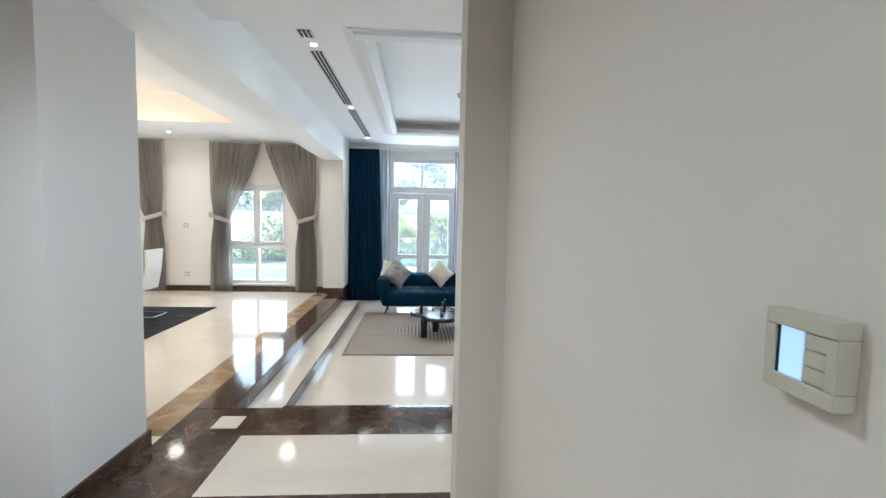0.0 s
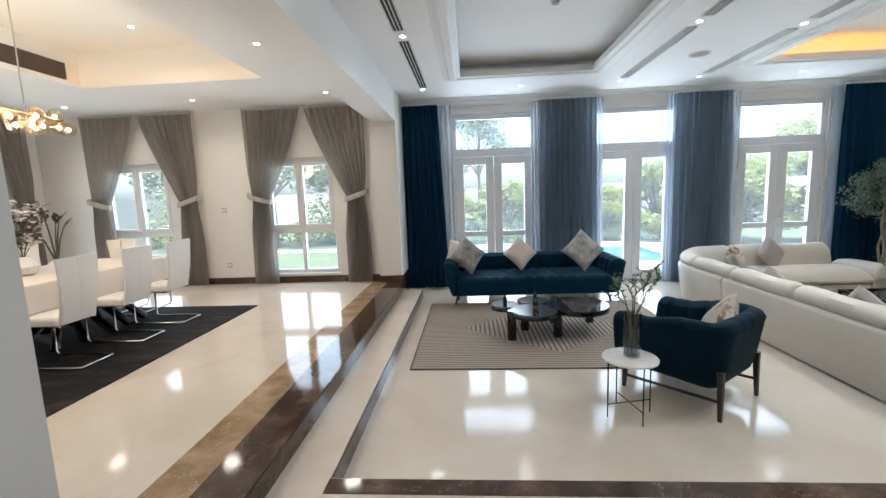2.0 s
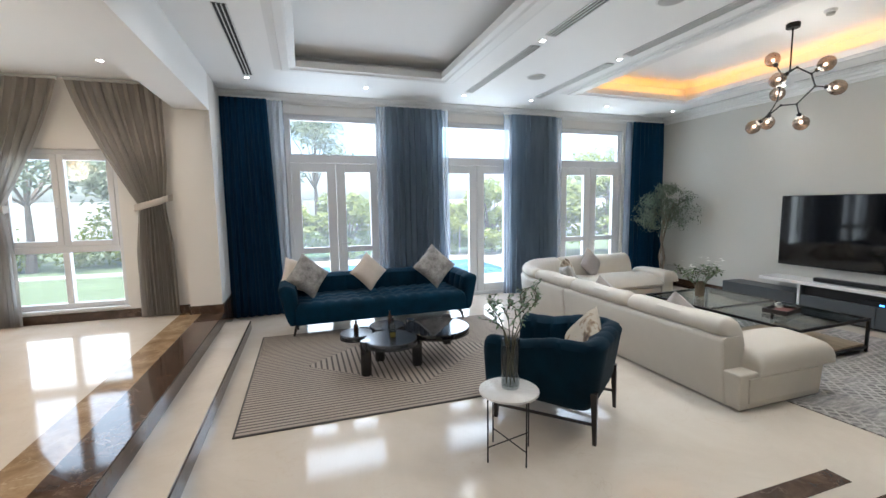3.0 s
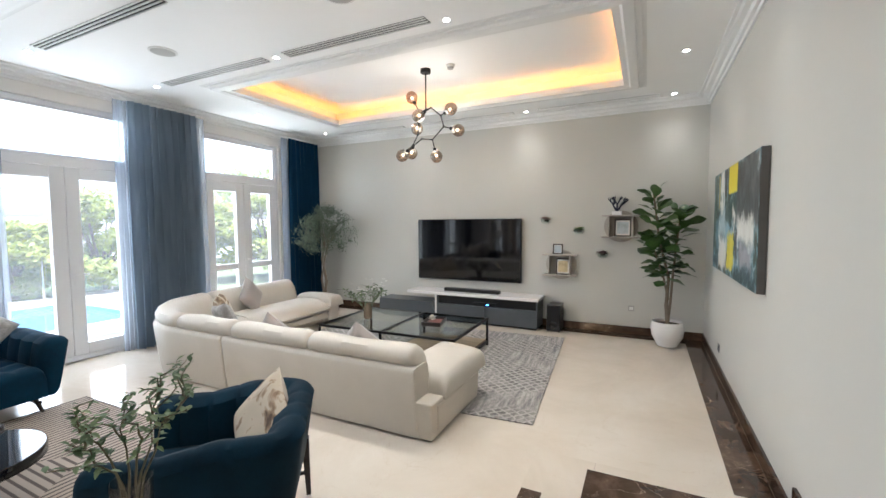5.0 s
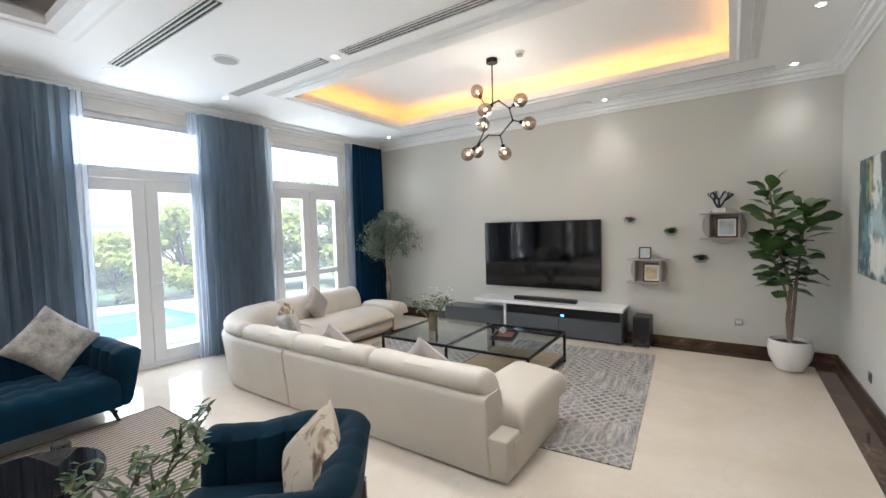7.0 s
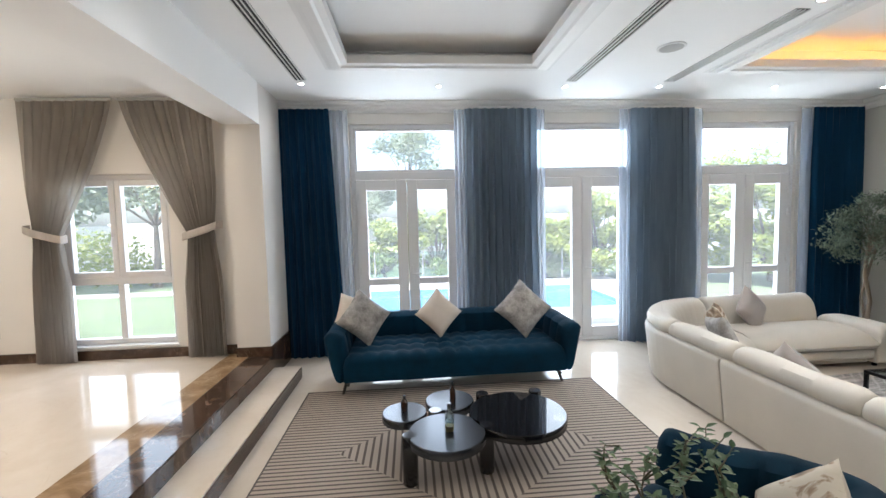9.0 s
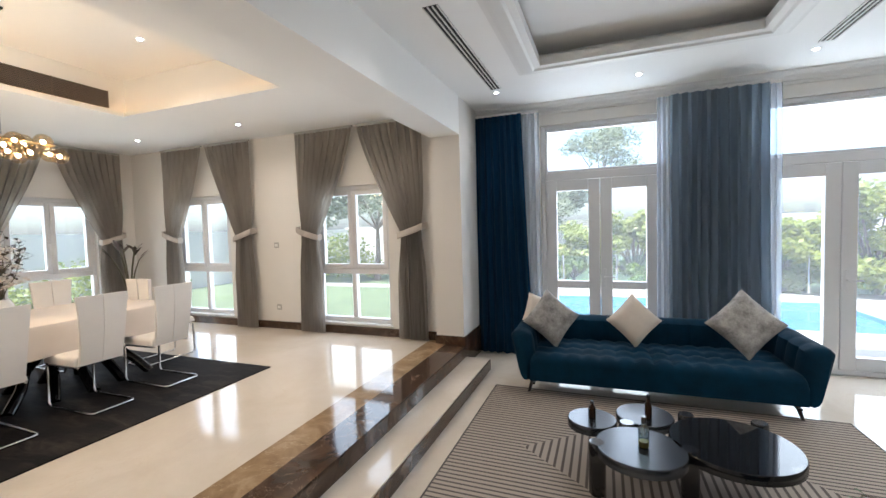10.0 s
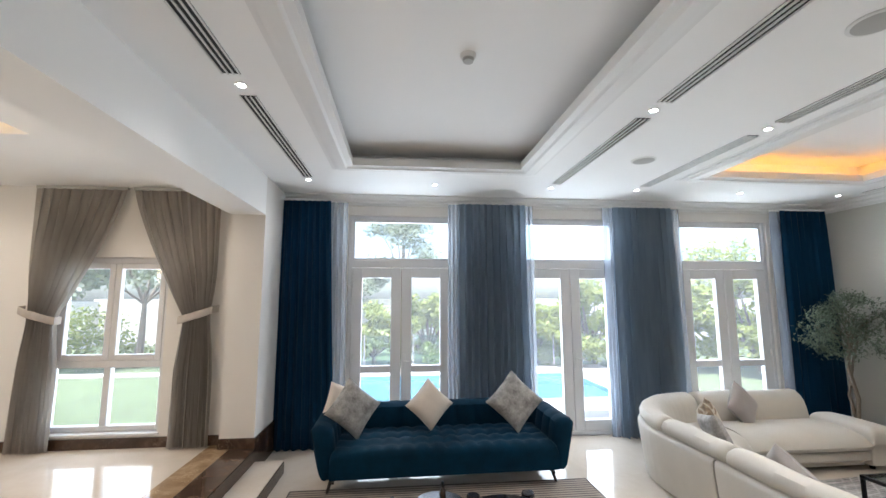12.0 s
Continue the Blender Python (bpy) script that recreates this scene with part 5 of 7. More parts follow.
def twig(p, d, l, r, k):
    q = p + d * l
    tube(bm, [p, (p + q) / 2 + Vector((0, rnd.uniform(-.008, .008), 0)), q], r, r * 0.75, 6)
    if k:
        for _ in range(3 if k > 1 else 2):
            twig(q, (d + Vector((rnd.uniform(-0.5, 0.5), rnd.uniform(-1, 1), rnd.uniform(-0.1, 0.7)))).normalized(), l * 0.72, r * 0.75, k - 1)


for a in (-0.6, 0, 0.6):
    twig(Vector((0, 0, 0.04)), Vector((0, a, 1)).normalized(), 0.075, 0.011, 2)
part("coral", bm, plain("navy lacquer", (0.01, 0.015, 0.04), 0.4, bump=0.02), co, smooth=True)
for y, z, c in ((4.66, 1.43, (0.28, 0.17, 0.14)), (4.16, 1.27, (0.14, 0.24, 0.08)), (3.82, 0.92, (0.12, 0.07, 0.06))):
    h = thing("wall_planter", "small clear wall-hung pot with a tuft of dried plant", "planter", pose(X_TV, y, z) @ Matrix.Scale(1.5, 4), "small wall planters")
    bm = bmesh.new()
    lathe(bm, [(0.03, -0.05), (0.045, -0.04), (0.05, 0.0), (0.046, 0.0), (0.04, -0.038)], 20)
    part("pot", bm, M["clear_glass"], h, m=pose(-0.055, 0, 0))
    part("bracket", blocks((-0.012, -0.02, -0.03, 0, 0.02, 0.01)), M["black_metal"], h)
    bm = bmesh.new()
    rnd = random.Random(int(y * 100))
    for _ in range(60):
        a, b = rnd.uniform(0, 6.28), rnd.uniform(0, 1)
        blade(bm, (-0.055, 0, -0.01), (math.cos(a), math.sin(a), b), 0.068, 0.018, n=3)
    part("tuft", bm, plain("dried tuft", c, 0.8, var=0.3), h)


def socket(m, label="square grey wall socket plate", n_=2, body="grey_plastic"):
    s = thing("wall_socket", label, "wall socket", m, "wall plates")
    part("plate", box(bmesh.new(), -0.043, -0.008, -0.043, 0.043, 0, 0.043, 0.004, 2), M[body], s)
    for k in range(n_):
        part("insert", blocks((-0.025 + k * 0.027, -0.0105, -0.02, -0.002 + k * 0.027, -0.0085, 0.02)), M["white_plastic" if body == "grey_plastic" else "black_metal"], s)


socket(pose(X_TV, 3.42, 0.11, 0, 0, -90))
socket(pose(X_TV, 8.35, 0.08, 0, 0, -90))
socket(pose(6.10, Y_PIC, 0.0, 0, 0, 180), "square dark grey wall socket plate", 2, "unit_grey")
socket(pose(-3.78, Y_DIN, 1.28))
socket(pose(-3.78, Y_DIN, 0.33))
tp = thing("wall_panel", "square beige wall control panel with a lit screen", "control panel", pose(1.067, 0.597, 1.405, 0, 0, -90) @ Matrix.Scale(0.88, 4))
M["beige_plastic"] = plain("beige plastic", (0.46, 0.43, 0.34), 0.4, var=0.03, bump=0.01)
bm = bmesh.new()
for b in ((-0.043, -0.043, 0.037, -0.026), (-0.043, 0.026, 0.037, 0.043), (-0.043, -0.026, -0.031, 0.026), (0.026, -0.026, 0.037, 0.026)):
    box(bm, b[0], -0.024, b[1], b[2], 0, b[3], 0.0015, 2)
part("surround", bm, M["beige_plastic"], tp)
part("screen", blocks((-0.031, -0.019, -0.026, -0.002, -0.004, 0.026)), glow("pale blue screen", (0.45, 0.60, 0.85), 0.12), tp, "lit pale blue screen")
part("bezel", blocks((-0.031, -0.0205, -0.026, -0.0285, -0.0192, 0.026)), M["tv_black"], tp)
for k in range(3):
    part("button", box(bmesh.new(), 0.0, -0.021, -0.0255 + k * 0.0172, 0.0255, -0.004, -0.0092 + k * 0.0172, 0.001, 1), M["beige_plastic"], tp)

# ---- curtains ----
M["curtain_navy"] = cloth("heavy navy curtain cloth", (0.002, 0.027, 0.064), 0.05)
M["curtain_grey"] = cloth("blue-grey half-sheer curtain", (0.265, 0.33, 0.40), 0.6, 0.10)
M["sheer"] = cloth("pale sheer curtain", (0.55, 0.62, 0.72), 0.6, 0.55)
M["curtain_taupe"] = cloth("taupe half-sheer curtain", (0.40, 0.37, 0.335), 0.5, 0.12)
M["tie"] = cloth("pale taupe tieback", (0.50, 0.46, 0.42), 0.15)


def hanging(bm, left, right, y, z0, z1, folds, deep, seed, nv=26):
    """A pleated cloth between two edges given as functions of the drop's share (0 top, 1 bottom)."""
    rnd_ = random.Random(seed)
    nu = folds * 8
    ph = [rnd_.uniform(-0.5, 0.5) for _ in range(folds + 2)]
    rows = []
    for j in range(nv + 1):
        v_ = j / nv
        a, b = left(v_), right(v_)
        k = min(1.0, (b - a) / max(0.05, right(0) - left(0)))
        row = []
        for i in range(nu + 1):
            u = i / nu
            f = u * folds
            w = math.sin(2 * math.pi * f + ph[int(f)] * (1 - abs(2 * (f % 1) - 1)) + 0.5 * math.sin(v_ * 4 + f * 1.3))
            d = deep * (0.45 + 0.55 * min(1, v_ * 4 + 0.25)) * (1.25 - 0.25 * k)
            row.append(bm.verts.new((a + (b - a) * u + 0.25 * deep * math.sin(4 * math.pi * f + ph[int(f)]), y + d * w, z1 + (z0 - z1) * v_)))
        rows.append(row)
    for r0, r1 in zip(rows, rows[1:]):
        for i in range(nu):
            bm.faces.new((r0[i], r0[i + 1], r1[i + 1], r1[i]))
    return bm


def straight_curtain(x0, x1, y, mat_, folds, label, seed, spread=0.0, group="living room curtains", deep=0.045, z1=2.94):
    c = thing("curtain", label, "curtain", pose(0, 0, 0), group)
    bm_ = bmesh.new()
    hanging(bm_, lambda t: x0 - spread * 0.3 * t, lambda t: x1 + spread * t, y, ZL + 0.012, z1, folds, deep, seed)
    part("cloth", bm_, mat_, c, smooth=True)
    part("rail", blocks((x0, y - 0.012, z1, x1, y + 0.012, z1 + 0.02)), M["white_plastic"], c)


straight_curtain(-0.735, -0.12, 9.17, M["curtain_navy"], 7, "heavy navy blue curtain hanging to the floor", 1, 0.12, deep=0.032)
straight_curtain(6.50, 7.26, 9.17, M["curtain_navy"], 8, "heavy navy blue curtain hanging to the floor", 2, 0.05, deep=0.032)
straight_curtain(1.62, 2.57, 9.18, M["curtain_grey"], 10, "blue-grey half-sheer curtain hanging to the floor", 3, 0.03, deep=0.062)
straight_curtain(3.87, 4.76, 9.18, M["curtain_grey"], 10, "blue-grey half-sheer curtain hanging to the floor", 4, 0.06, deep=0.062)
for a, b, k in ((-0.14, 0.10, 5), (1.48, 1.64, 6), (2.53, 2.70, 7), (3.74, 3.90, 8), (4.74, 4.92, 9), (6.40, 6.54, 10)):
    straight_curtain(a, b, 9.24, M["sheer"], 3, "narrow pale sheer curtain edge", k, 0.02, "sheer curtain edges", 0.03)


def tied_pair(m, w, seed, ztop):
    """Two taupe curtains drawn apart and tied at the sides; origin at the floor, left end of the pair, x along the wall, -y into the room."""
    zt, bt = 1.40, 0.34
    vt = (ztop - zt) / ztop
    mid = w / 2
    for side in (0, 1):
        c = thing("curtain", "taupe half-sheer curtain tied back at the side", "curtain", m, "dining room curtains")

        def inner(t):
            if t < vt:
                k = t / vt
                x = mid - 0.04 + (bt - mid + 0.04) * k ** 1.25
            else:
                x = bt + 0.06 * min(1, (t - vt) / 0.2)
            return x

        def outer(t):
            return 0.0 + 0.05 * math.exp(-((t - vt) / 0.12) ** 2) - 0.03 * max(0, t - vt)

        bm_ = bmesh.new()
        if side == 0:
            hanging(bm_, outer, inner, 0, 0.015, ztop, 9, 0.034, seed, 34)
        else:
            hanging(bm_, lambda t: w - inner(t), lambda t: w - outer(t), 0, 0.015, ztop, 9, 0.034, seed + 1, 34)
        part("cloth", bm_, M["curtain_taupe"], c, smooth=True)
        x0, x1 = 0.0, bt + 0.02
        pts = [(x0 - 0.02, 0.06), (x0 + 0.0, -0.055), (x0 + 0.10, -0.075), (x1 - 0.06, -0.07), (x1 + 0.01, -0.045), (x1 + 0.02, 0.03)]
        rise = [0.12, 0.11, 0.07, 0.01, -0.01, 0.0]
        bm_ = bmesh.new()
        rows = []
        for (px_, py_), dz in zip(pts, rise):
            xx = px_ if side == 0 else w - px_
            rows.append([bm_.verts.new((xx, py_ - o, zt - 0.05 + dz + h)) for o, h in ((0, 0), (0.008, 0.01), (0.008, 0.075), (0, 0.085))])
        for r0, r1 in zip(rows, rows[1:]):
            for k in range(4):
                bm_.faces.new((r0[k], r0[(k + 1) % 4], r1[(k + 1) % 4], r1[k]))
        part("tieback", bm_, M["tie"], c, "pale taupe cloth tieback", smooth=True)
        xa, xb = (0, mid - 0.03) if side == 0 else (mid + 0.03, w)
        part("rail", blocks((xa, -0.015, ztop, xb, 0.015, ztop + 0.03)), M["grey_plastic"], c)


tied_pair(pose(-3.27, Y_DIN - 0.10, 0), 2.0, 31, 2.87)
tied_pair(pose(-6.08, Y_DIN - 0.10, 0), 1.95, 33, 2.87)
tied_pair(pose(X_DIN + 0.10, 6.40, 0, 0, 0, 90), 2.0, 35, 2.87)

# ---- dining set ----
mt, nt, pb = nodes_of("dark patched dining rug")
tc = nt.nodes.new("ShaderNodeTexCoord")
vo = nt.nodes.new("ShaderNodeTexBrick")
vo.inputs["Scale"].default_value, vo.inputs["Mortar Size"].default_value = 2.2, 0.006
vo.inputs["Color1"].default_value, vo.inputs["Color2"].default_value, vo.inputs["Mortar"].default_value = (0.007, 0.006, 0.006, 1), (0.016, 0.013, 0.012, 1), (0.004, 0.004, 0.004, 1)
nt.links.new(tc.outputs["Object"], vo.inputs["Vector"])
pale = ramp_node(nt, noise_node(nt, 2.2, 6, 0.7, 0.6, stretch=(1, 3, 1)).outputs[0], [(0.50, (0, 0, 0)), (0.66, (0.03, 0.023, 0.018)), (0.78, (0.12, 0.095, 0.075))])
mx = nt.nodes.new("ShaderNodeMixRGB")
mx.blend_type, mx.inputs[0].default_value = "ADD", 1.0
nt.links.new(vo.outputs[0], mx.inputs[1])
nt.links.new(pale.outputs[0], mx.inputs[2])
nt.links.new(mx.outputs[0], pb.inputs["Base Color"])
pb.inputs["Roughness"].default_value = 0.75
pb.inputs["Specular IOR Level"].default_value = 0.15
bmp = nt.nodes.new("ShaderNodeBump")
bmp.inputs["Strength"].default_value, bmp.inputs["Distance"].default_value = 0.4, 0.004
nt.links.new(noise_node(nt, 150, 2).outputs[0], bmp.inputs["Height"])
nt.links.new(bmp.outputs[0], pb.inputs["Normal"])
rug = thing("rug", "large dark brown patched dining rug", "rug", pose(-4.1, 5.35, 0))
part("carpet", box(bmesh.new(), -1.58, -1.75, 0, 1.58, 1.77, 0.012, 0.004, 2), mt, rug)

M["table_cloth"] = plain("cream tablecloth", (0.66, 0.60, 0.55), 0.85, var=0.04, scale=3, bump=0.1, fine=220)
dt = thing("dining_table", "long dining table with black crossed legs", "dining table", pose(-4.05, 5.35, 0.012))
part("tabletop", box(bmesh.new(), -0.56, -1.45, 0.69, 0.56, 1.45, 0.735, 0.006, 2), M["dark_wood"], dt)
for y in (-0.85, 0.70):
    for sd in (-1, 1):
        for k in range(5):
            q = 0.17 * (k - 2)
            bm = bmesh.new()
            tube(bm, [(sd * (0.42 - abs(q) * 0.3), y + q * 1.7, 0.0), (sd * 0.22, y + q * 1.4 + 0.03 * sd, 0.14), (sd * 0.05, y + 0.03 * sd + q, 0.34), (-sd * 0.22, y + q * 1.5, 0.54), (-sd * (0.42 - abs(q) * 0.3), y + q * 2.1, 0.69)], 0.046, 0.040, 10)
            part("leg", bm, M["black_gloss"], dt, smooth=True)
cl = thing("tablecloth", "cream tablecloth draped over the dining table", "tablecloth", pose(-4.05, 5.35, 0.012 + 0.736))
bm = bmesh.new()
loop = arc(0.50, 1.39, 0.07, 0, 90, 5) + arc(-0.50, 1.39, 0.07, 90, 180, 5) + arc(-0.50, -1.39, 0.07, 180, 270, 5) + arc(0.50, -1.39, 0.07, 270, 360, 5)
loop = resample(loop + [loop[0]], 161)[:-1]
rows = []
for o, z in ((-0.02, 0.004), (0.004, -0.002), (0.016, -0.03), (0.022, -0.12), (0.03, -0.20), (0.036, -0.26)):
    row = []
    for i, (x, y) in enumerate(loop):
        c = Vector((x, y))
        nrm = Vector((max(-0.5, min(0.5, x)), max(-1.39, min(1.39, y))))
        d = (c - nrm).normalized() if (c - nrm).length > 1e-6 else Vector((1, 0))
        wv_ = 0.35 * o * math.sin(i * 0.62) * (z < -0.05) * 1.3
        row.append(bm.verts.new((x + d.x * (o + wv_), y + d.y * (o + wv_), z + (0.01 * math.sin(i * 0.31) if z < -0.2 else 0))))
    rows.append(row)
for r0, r1 in zip(rows, rows[1:]):
    for i in range(len(loop)):
        bm.faces.new((r0[i], r0[(i + 1) % len(loop)], r1[(i + 1) % len(loop)], r1[i]))
bm.faces.new(rows[0])
part("cloth", bm, M["table_cloth"], cl, smooth=True)

M["chair_leather"] = plain("white chair leather", (0.80, 0.77, 0.74), 0.45, var=0.03, bump=0.06, fine=150)


def dining_chair(m):
    c = thing("dining_chair", "white leather dining chair on a chrome cantilever frame", "chair", m, "chairs round the dining table")
    bm_ = bmesh.new()
    pad(bm_, -0.185, 0.185, -0.25, 0.19, 0.40, 0.465, 0.03, 8, 8, 0.012)
    part("seat", bm_, M["chair_leather"], c, smooth=True)
    for s in (-1, 1):
        bm_ = bmesh.new()
        rows_ = []
        for k in range(9):
            t = k / 8
            z = 0.40 + 0.575 * t
            y = 0.195 + 0.075 * t + 0.02 * math.sin(math.pi * t)
            w = 0.160 + 0.035 * t ** 2
            th = 0.024 - 0.008 * t
            xa, xb = (0.004, w) if s > 0 else (-w, -0.004)
            rows_.append([bm_.verts.new(p) for p in ((xa, y - th, z), (xb, y - th * 0.7, z), (xb + 0.004 * s * (s > 0) - 0.004 * (s < 0), y, z), (xb, y + th * 0.7, z), (xa, y + th, z))])
        for r0, r1 in zip(rows_, rows_[1:]):
            for k in range(5):
                bm_.faces.new((r0[k], r0[(k + 1) % 5], r1[(k + 1) % 5], r1[k]))
        bm_.faces.new(rows_[0])
        bm_.faces.new(rows_[-1])
        part("back_panel", bm_, M["chair_leather"], c, "stitched half of the tall back", smooth=True)
    bm_ = bmesh.new()
    side = [(0.20, 0.39), (-0.2, 0.385), (-0.235, 0.36), (-0.24, 0.05), (-0.215, 0.018), (0.30, 0.016)]
    pts = [(-0.17, y, z) for y, z in side] + [(-0.15, 0.335, 0.016), (0.15, 0.335, 0.016)] + [(0.17, y, z) for y, z in reversed(side)]
    tube(bm_, pts, 0.0105, 0.0105, 10)
    part("frame", bm_, M["chrome"], c, "bent chrome tube", smooth=True)
    return c


first = dining_chair(pose(-3.34, 6.47, 0.012, 0, 0, -90))
for x, y, a in ((-3.34, 5.85, -90), (-3.34, 5.18, -90), (-3.34, 4.50, -90), (-4.76, 6.44, 90), (-4.76, 5.72, 90), (-4.76, 5.0, 90), (-4.76, 4.3, 90), (-4.02, 7.02, 180)):
    copy_thing(first, pose(x, y, 0.012, 0, 0, a))

# flowers on the table
M["white_ceramic"] = plain("white ceramic", (0.74, 0.72, 0.70), 0.25, var=0.02, bump=0.01)
M["orchid_dark"] = leaf_mat("dark purple-green leaf", (0.02, 0.02, 0.018), (0.10, 0.07, 0.06))
fv = thing("flower_vase", "white ceramic vase with dark and pale flowers", "vase", pose(-4.08, 5.62, 0.753))
bm = bmesh.new()
lathe(bm, [(0.05, 0), (0.09, 0.02), (0.11, 0.09), (0.075, 0.16), (0.06, 0.19), (0.05, 0.19), (0.06, 0.15)], 32)
part("body", bm, M["white_ceramic"], fv, smooth=True)
rnd = random.Random(17)
sb, lb, fb = bmesh.new(), bmesh.new(), bmesh.new()
for k in range(10):
    a = k * 2.4
    sprig(sb, lb, rnd, (0, 0, 0.16), (math.cos(a) * 0.42, math.sin(a) * 0.42, rnd.uniform(0.7, 1.6)), rnd.uniform(0.34, 0.60), 0.05, 0.034, 10, 0.06, 2)
    for _ in range(6):
        c = Vector((math.cos(a) * rnd.uniform(0.03, 0.2), math.sin(a) * rnd.uniform(0.05, 0.22), rnd.uniform(0.28, 0.74)))
        for q in range(6):
            blade(fb, c, (math.cos(q * 1.05), math.sin(q * 1.05), rnd.uniform(-0.2, 0.9)), 0.046, 0.042, n=3)
part("stalk", sb, M["stem"], fv)
part("foliage", lb, M["orchid_dark"], fv)
part("blossom", fb, leaf_mat("blush petal", (0.74, 0.68, 0.64), (0.84, 0.82, 0.80)), fv, "pale blush petals")

# corner vase with stiff pointed leaves
bv = thing("floor_vase", "tall white ceramic floor vase with dark pointed stems", "vase", pose(-6.42, 8.15, 0))
bm = bmesh.new()
lathe(bm, [(0.11, 0), (0.13, 0.02), (0.10, 0.15), (0.16, 0.38), (0.17, 0.46), (0.10, 0.54), (0.07, 0.56), (0.06, 0.56)], 32)
part("body", bm, M["white_ceramic"], bv, smooth=True)
sb, lb = bmesh.new(), bmesh.new()
for k in range(6):
    a = k * 1.05
    lean = rnd.uniform(0.10, 0.28)
    top = Vector((math.cos(a) * lean, math.sin(a) * lean, rnd.uniform(1.08, 1.30)))
    tube(sb, [(0, 0, 0.5), top * 0.55 + Vector((0, 0, 0.3)), top], 0.014, 0.007, 6)
    for s in (0.94, 1.0):
        p = Vector((top.x * s, top.y * s, 0.5 + (top.z - 0.5) * s))
        b_ = a + rnd.uniform(-1.2, 1.2)
        blade(lb, p, (math.cos(b_), math.sin(b_), rnd.uniform(0.7, 1.6)), 0.25, 0.065, n=4)
part("stalk", sb, M["stem"], bv)
part("foliage", lb, M["orchid_dark"], bv)

# ---- dining chandelier: a cloud of small glass globes on a bar ----
M["champagne"] = pane_glass("champagne tinted globe glass", (0.90, 0.80, 0.64), 0.04, 1.9)
M["filament"] = glow("warm lamp bulb", (1.0, 0.76, 0.46), 12)
M["smoke_globe"] = pane_glass("smoky amber globe glass", (0.58, 0.47, 0.38), 0.06, 2.2)
dc = thing("chandelier", "long chandelier of champagne glass globes hung on two rods", "chandelier", pose(-3.75, 5.25, 2.28))
bm = bmesh.new()
box(bm, -0.04, -0.12, ZD + 0.44 - 2.28, 0.04, 0.38, ZD + 0.46 - 2.28, 0.004, 1)
part("canopy", bm, M["black_metal"], dc)
for y in (-0.06, 0.32):
    part("rod", cyl(bmesh.new(), (0, y, 0.06), (0, y, ZD + 0.44 - 2.28), 0.006, n=8), M["chrome"], dc)
part("bar", cyl(bmesh.new(), (0, -0.75, 0.05), (0, 0.68, 0.02), 0.008, n=8), M["gold_cap"], dc)
bm = bmesh.new()
bmesh.ops.create_uvsphere(bm, u_segments=20, v_segments=12, radius=0.07)
GLOBE = mesh_of("globe", bm, M["champagne"], True)
bm = bmesh.new()
bmesh.ops.create_uvsphere(bm, u_segments=10, v_segments=8, radius=0.019)
BULB2 = mesh_of("bulb", bm, M["filament"], True)
rnd = random.Random(9)
for k in range(30):
    y = -0.76 + 1.46 * k / 29
    m_ = pose(rnd.uniform(-0.10, 0.10), y, rnd.uniform(-0.085, 0.075) + 0.035 * math.sin(k * 1.3))
    g_ = share("globe", GLOBE, dc, m_)
    g_.visible_shadow = False
    share("bulb", BULB2, g_)
lamp = new("chandelier_lamp", bpy.data.lights.new("chandelier_lamp", "POINT"))
lamp.data.energy, lamp.data.color, lamp.data.shadow_soft_size = 7, (1.0, 0.74, 0.47), 0.2
lamp.location = (-3.75, 5.25, 2.12)

# ---- living room chandelier: branching arms with smoky globes ----
lc = thing("chandelier", "black branching chandelier with eight smoky glass globes", "chandelier", pose(5.52, 5.78, ZC + 0.24))
bm = bmesh.new()
lathe(bm, [(0.062, -0.05), (0.065, -0.045), (0.065, -0.002), (0.06, 0)], 28)
part("canopy", bm, M["black_metal"], lc, smooth=True)
Z0 = ZC + 0.24
J = {"s": (0, 0, 2.80), "a": (0.05, 0.11, 2.78), "b": (-0.05, -0.10, 2.80), "c": (0.02, -0.20, 2.71), "d": (0.06, -0.22, 2.58), "e": (0.0, -0.09, 2.42), "f": (-0.06, 0.03, 2.43),
     "g": (0.04, 0.14, 2.51), "h": (0.0, 0.19, 2.38), "i": (-0.10, 0.15, 2.33)}
G = {"a": [(0.08, 0.24, 2.99), (0.10, 0.18, 2.62)], "b": [(-0.16, 0.0, 2.70)], "c": [(0.0, -0.33, 2.76)], "d": [(0.10, -0.38, 2.53)], "e": [(0.02, -0.13, 2.23)], "h": [(0.05, 0.24, 2.30)], "i": [(-0.14, 0.25, 2.24)]}


def loc(p):
    return Vector((p[0], p[1], p[2] - Z0))


part("stem", cyl(bmesh.new(), (0, 0, -0.05), loc(J["s"]), 0.008, n=10), M["black_metal"], lc)
for p, q in ("sa", "sb", "bc", "cd", "de", "ef", "ag", "gh", "fi"):
    part("arm", cyl(bmesh.new(), loc(J[p]), loc(J[q]), 0.008, n=10), M["black_metal"], lc)
for p in J.values():
    bm = bmesh.new()
    bmesh.ops.create_uvsphere(bm, u_segments=12, v_segments=8, radius=0.014, matrix=Matrix.Translation(loc(p)))
    part("joint", bm, M["black_metal"], lc, smooth=True)
bm = bmesh.new()
lathe(bm, [(0.024, 0.0), (0.052, 0.02), (0.074, 0.055), (0.078, 0.09), (0.064, 0.13), (0.038, 0.155), (0.012, 0.162)], 28)
SHADE = mesh_of("globe", bm, M["smoke_globe"], True)
bm = bmesh.new()
bmesh.ops.create_uvsphere(bm, u_segments=12, v_segments=8, radius=0.017)
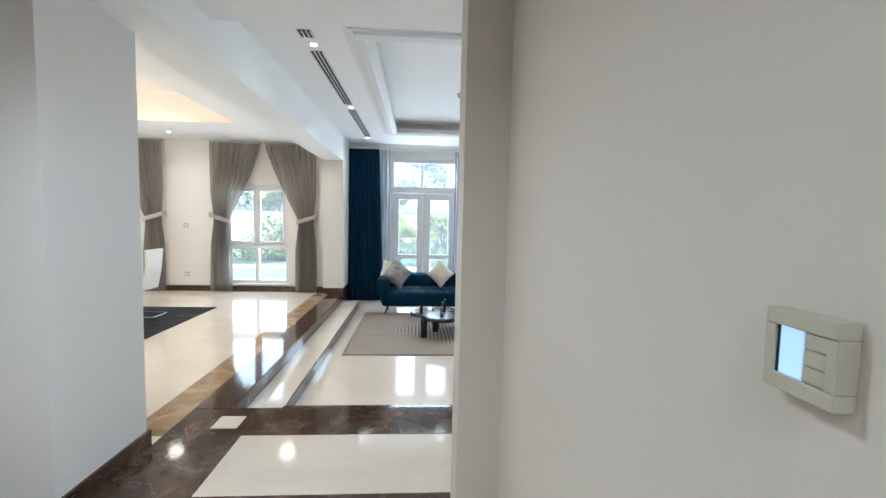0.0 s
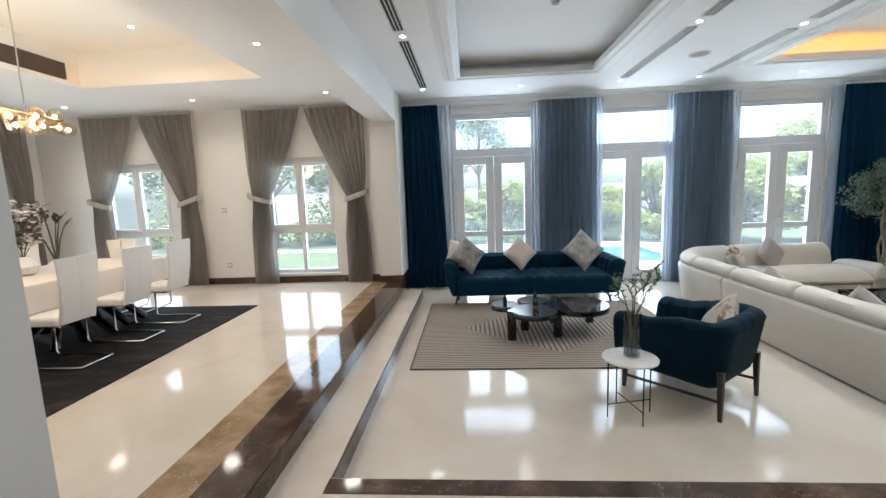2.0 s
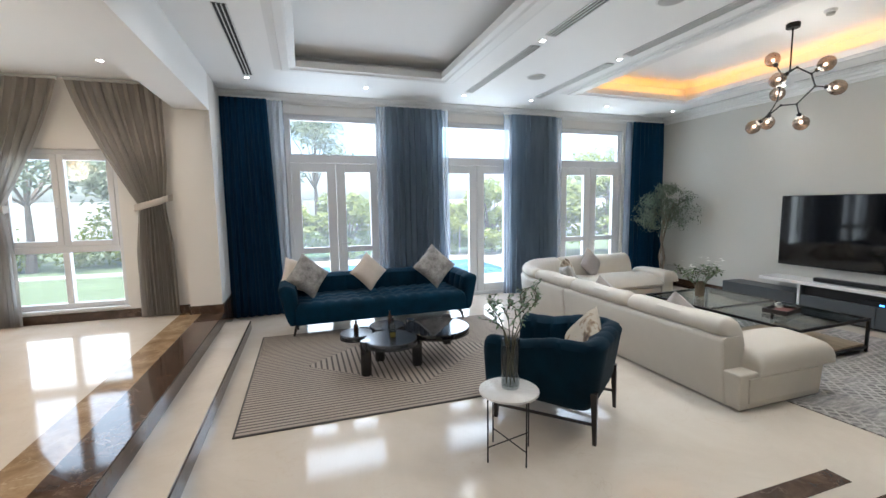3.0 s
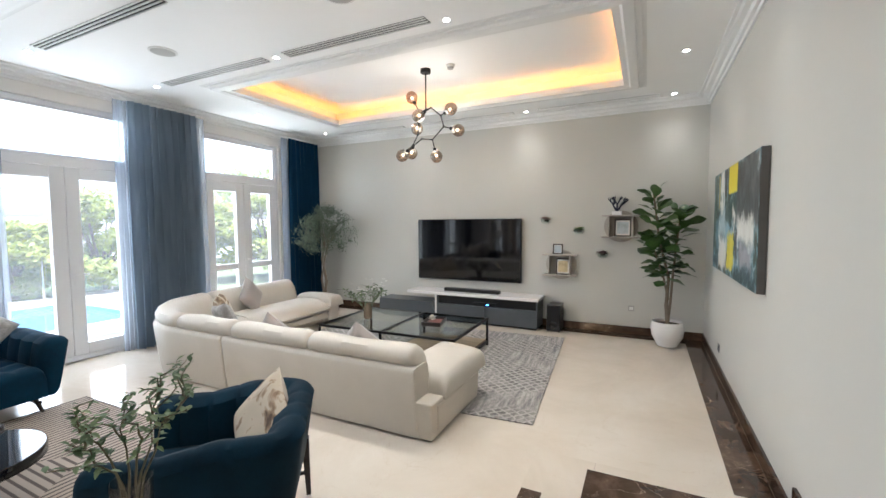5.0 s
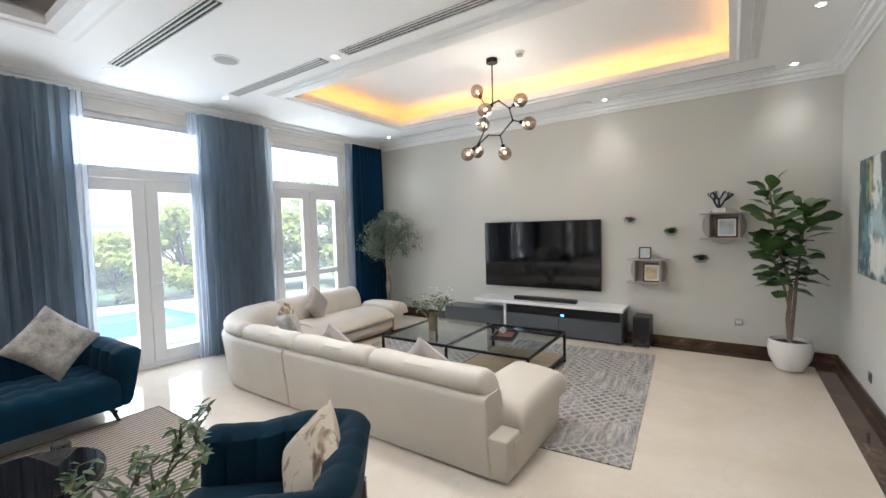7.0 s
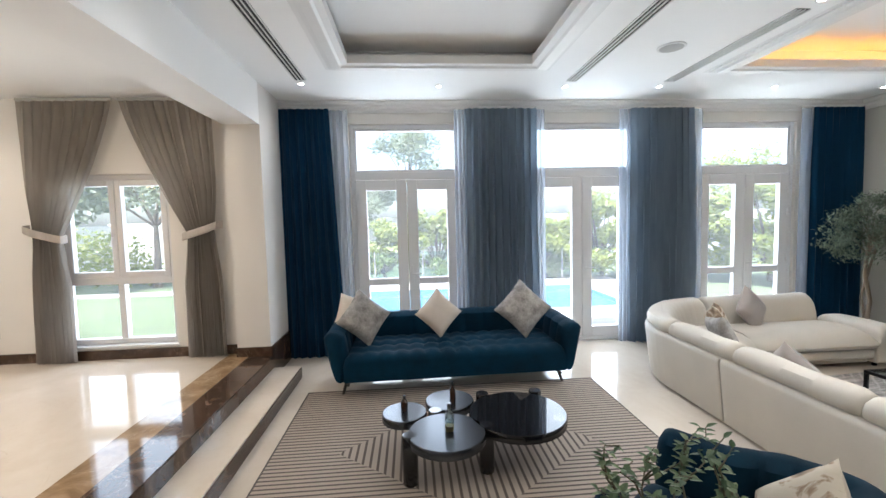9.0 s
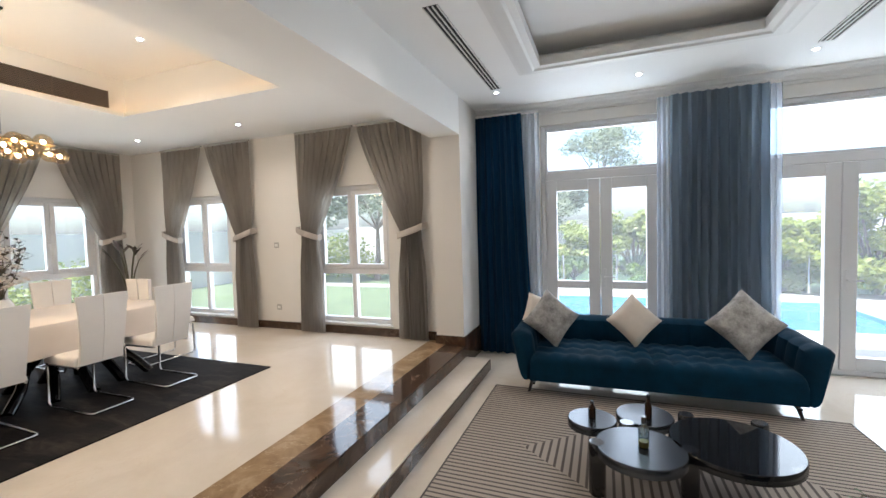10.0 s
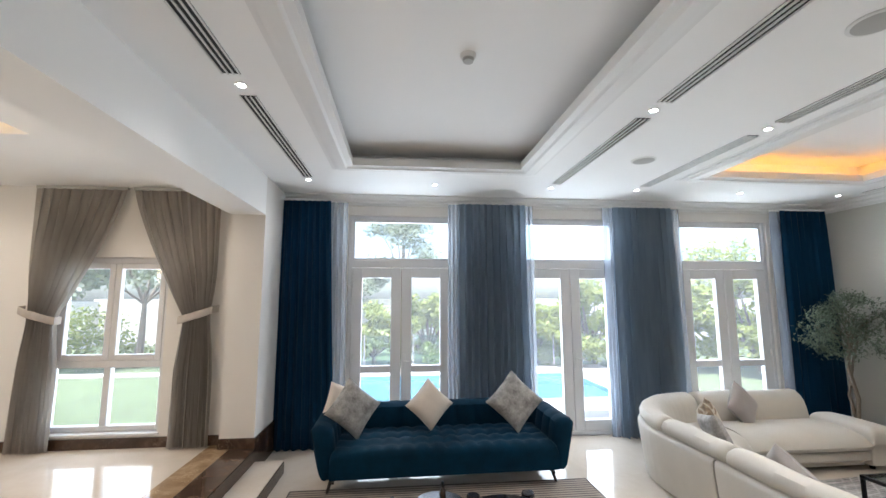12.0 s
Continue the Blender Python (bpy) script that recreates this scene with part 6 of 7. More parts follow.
BULB3 = mesh_of("bulb", bm, glow("warm white bulb", (1.0, 0.80, 0.55), 3), True)
for k, gs in G.items():
    for g_ in gs:
        a, b = loc(J[k]), loc(g_)
        d = (b - a).normalized()
        foot = b - d * 0.075
        part("arm", cyl(bmesh.new(), a, foot, 0.007, n=8), M["black_metal"], lc)
        part("socket", cyl(bmesh.new(), foot - d * 0.01, foot + d * 0.025, 0.024, 0.020, n=14), M["black_metal"], lc)
        gl = share("globe", SHADE, lc, Matrix.Translation(foot + d * 0.012) @ d.to_track_quat("Z", "Y").to_matrix().to_4x4())
        gl.visible_shadow = False
        share("bulb", BULB3, gl, pose(0, 0, 0.07))

lamp = new("chandelier_lamp", bpy.data.lights.new("chandelier_lamp", "POINT"))
lamp.data.energy, lamp.data.color, lamp.data.shadow_soft_size = 5, (1.0, 0.86, 0.68), 0.25
lamp.location = (5.50, 5.75, 2.52)

# ---- plants ----
fp = thing("fiddle_leaf_fig", "tall fiddle-leaf fig in a round white pot", "potted plant", pose(6.95, 2.97, ZL + 0.0045))
bm = bmesh.new()
lathe(bm, [(0.09, 0), (0.12, 0.01), (0.185, 0.14), (0.20, 0.24), (0.185, 0.33), (0.17, 0.33), (0.18, 0.24)], 40)
part("pot", bm, M["white_ceramic"], fp, "round white ceramic pot", smooth=True)
bm = bmesh.new()
lathe(bm, [(0.17, 0.27), (0.172, 0.29), (0.03, 0.30)], 24)
part("soil", bm, plain("dark brown soil", (0.05, 0.035, 0.025), 0.95, var=0.3, scale=30, bump=0.6), fp)
M["fig_bark"] = plain("grey-brown fig bark", (0.20, 0.16, 0.12), 0.85, var=0.2, scale=15, bump=0.4)
bm = bmesh.new()
tube(bm, [(-0.02, 0, 0.28), (0, 0.02, 0.55), (-0.02, 0.0, 0.9), (0.02, 0.12, 1.40), (0.0, 0.20, 2.02)], 0.026, 0.010, 10)
tube(bm, [(0.03, 0, 0.28), (0.05, -0.03, 0.6), (0.02, -0.05, 1.0), (0.05, -0.09, 1.4), (0.03, -0.12, 1.78)], 0.020, 0.008, 10)
tube(bm, [(0.0, 0, 0.62), (-0.05, 0.06, 0.9), (-0.08, 0.14, 1.15), (-0.10, 0.22, 1.42)], 0.014, 0.007, 8)
part("trunk", bm, M["fig_bark"], fp, smooth=True)
bm = bmesh.new()
rows = []
for i in range(10):
    t = i / 9
    w = 0.36 * math.sin(math.pi * min(0.97, max(0.02, t ** 1.5))) ** 0.8
    zc = -0.22 * t * t
    rows.append([bm.verts.new((t, s * w, zc + 0.10 * abs(s) * w + 0.02 * math.sin(t * 12 + s) * abs(s))) for s in (-1, -0.5, 0, 0.5, 1)])
for r0, r1 in zip(rows, rows[1:]):
    for k in range(4):
        bm.faces.new((r0[k], r0[k + 1], r1[k + 1], r1[k]))
LEAF = mesh_of("leaf", bm, M["leaf_dark"], True)
rnd = random.Random(12)
for stem_, n_ in ((((-0.02, 0.03, 0.95), (0.02, 0.12, 1.40), (0.0, 0.20, 2.02)), 50), (((0.03, -0.03, 0.92), (0.05, -0.09, 1.4), (0.03, -0.12, 1.78)), 38), (((-0.05, 0.06, 0.85), (-0.08, 0.14, 1.15), (-0.10, 0.22, 1.42)), 26)):
    for k in range(n_):
        t = k / (n_ - 1)
        f = t * 2
        i_ = min(1, int(f))
        p = Vector(stem_[i_]).lerp(Vector(stem_[i_ + 1]), f - i_)
        a = k * 2.4 + rnd.uniform(-0.5, 0.5)
        tilt = -8 - 48 * t ** 1.6 + rnd.uniform(-26, 26)
        s = (0.235 if t < 0.85 else 0.19) * rnd.uniform(0.72, 1.15)
        share("leaf", LEAF, fp, Matrix.Translation(p + Vector((math.cos(a), math.sin(a), 0)) * 0.04) @ pose(0, 0, 0, rnd.uniform(-40, 40), tilt, math.degrees(a)) @ Matrix.Scale(s, 4))

ot = thing("olive_tree", "small artificial olive tree in a dark pot", "potted plant", pose(6.88, 8.72, ZL + 0.0045))
bm = bmesh.new()
lathe(bm, [(0.11, 0), (0.13, 0.01), (0.16, 0.26), (0.15, 0.26), (0.14, 0.2)], 32)
part("pot", bm, M["black_gloss"], ot, "dark round pot", smooth=True)
bm = bmesh.new()
lathe(bm, [(0.14, 0.20), (0.145, 0.22), (0.02, 0.225)], 20)
part("soil", bm, bpy.data.materials["dark brown soil"], ot)
sb, lb = bmesh.new(), bmesh.new()
rnd = random.Random(22)
tube(sb, [(0, 0, 0.2), (0.03, -0.02, 0.55), (-0.02, 0.02, 0.95), (0.02, 0.0, 1.36)], 0.03, 0.020, 10)
tube(sb, [(0.03, 0.02, 0.2), (-0.03, 0.04, 0.6), (0.05, 0.02, 1.0), (0.08, -0.05, 1.32)], 0.02, 0.014, 8)
for k in range(22):
    a = k * 2.4
    up = rnd.uniform(0.3, 2.4)
    start = Vector((0.02, 0, rnd.uniform(1.15, 1.40)))
    sprig(sb, lb, rnd, start, (math.cos(a) - 0.15, math.sin(a) - 0.2, up), rnd.uniform(0.34, 0.56), 0.06, 0.02, 20, 0.02, 4)
for k in range(84):
    a, b = rnd.uniform(0, 6.28), rnd.uniform(-0.85, 1)
    w = math.sqrt(1 - b * b) * rnd.uniform(0.55, 1.0)
    c = Vector((-0.12 + 0.58 * w * math.cos(a), -0.16 + 0.56 * w * math.sin(a), 1.53 + 0.40 * b - 0.10 * w))
    for _ in range(52):
        p = c + Vector((rnd.gauss(0, 0.05), rnd.gauss(0, 0.05), rnd.gauss(0, 0.04)))
        blade(lb, p, (rnd.uniform(-1, 1), rnd.uniform(-1, 1), rnd.uniform(-0.4, 0.8)), 0.064 * rnd.uniform(0.7, 1.2), 0.021, n=2)
part("trunk", sb, M["fig_bark"], ot, smooth=True)
part("crown", lb, M["leaf_olive"], ot)

# ---- painting ----
pt = thing("painting", "large abstract painting in yellow, teal, white and grey", "painting", pose(5.29, Y_PIC, 1.37))
M["canvas_side"] = plain("dark grey canvas edge", (0.09, 0.085, 0.08), 0.8, var=0.1)
part("stretcher", box(bmesh.new(), -1.03, 0.004, -0.50, 1.03, 0.055, 0.50, 0.004, 1), M["canvas_side"], pt)
mt, nt, pb = nodes_of("brushed abstract paint")
tc = nt.nodes.new("ShaderNodeTexCoord")


def op(kind, *ins):
    n_ = nt.nodes.new("ShaderNodeMath")
    n_.operation = kind
    for k_, v_ in enumerate(ins):
        if isinstance(v_, (int, float)):
            n_.inputs[k_].default_value = v_
        else:
            nt.links.new(v_, n_.inputs[k_])
    return n_.outputs[0]


sp = nt.nodes.new("ShaderNodeSeparateXYZ")
nt.links.new(tc.outputs["Object"], sp.inputs[0])
coarse, brush = noise_node(nt, 4.5, 5, 0.65, 0.4), noise_node(nt, 9, 6, 0.75, stretch=(4.0, 1, 0.8))
warp = nt.nodes.new("ShaderNodeSeparateXYZ")
nt.links.new(coarse.outputs["Color"], warp.inputs[0])
ACROSS = op("MULTIPLY", sp.outputs[0], 0.777)
PX = op("ADD", ACROSS, op("ADD", op("MULTIPLY", warp.outputs[0], 0.34), op("MULTIPLY_ADD", brush.outputs[0], 0.10, -0.22)))
PZ = op("ADD", sp.outputs[2], op("ADD", op("MULTIPLY", warp.outputs[1], 0.34), op("MULTIPLY_ADD", brush.outputs[0], 0.22, -0.28)))
DARK, GREEN, TEAL, PALE = (0.055, 0.05, 0.048), (0.045, 0.085, 0.07), (0.13, 0.25, 0.30), (0.40, 0.50, 0.52)
WHITE, YELLOW, OCHRE = (0.72, 0.71, 0.66), (0.74, 0.62, 0.03), (0.52, 0.41, 0.12)
first_coat = ramp_node(nt, noise_node(nt, 5, 6, 0.7, 0.5, stretch=(1.8, 1, 1)).outputs[0], [(0.34, DARK), (0.45, GREEN), (0.52, TEAL), (0.60, PALE), (0.70, WHITE)])
last = first_coat.outputs[0]
# patches: middle x and z, width, height, softness, colour
LILAC, INK = (0.34, 0.33, 0.38), (0.02, 0.045, 0.055)
PATCHES = ((-0.50, 0.25, 0.62, 0.50, 0.06, DARK), (0.72, 0.10, 0.16, 0.74, 0.08, GREEN), (0.27, -0.02, 0.38, 0.24, 0.10, PALE), (0.02, 0.10, 0.46, 0.20, 0.07, GREEN), (-0.45, -0.07, 0.46, 0.20, 0.08, WHITE),
           (0.13, -0.09, 0.20, 0.13, 0.05, (0.24, 0.40, 0.50)), (0.22, 0.38, 0.10, 0.26, 0.03, DARK), (0.37, 0.38, 0.12, 0.26, 0.03, WHITE), (0.53, 0.32, 0.09, 0.32, 0.05, OCHRE), (0.58, -0.15, 0.12, 0.28, 0.05, TEAL),
           (0.32, -0.31, 0.34, 0.28, 0.06, WHITE), (0.01, -0.27, 0.19, 0.32, 0.04, YELLOW), (-0.20, -0.19, 0.11, 0.20, 0.04, DARK), (-0.50, -0.29, 0.34, 0.18, 0.07, LILAC), (-0.48, -0.45, 0.62, 0.13, 0.05, INK), (0.66, -0.44, 0.20, 0.12, 0.04, INK),
           (-0.10, 0.02, 0.05, 0.24, 0.03, WHITE), (0.42, 0.14, 0.12, 0.10, 0.04, WHITE))
for cx, cz, w, h, soft, c in PATCHES:
    d = op("MAXIMUM", op("SUBTRACT", op("ABSOLUTE", op("SUBTRACT", PX, cx)), w / 2), op("SUBTRACT", op("ABSOLUTE", op("SUBTRACT", PZ, cz)), h / 2))
    mask = op("MULTIPLY", op("MINIMUM", op("MAXIMUM", op("MULTIPLY_ADD", d, -1 / soft, 0.5), 0), 1), 0.88)
    mx = nt.nodes.new("ShaderNodeMixRGB")
    nt.links.new(mask, mx.inputs[0])
    nt.links.new(last, mx.inputs[1])
    mx.inputs[2].default_value = (*c, 1)
    last = mx.outputs[0]
crisp = op("MAXIMUM", op("SUBTRACT", op("ABSOLUTE", op("SUBTRACT", ACROSS, -0.04)), 0.155), op("SUBTRACT", op("ABSOLUTE", op("SUBTRACT", sp.outputs[2], 0.375)), 0.125))
mx = nt.nodes.new("ShaderNodeMixRGB")
nt.links.new(op("MINIMUM", op("MAXIMUM", op("MULTIPLY_ADD", op("ADD", crisp, op("MULTIPLY_ADD", brush.outputs[0], 0.06, -0.03)), -60, 0.5), 0), 1), mx.inputs[0])
nt.links.new(last, mx.inputs[1])
mx.inputs[2].default_value = (*YELLOW, 1)
nt.links.new(mx.outputs[0], pb.inputs["Base Color"])
pb.inputs["Roughness"].default_value = 0.5
bmp = nt.nodes.new("ShaderNodeBump")
bmp.inputs["Strength"].default_value, bmp.inputs["Distance"].default_value = 0.4, 0.004
nt.links.new(brush.outputs[0], bmp.inputs["Height"])
nt.links.new(bmp.outputs[0], pb.inputs["Normal"])
part("canvas", box(bmesh.new(), -1.027, 0.0545, -0.497, 1.027, 0.058, 0.497, 0.001, 1), mt, pt, "canvas brushed in soft patches of colour")

# ---- dark cabinet against the painting wall ----
M["cab_dark"] = plain("charcoal lacquer", (0.022, 0.023, 0.024), 0.45, var=0.15, scale=4, bump=0.03)
db = thing("sideboard", "charcoal sideboard standing against the greige wall", "sideboard", pose(1.75, Y_PIC + 0.021, 0.004))
part("body", box(bmesh.new(), 0.0, 0.0, 0.06, 0.56, 0.09, 1.0, 0.004, 1), M["cab_dark"], db)
for k in range(2):
    part("door", box(bmesh.new(), 0.005 + k * 0.278, 0.091, 0.07, 0.277 + k * 0.278, 0.105, 0.99, 0.003, 1), M["cab_dark"], db)
for x in (0.05, 0.51):
    for y in (0.02, 0.08):
        part("foot", cyl(bmesh.new(), (x, y, 0), (x, y, 0.06), 0.012, n=10), M["black_metal"], db)

socket(pose(X_DIN, 5.95, 1.45, 0, 0, 90), "square white wall thermostat plate")

# ---- outside ----
M["grass"] = plain("mown lawn", (0.10, 0.125, 0.06), 0.9, var=0.25, scale=0.8, bump=0.4, fine=60)
M["paving"] = plain("pale stone paving", (0.44, 0.40, 0.36), 0.7, var=0.08, scale=1.5, bump=0.1)
M["garden_wall"] = plain("white garden wall", (0.66, 0.61, 0.54), 0.8, var=0.06, scale=1)
M["pool_tile"] = plain("blue pool tile", (0.14, 0.34, 0.50), 0.3, var=0.1, scale=3)
M["bark"] = plain("rough bark", (0.16, 0.12, 0.09), 0.9, var=0.3, scale=12, bump=0.5, fine=60)
GZ = -0.42
P = (-1.0, 12.0, 5.5, 14.9)   # pool
bm = blocks((-300, -300, GZ - 0.4, 300, P[1], GZ), (-300, P[3], GZ - 0.4, 300, 500, GZ), (-300, P[1], GZ - 0.4, P[0], P[3], GZ), (P[2], P[1], GZ - 0.4, 300, P[3], GZ))
setting("ground", bm, M["grass"], "wide green lawn round the villa", "ground")
setting("terrace", blocks((-1.6, Y_WIN + T, GZ, 6.9, P[1] - 0.001, GZ + 0.06), (-1.6, P[3], GZ, 6.9, 16.2, GZ + 0.06), (-1.6, P[1], GZ, P[0], P[3], GZ + 0.06), (P[2], P[1], GZ, 6.9, P[3], GZ + 0.06)),
        M["paving"], "pale stone pool terrace", "pavement")
setting("path", blocks((-12, 15.7, GZ, -1.62, 16.3, GZ + 0.03)), M["paving"], "pale garden path across the lawn", "path")
pool = thing("swimming_pool", "rectangular blue tiled swimming pool full of water", "pool", kind="structure")
part("basin", blocks((P[0], P[1], GZ - 1.4, P[2], P[3], GZ - 1.3), (P[0], P[1], GZ - 1.3, P[0] + 0.02, P[3], GZ + 0.05), (P[2] - 0.02, P[1], GZ - 1.3, P[2], P[3], GZ + 0.05),
     (P[0], P[1], GZ - 1.3, P[2], P[1] + 0.02, GZ + 0.05), (P[0], P[3] - 0.02, GZ - 1.3, P[2], P[3], GZ + 0.05)), M["pool_tile"], pool)
wm, nt, pb = nodes_of("pool water")
pb.inputs["Base Color"].default_value = (0.07, 0.20, 0.32, 1)
pb.inputs["Roughness"].default_value = 0.08
wv = noise_node(nt, 3, 3)
bb = nt.nodes.new("ShaderNodeBump")
bb.inputs["Strength"].default_value = 0.2
nt.links.new(wv.outputs[0], bb.inputs["Height"])
nt.links.new(bb.outputs[0], pb.inputs["Normal"])
part("water", blocks((P[0] + 0.02, P[1] + 0.02, GZ - 0.1, P[2] - 0.02, P[3] - 0.02, GZ - 0.04)), wm, pool, "rippled pale blue water")
fence = thing("glass_fence", "low clear glass pool fence with steel posts", "fence")
M["fence_glass"] = pane_glass("fence glass", (0.80, 0.90, 0.87), 0.02, 1.5)
for i in range(7):
    x = -1.6 + i * 1.4
    part("post", cyl(bmesh.new(), (x, 15.9, GZ + 0.05), (x, 15.9, GZ + 1.05), 0.025, n=12), M["chrome"], fence)
    if i < 6:
        ob = part("glass_panel", blocks((x + 0.05, 15.89, GZ + 0.12, x + 1.35, 15.91, GZ + 1.02)), M["fence_glass"], fence)
        ob.visible_shadow = False
setting("garden_wall", blocks((-13, 2, GZ, -12.75, 24, 1.6), (-13, 24, GZ, 22, 24.25, 1.7)), M["garden_wall"], "white rendered garden boundary wall", "wall")

M["leaf_a"] = leaf_mat("fresh green leaf", (0.13, 0.17, 0.02), (0.29, 0.31, 0.055))
M["leaf_b"] = leaf_mat("dull green leaf", (0.13, 0.16, 0.08), (0.22, 0.24, 0.14))


def leaf_cloud(bm, rnd, centre, radius, count, size, squash=0.8):
    """Many small folded leaves in an uneven clump."""
    for _ in range(count):
        d = Vector((rnd.gauss(0, 1), rnd.gauss(0, 1), rnd.gauss(0, 1))).normalized() * radius * rnd.random() ** 0.4
        c = Vector(centre) + Vector((d.x, d.y, d.z * squash))
        a = Vector((rnd.uniform(-1, 1), rnd.uniform(-1, 1), rnd.uniform(-0.8, 0.5))).normalized()
        b = a.orthogonal().normalized()
        s = size * rnd.uniform(0.6, 1.4)
        tip, back = c + a * s, c - a * s * 0.2
        v = [bm.verts.new(p) for p in (back, c + a * s * 0.4 + b * s * 0.32, tip, c + a * s * 0.4 - b * s * 0.32)]
        bm.faces.new(v)


def garden_tree(x, y, h, spread, seed, mat_, label, leaves=2600, size=0.14):
    rnd = random.Random(seed)
    t = thing("tree", label, "tree", pose(x, y, GZ), "garden trees")
    bm = bmesh.new()
    top = Vector((rnd.uniform(-0.2, 0.2), rnd.uniform(-0.2, 0.2), h * 0.5))
    tube(bm, [(0, 0, 0), (0.05, 0.03, h * 0.2), top], 0.06 + h * 0.018, 0.05)
    ends = []
    for i in range(9):
        a = i * 2.4 + rnd.random()
        e = top + Vector((math.cos(a) * spread * rnd.uniform(0.4, 0.9), math.sin(a) * spread * rnd.uniform(0.4, 0.9), h * rnd.uniform(0.0, 0.4)))
        tube(bm, [top * 0.8, (top + e) / 2 + Vector((0, 0, 0.1)), e], 0.045, 0.012, 6)
        ends.append(e)
    part("trunk", bm, M["bark"], t, smooth=True)
    bm = bmesh.new()
    for e in ends:
        for _ in range(3):
            leaf_cloud(bm, rnd, e + Vector((rnd.uniform(-0.4, 0.4), rnd.uniform(-0.4, 0.4), rnd.uniform(-0.3, 0.4))) * spread * 0.5, spread * rnd.uniform(0.22, 0.4), leaves // 27, size)
    part("crown", bm, mat_, t)


def shrub_row(x0, x1, y, h, seed, mat_, name, label, density=420):
    rnd = random.Random(seed)
    bm = bmesh.new()
    k = int((x1 - x0) * 1.6)
    for i in range(k):
        x = x0 + (x1 - x0) * (i + rnd.random()) / k
        hh = h * rnd.uniform(0.35, 1.15)
        leaf_cloud(bm, rnd, (x, y + rnd.uniform(-0.5, 0.5), GZ + hh * 0.5), hh * 0.55, int(density * hh / 1.5), 0.12, 1.0)
    ob = new(name, mesh_of(name, bm, mat_))
    return tagged(ob, label, "shrubs", kind="stuff")


def bushy_tree(x, y, h, spread, seed, mat_, label, leaves=9600, size=0.115):
    """A low fruit tree, leafy nearly to the ground: short trunk, forked limbs and clumps of leaves with gaps between."""
    rnd = random.Random(seed)
    t = thing("tree", label, "tree", pose(x, y, GZ), "fruit trees behind the pool")
    bm = bmesh.new()
    fork = Vector((rnd.uniform(-0.1, 0.1), rnd.uniform(-0.1, 0.1), h * 0.15))
    tube(bm, [(0, 0, 0), fork * 0.5 + Vector((0.03, 0, 0)), fork], 0.075, 0.055)
    ends = []
    for i in range(20):
        a = i * 2.4 + rnd.random()
        up = rnd.uniform(0.02, 0.72)
        w = spread * math.sqrt(max(0.08, 1 - (1.5 * up - 0.25) ** 2)) * rnd.uniform(0.35, 0.95)
        e = fork + Vector((math.cos(a) * w, math.sin(a) * w, h * up))
        tube(bm, [fork * 0.9, (fork + e) / 2 + Vector((0, 0, 0.12)), e], 0.035, 0.008, 6)
        ends.append(e)
    part("trunk", bm, M["bark"], t, smooth=True)
    bm = bmesh.new()
    for e in ends:
        for _ in range(3):
            leaf_cloud(bm, rnd, e + Vector((rnd.uniform(-1, 1), rnd.uniform(-1, 1), rnd.uniform(-0.7, 0.7))) * spread * 0.22, spread * rnd.uniform(0.20, 0.38), leaves // 60, size)
    part("crown", bm, mat_, t)


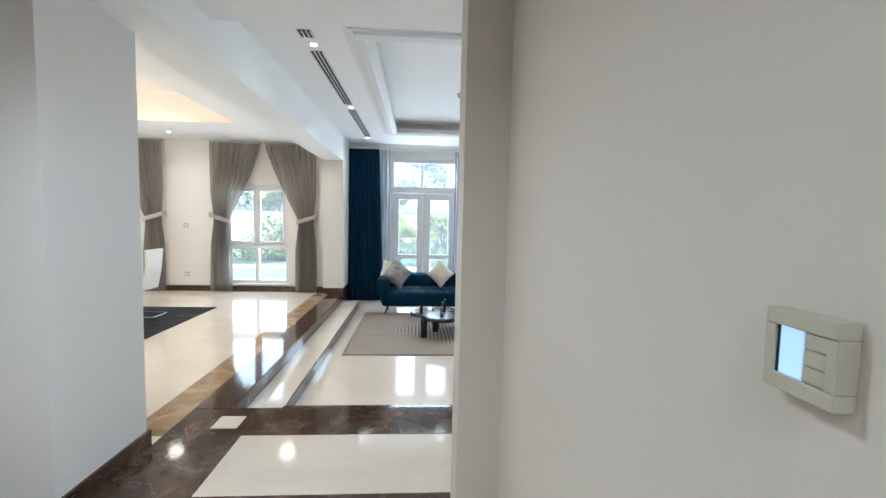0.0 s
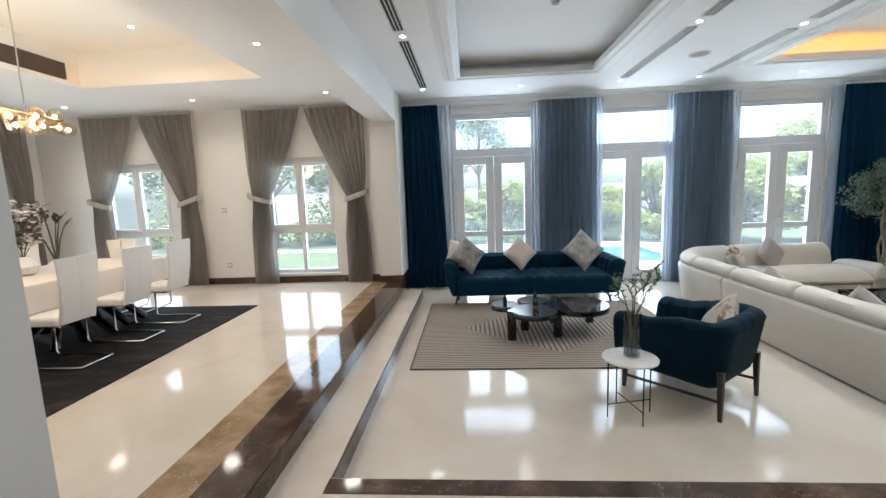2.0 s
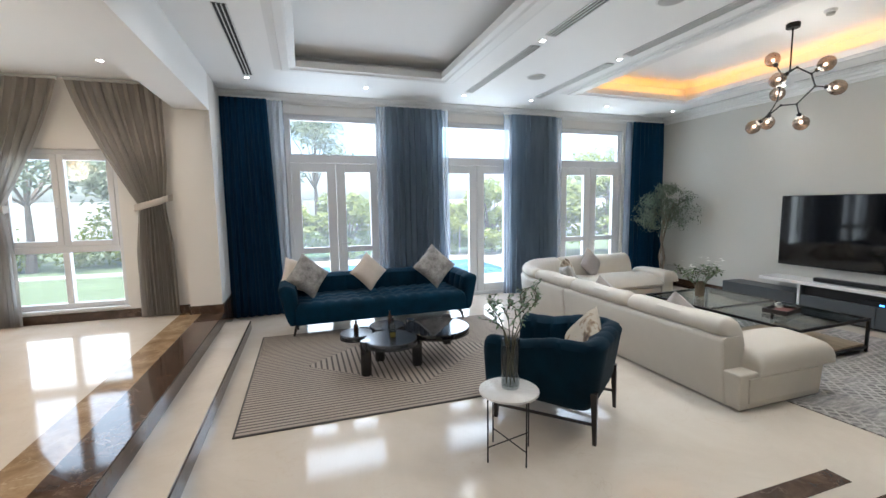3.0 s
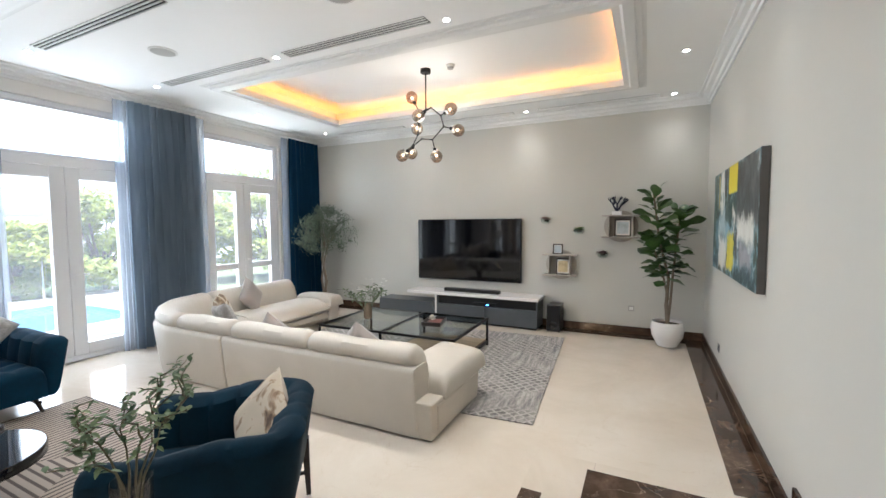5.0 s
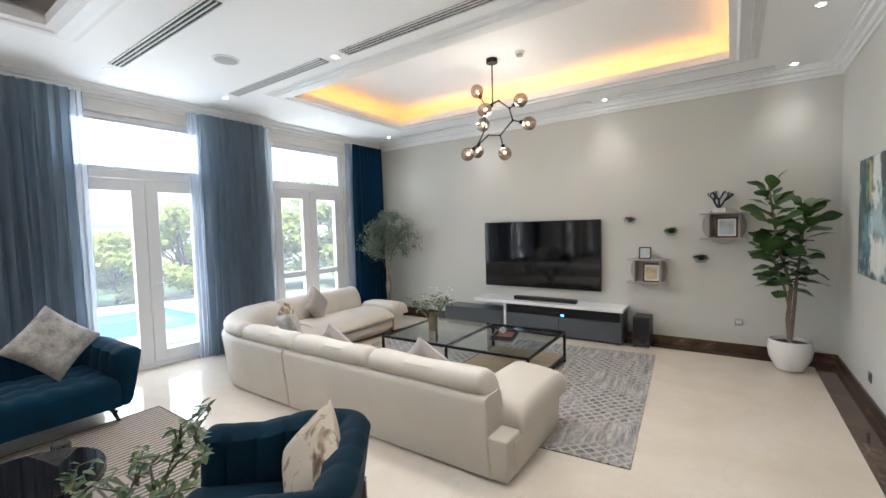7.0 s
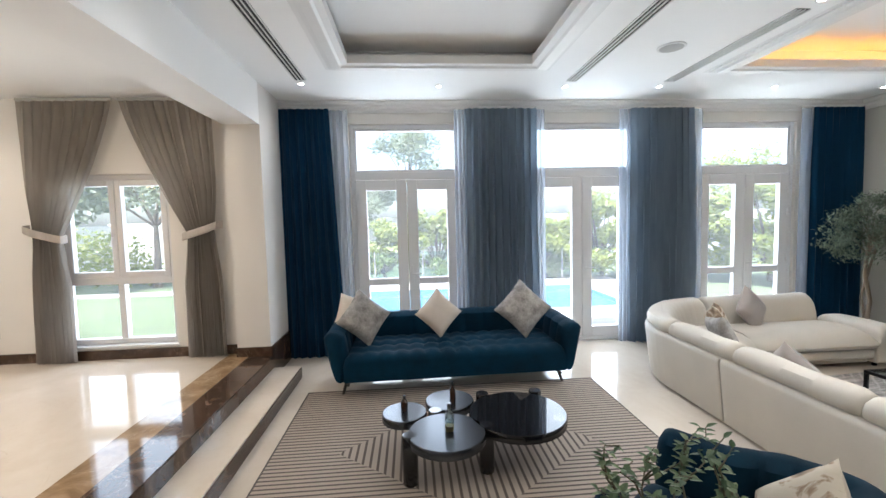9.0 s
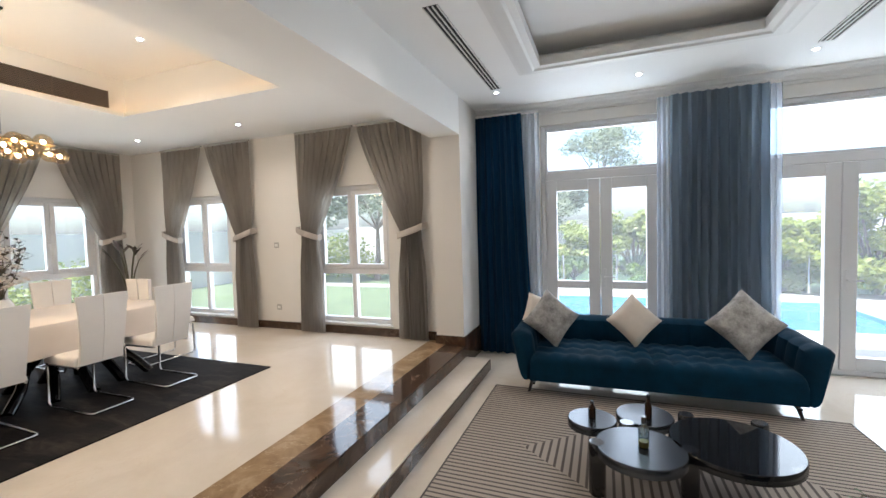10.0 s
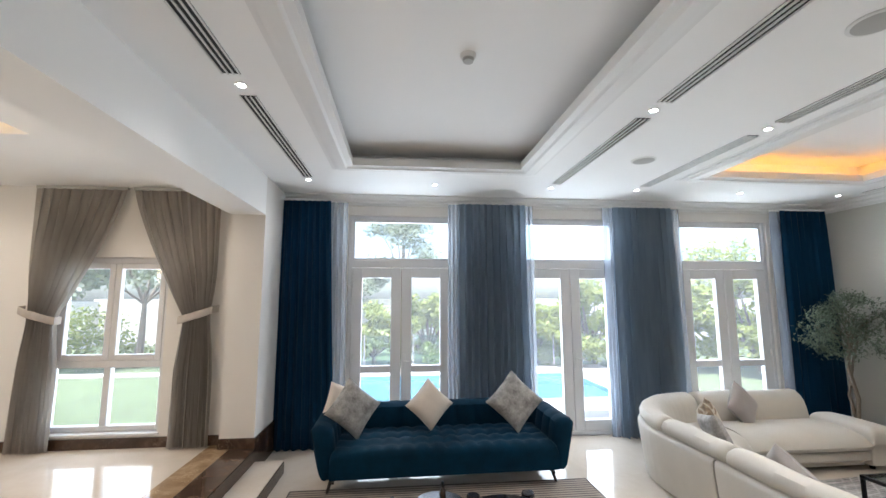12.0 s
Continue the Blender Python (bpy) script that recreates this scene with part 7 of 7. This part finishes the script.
def palm(x, y, h, seed, label):
    """A date palm: ringed trunk under a crown of arching fronds."""
    rnd = random.Random(seed)
    t = thing("palm", label, "palm tree", pose(x, y, GZ), "garden palms")
    bm = bmesh.new()
    lathe(bm, [(0.17 + 0.02 * (i % 2) - 0.004 * i, h * i / 16) for i in range(17)], 12)
    part("trunk", bm, M["bark"], t, smooth=True)
    sb_, lb_ = bmesh.new(), bmesh.new()
    for i in range(22):
        a, up, ln = i * 2.4, rnd.uniform(-0.1, 1.3), rnd.uniform(1.3, 1.9)
        d = Vector((math.cos(a), math.sin(a), up)).normalized()
        pts = [Vector((0, 0, h)) + d * ln * k / 6 - Vector((0, 0, 0.75 * ln * (k / 6) ** 2 * 0.8)) for k in range(7)]
        tube(sb_, pts, 0.018, 0.005, 5)
        side = d.cross(Vector((0, 0, 1))).normalized()
        for k in range(1, 13):
            q = k / 13 * 6
            p = pts[int(q)].lerp(pts[min(6, int(q) + 1)], q % 1)
            for sg in (-1, 1):
                blade(lb_, p, side * sg + d * 0.7 - Vector((0, 0, 0.25)), 0.40 * (1 - 0.5 * k / 13), 0.035, n=2)
    part("rib", sb_, M["stem"], t)
    part("frond", lb_, M["leaf_b"], t)


for k, (x, y, h, w) in enumerate(((0.0, 16.9, 1.95, 0.95), (1.75, 17.2, 2.35, 1.0), (5.2, 16.9, 2.0, 0.95), (6.9, 16.4, 2.9, 1.2), (8.9, 15.6, 3.0, 1.25), (10.9, 14.6, 3.1, 1.3), (13.2, 14.2, 2.9, 1.3))):
    bushy_tree(x, y, h, w, 40 + k, M["leaf_a"], "low bright green fruit tree behind the pool fence")
shrub_row(-1.5, 9, 19.6, 1.5, 3, M["leaf_b"], "shrubs", "dull green shrubs along the garden boundary", 300)
shrub_row(-13, -2.2, 18.2, 2.2, 4, M["leaf_a"], "shrubs", "green garden shrubs beyond the lawn")
palm(4.9, 23.0, 3.4, 71, "date palm standing beyond the garden wall")
garden_tree(0.9, 23, 6.6, 2.0, 11, M["leaf_b"], "tall feathery garden tree beyond the pool", 4200, 0.13)
garden_tree(-1.2, 22.4, 4.2, 1.7, 16, M["leaf_b"], "grey-green tree by the garden wall", 3600, 0.13)
garden_tree(-4.5, 18.5, 4.6, 2.2, 12, M["leaf_b"], "broad garden tree beyond the lawn", 4200)
garden_tree(-7.2, 17.5, 4.8, 2.2, 17, M["leaf_b"], "broad garden tree beyond the lawn", 4200)
garden_tree(-9.6, 15.5, 4.6, 2.0, 13, M["leaf_b"], "garden tree on the lawn", 3600)
garden_tree(15.5, 20.5, 5.0, 2.2, 14, M["leaf_a"], "rounded garden tree behind the fruit trees", 3600)

rnd = random.Random(61)
bm = bmesh.new()
for i in range(26):
    hh = rnd.uniform(0.7, 1.7)
    leaf_cloud(bm, rnd, (-11.6 + rnd.uniform(-0.5, 0.6), 3.0 + i * 0.36, GZ + hh * 0.45), hh * 0.5, int(240 * hh), 0.11, 1.0)
tagged(new("shrubs", mesh_of("shrubs", bm, M["leaf_a"])), "low yellow-green shrubs along the white garden wall", "shrubs", kind="stuff")
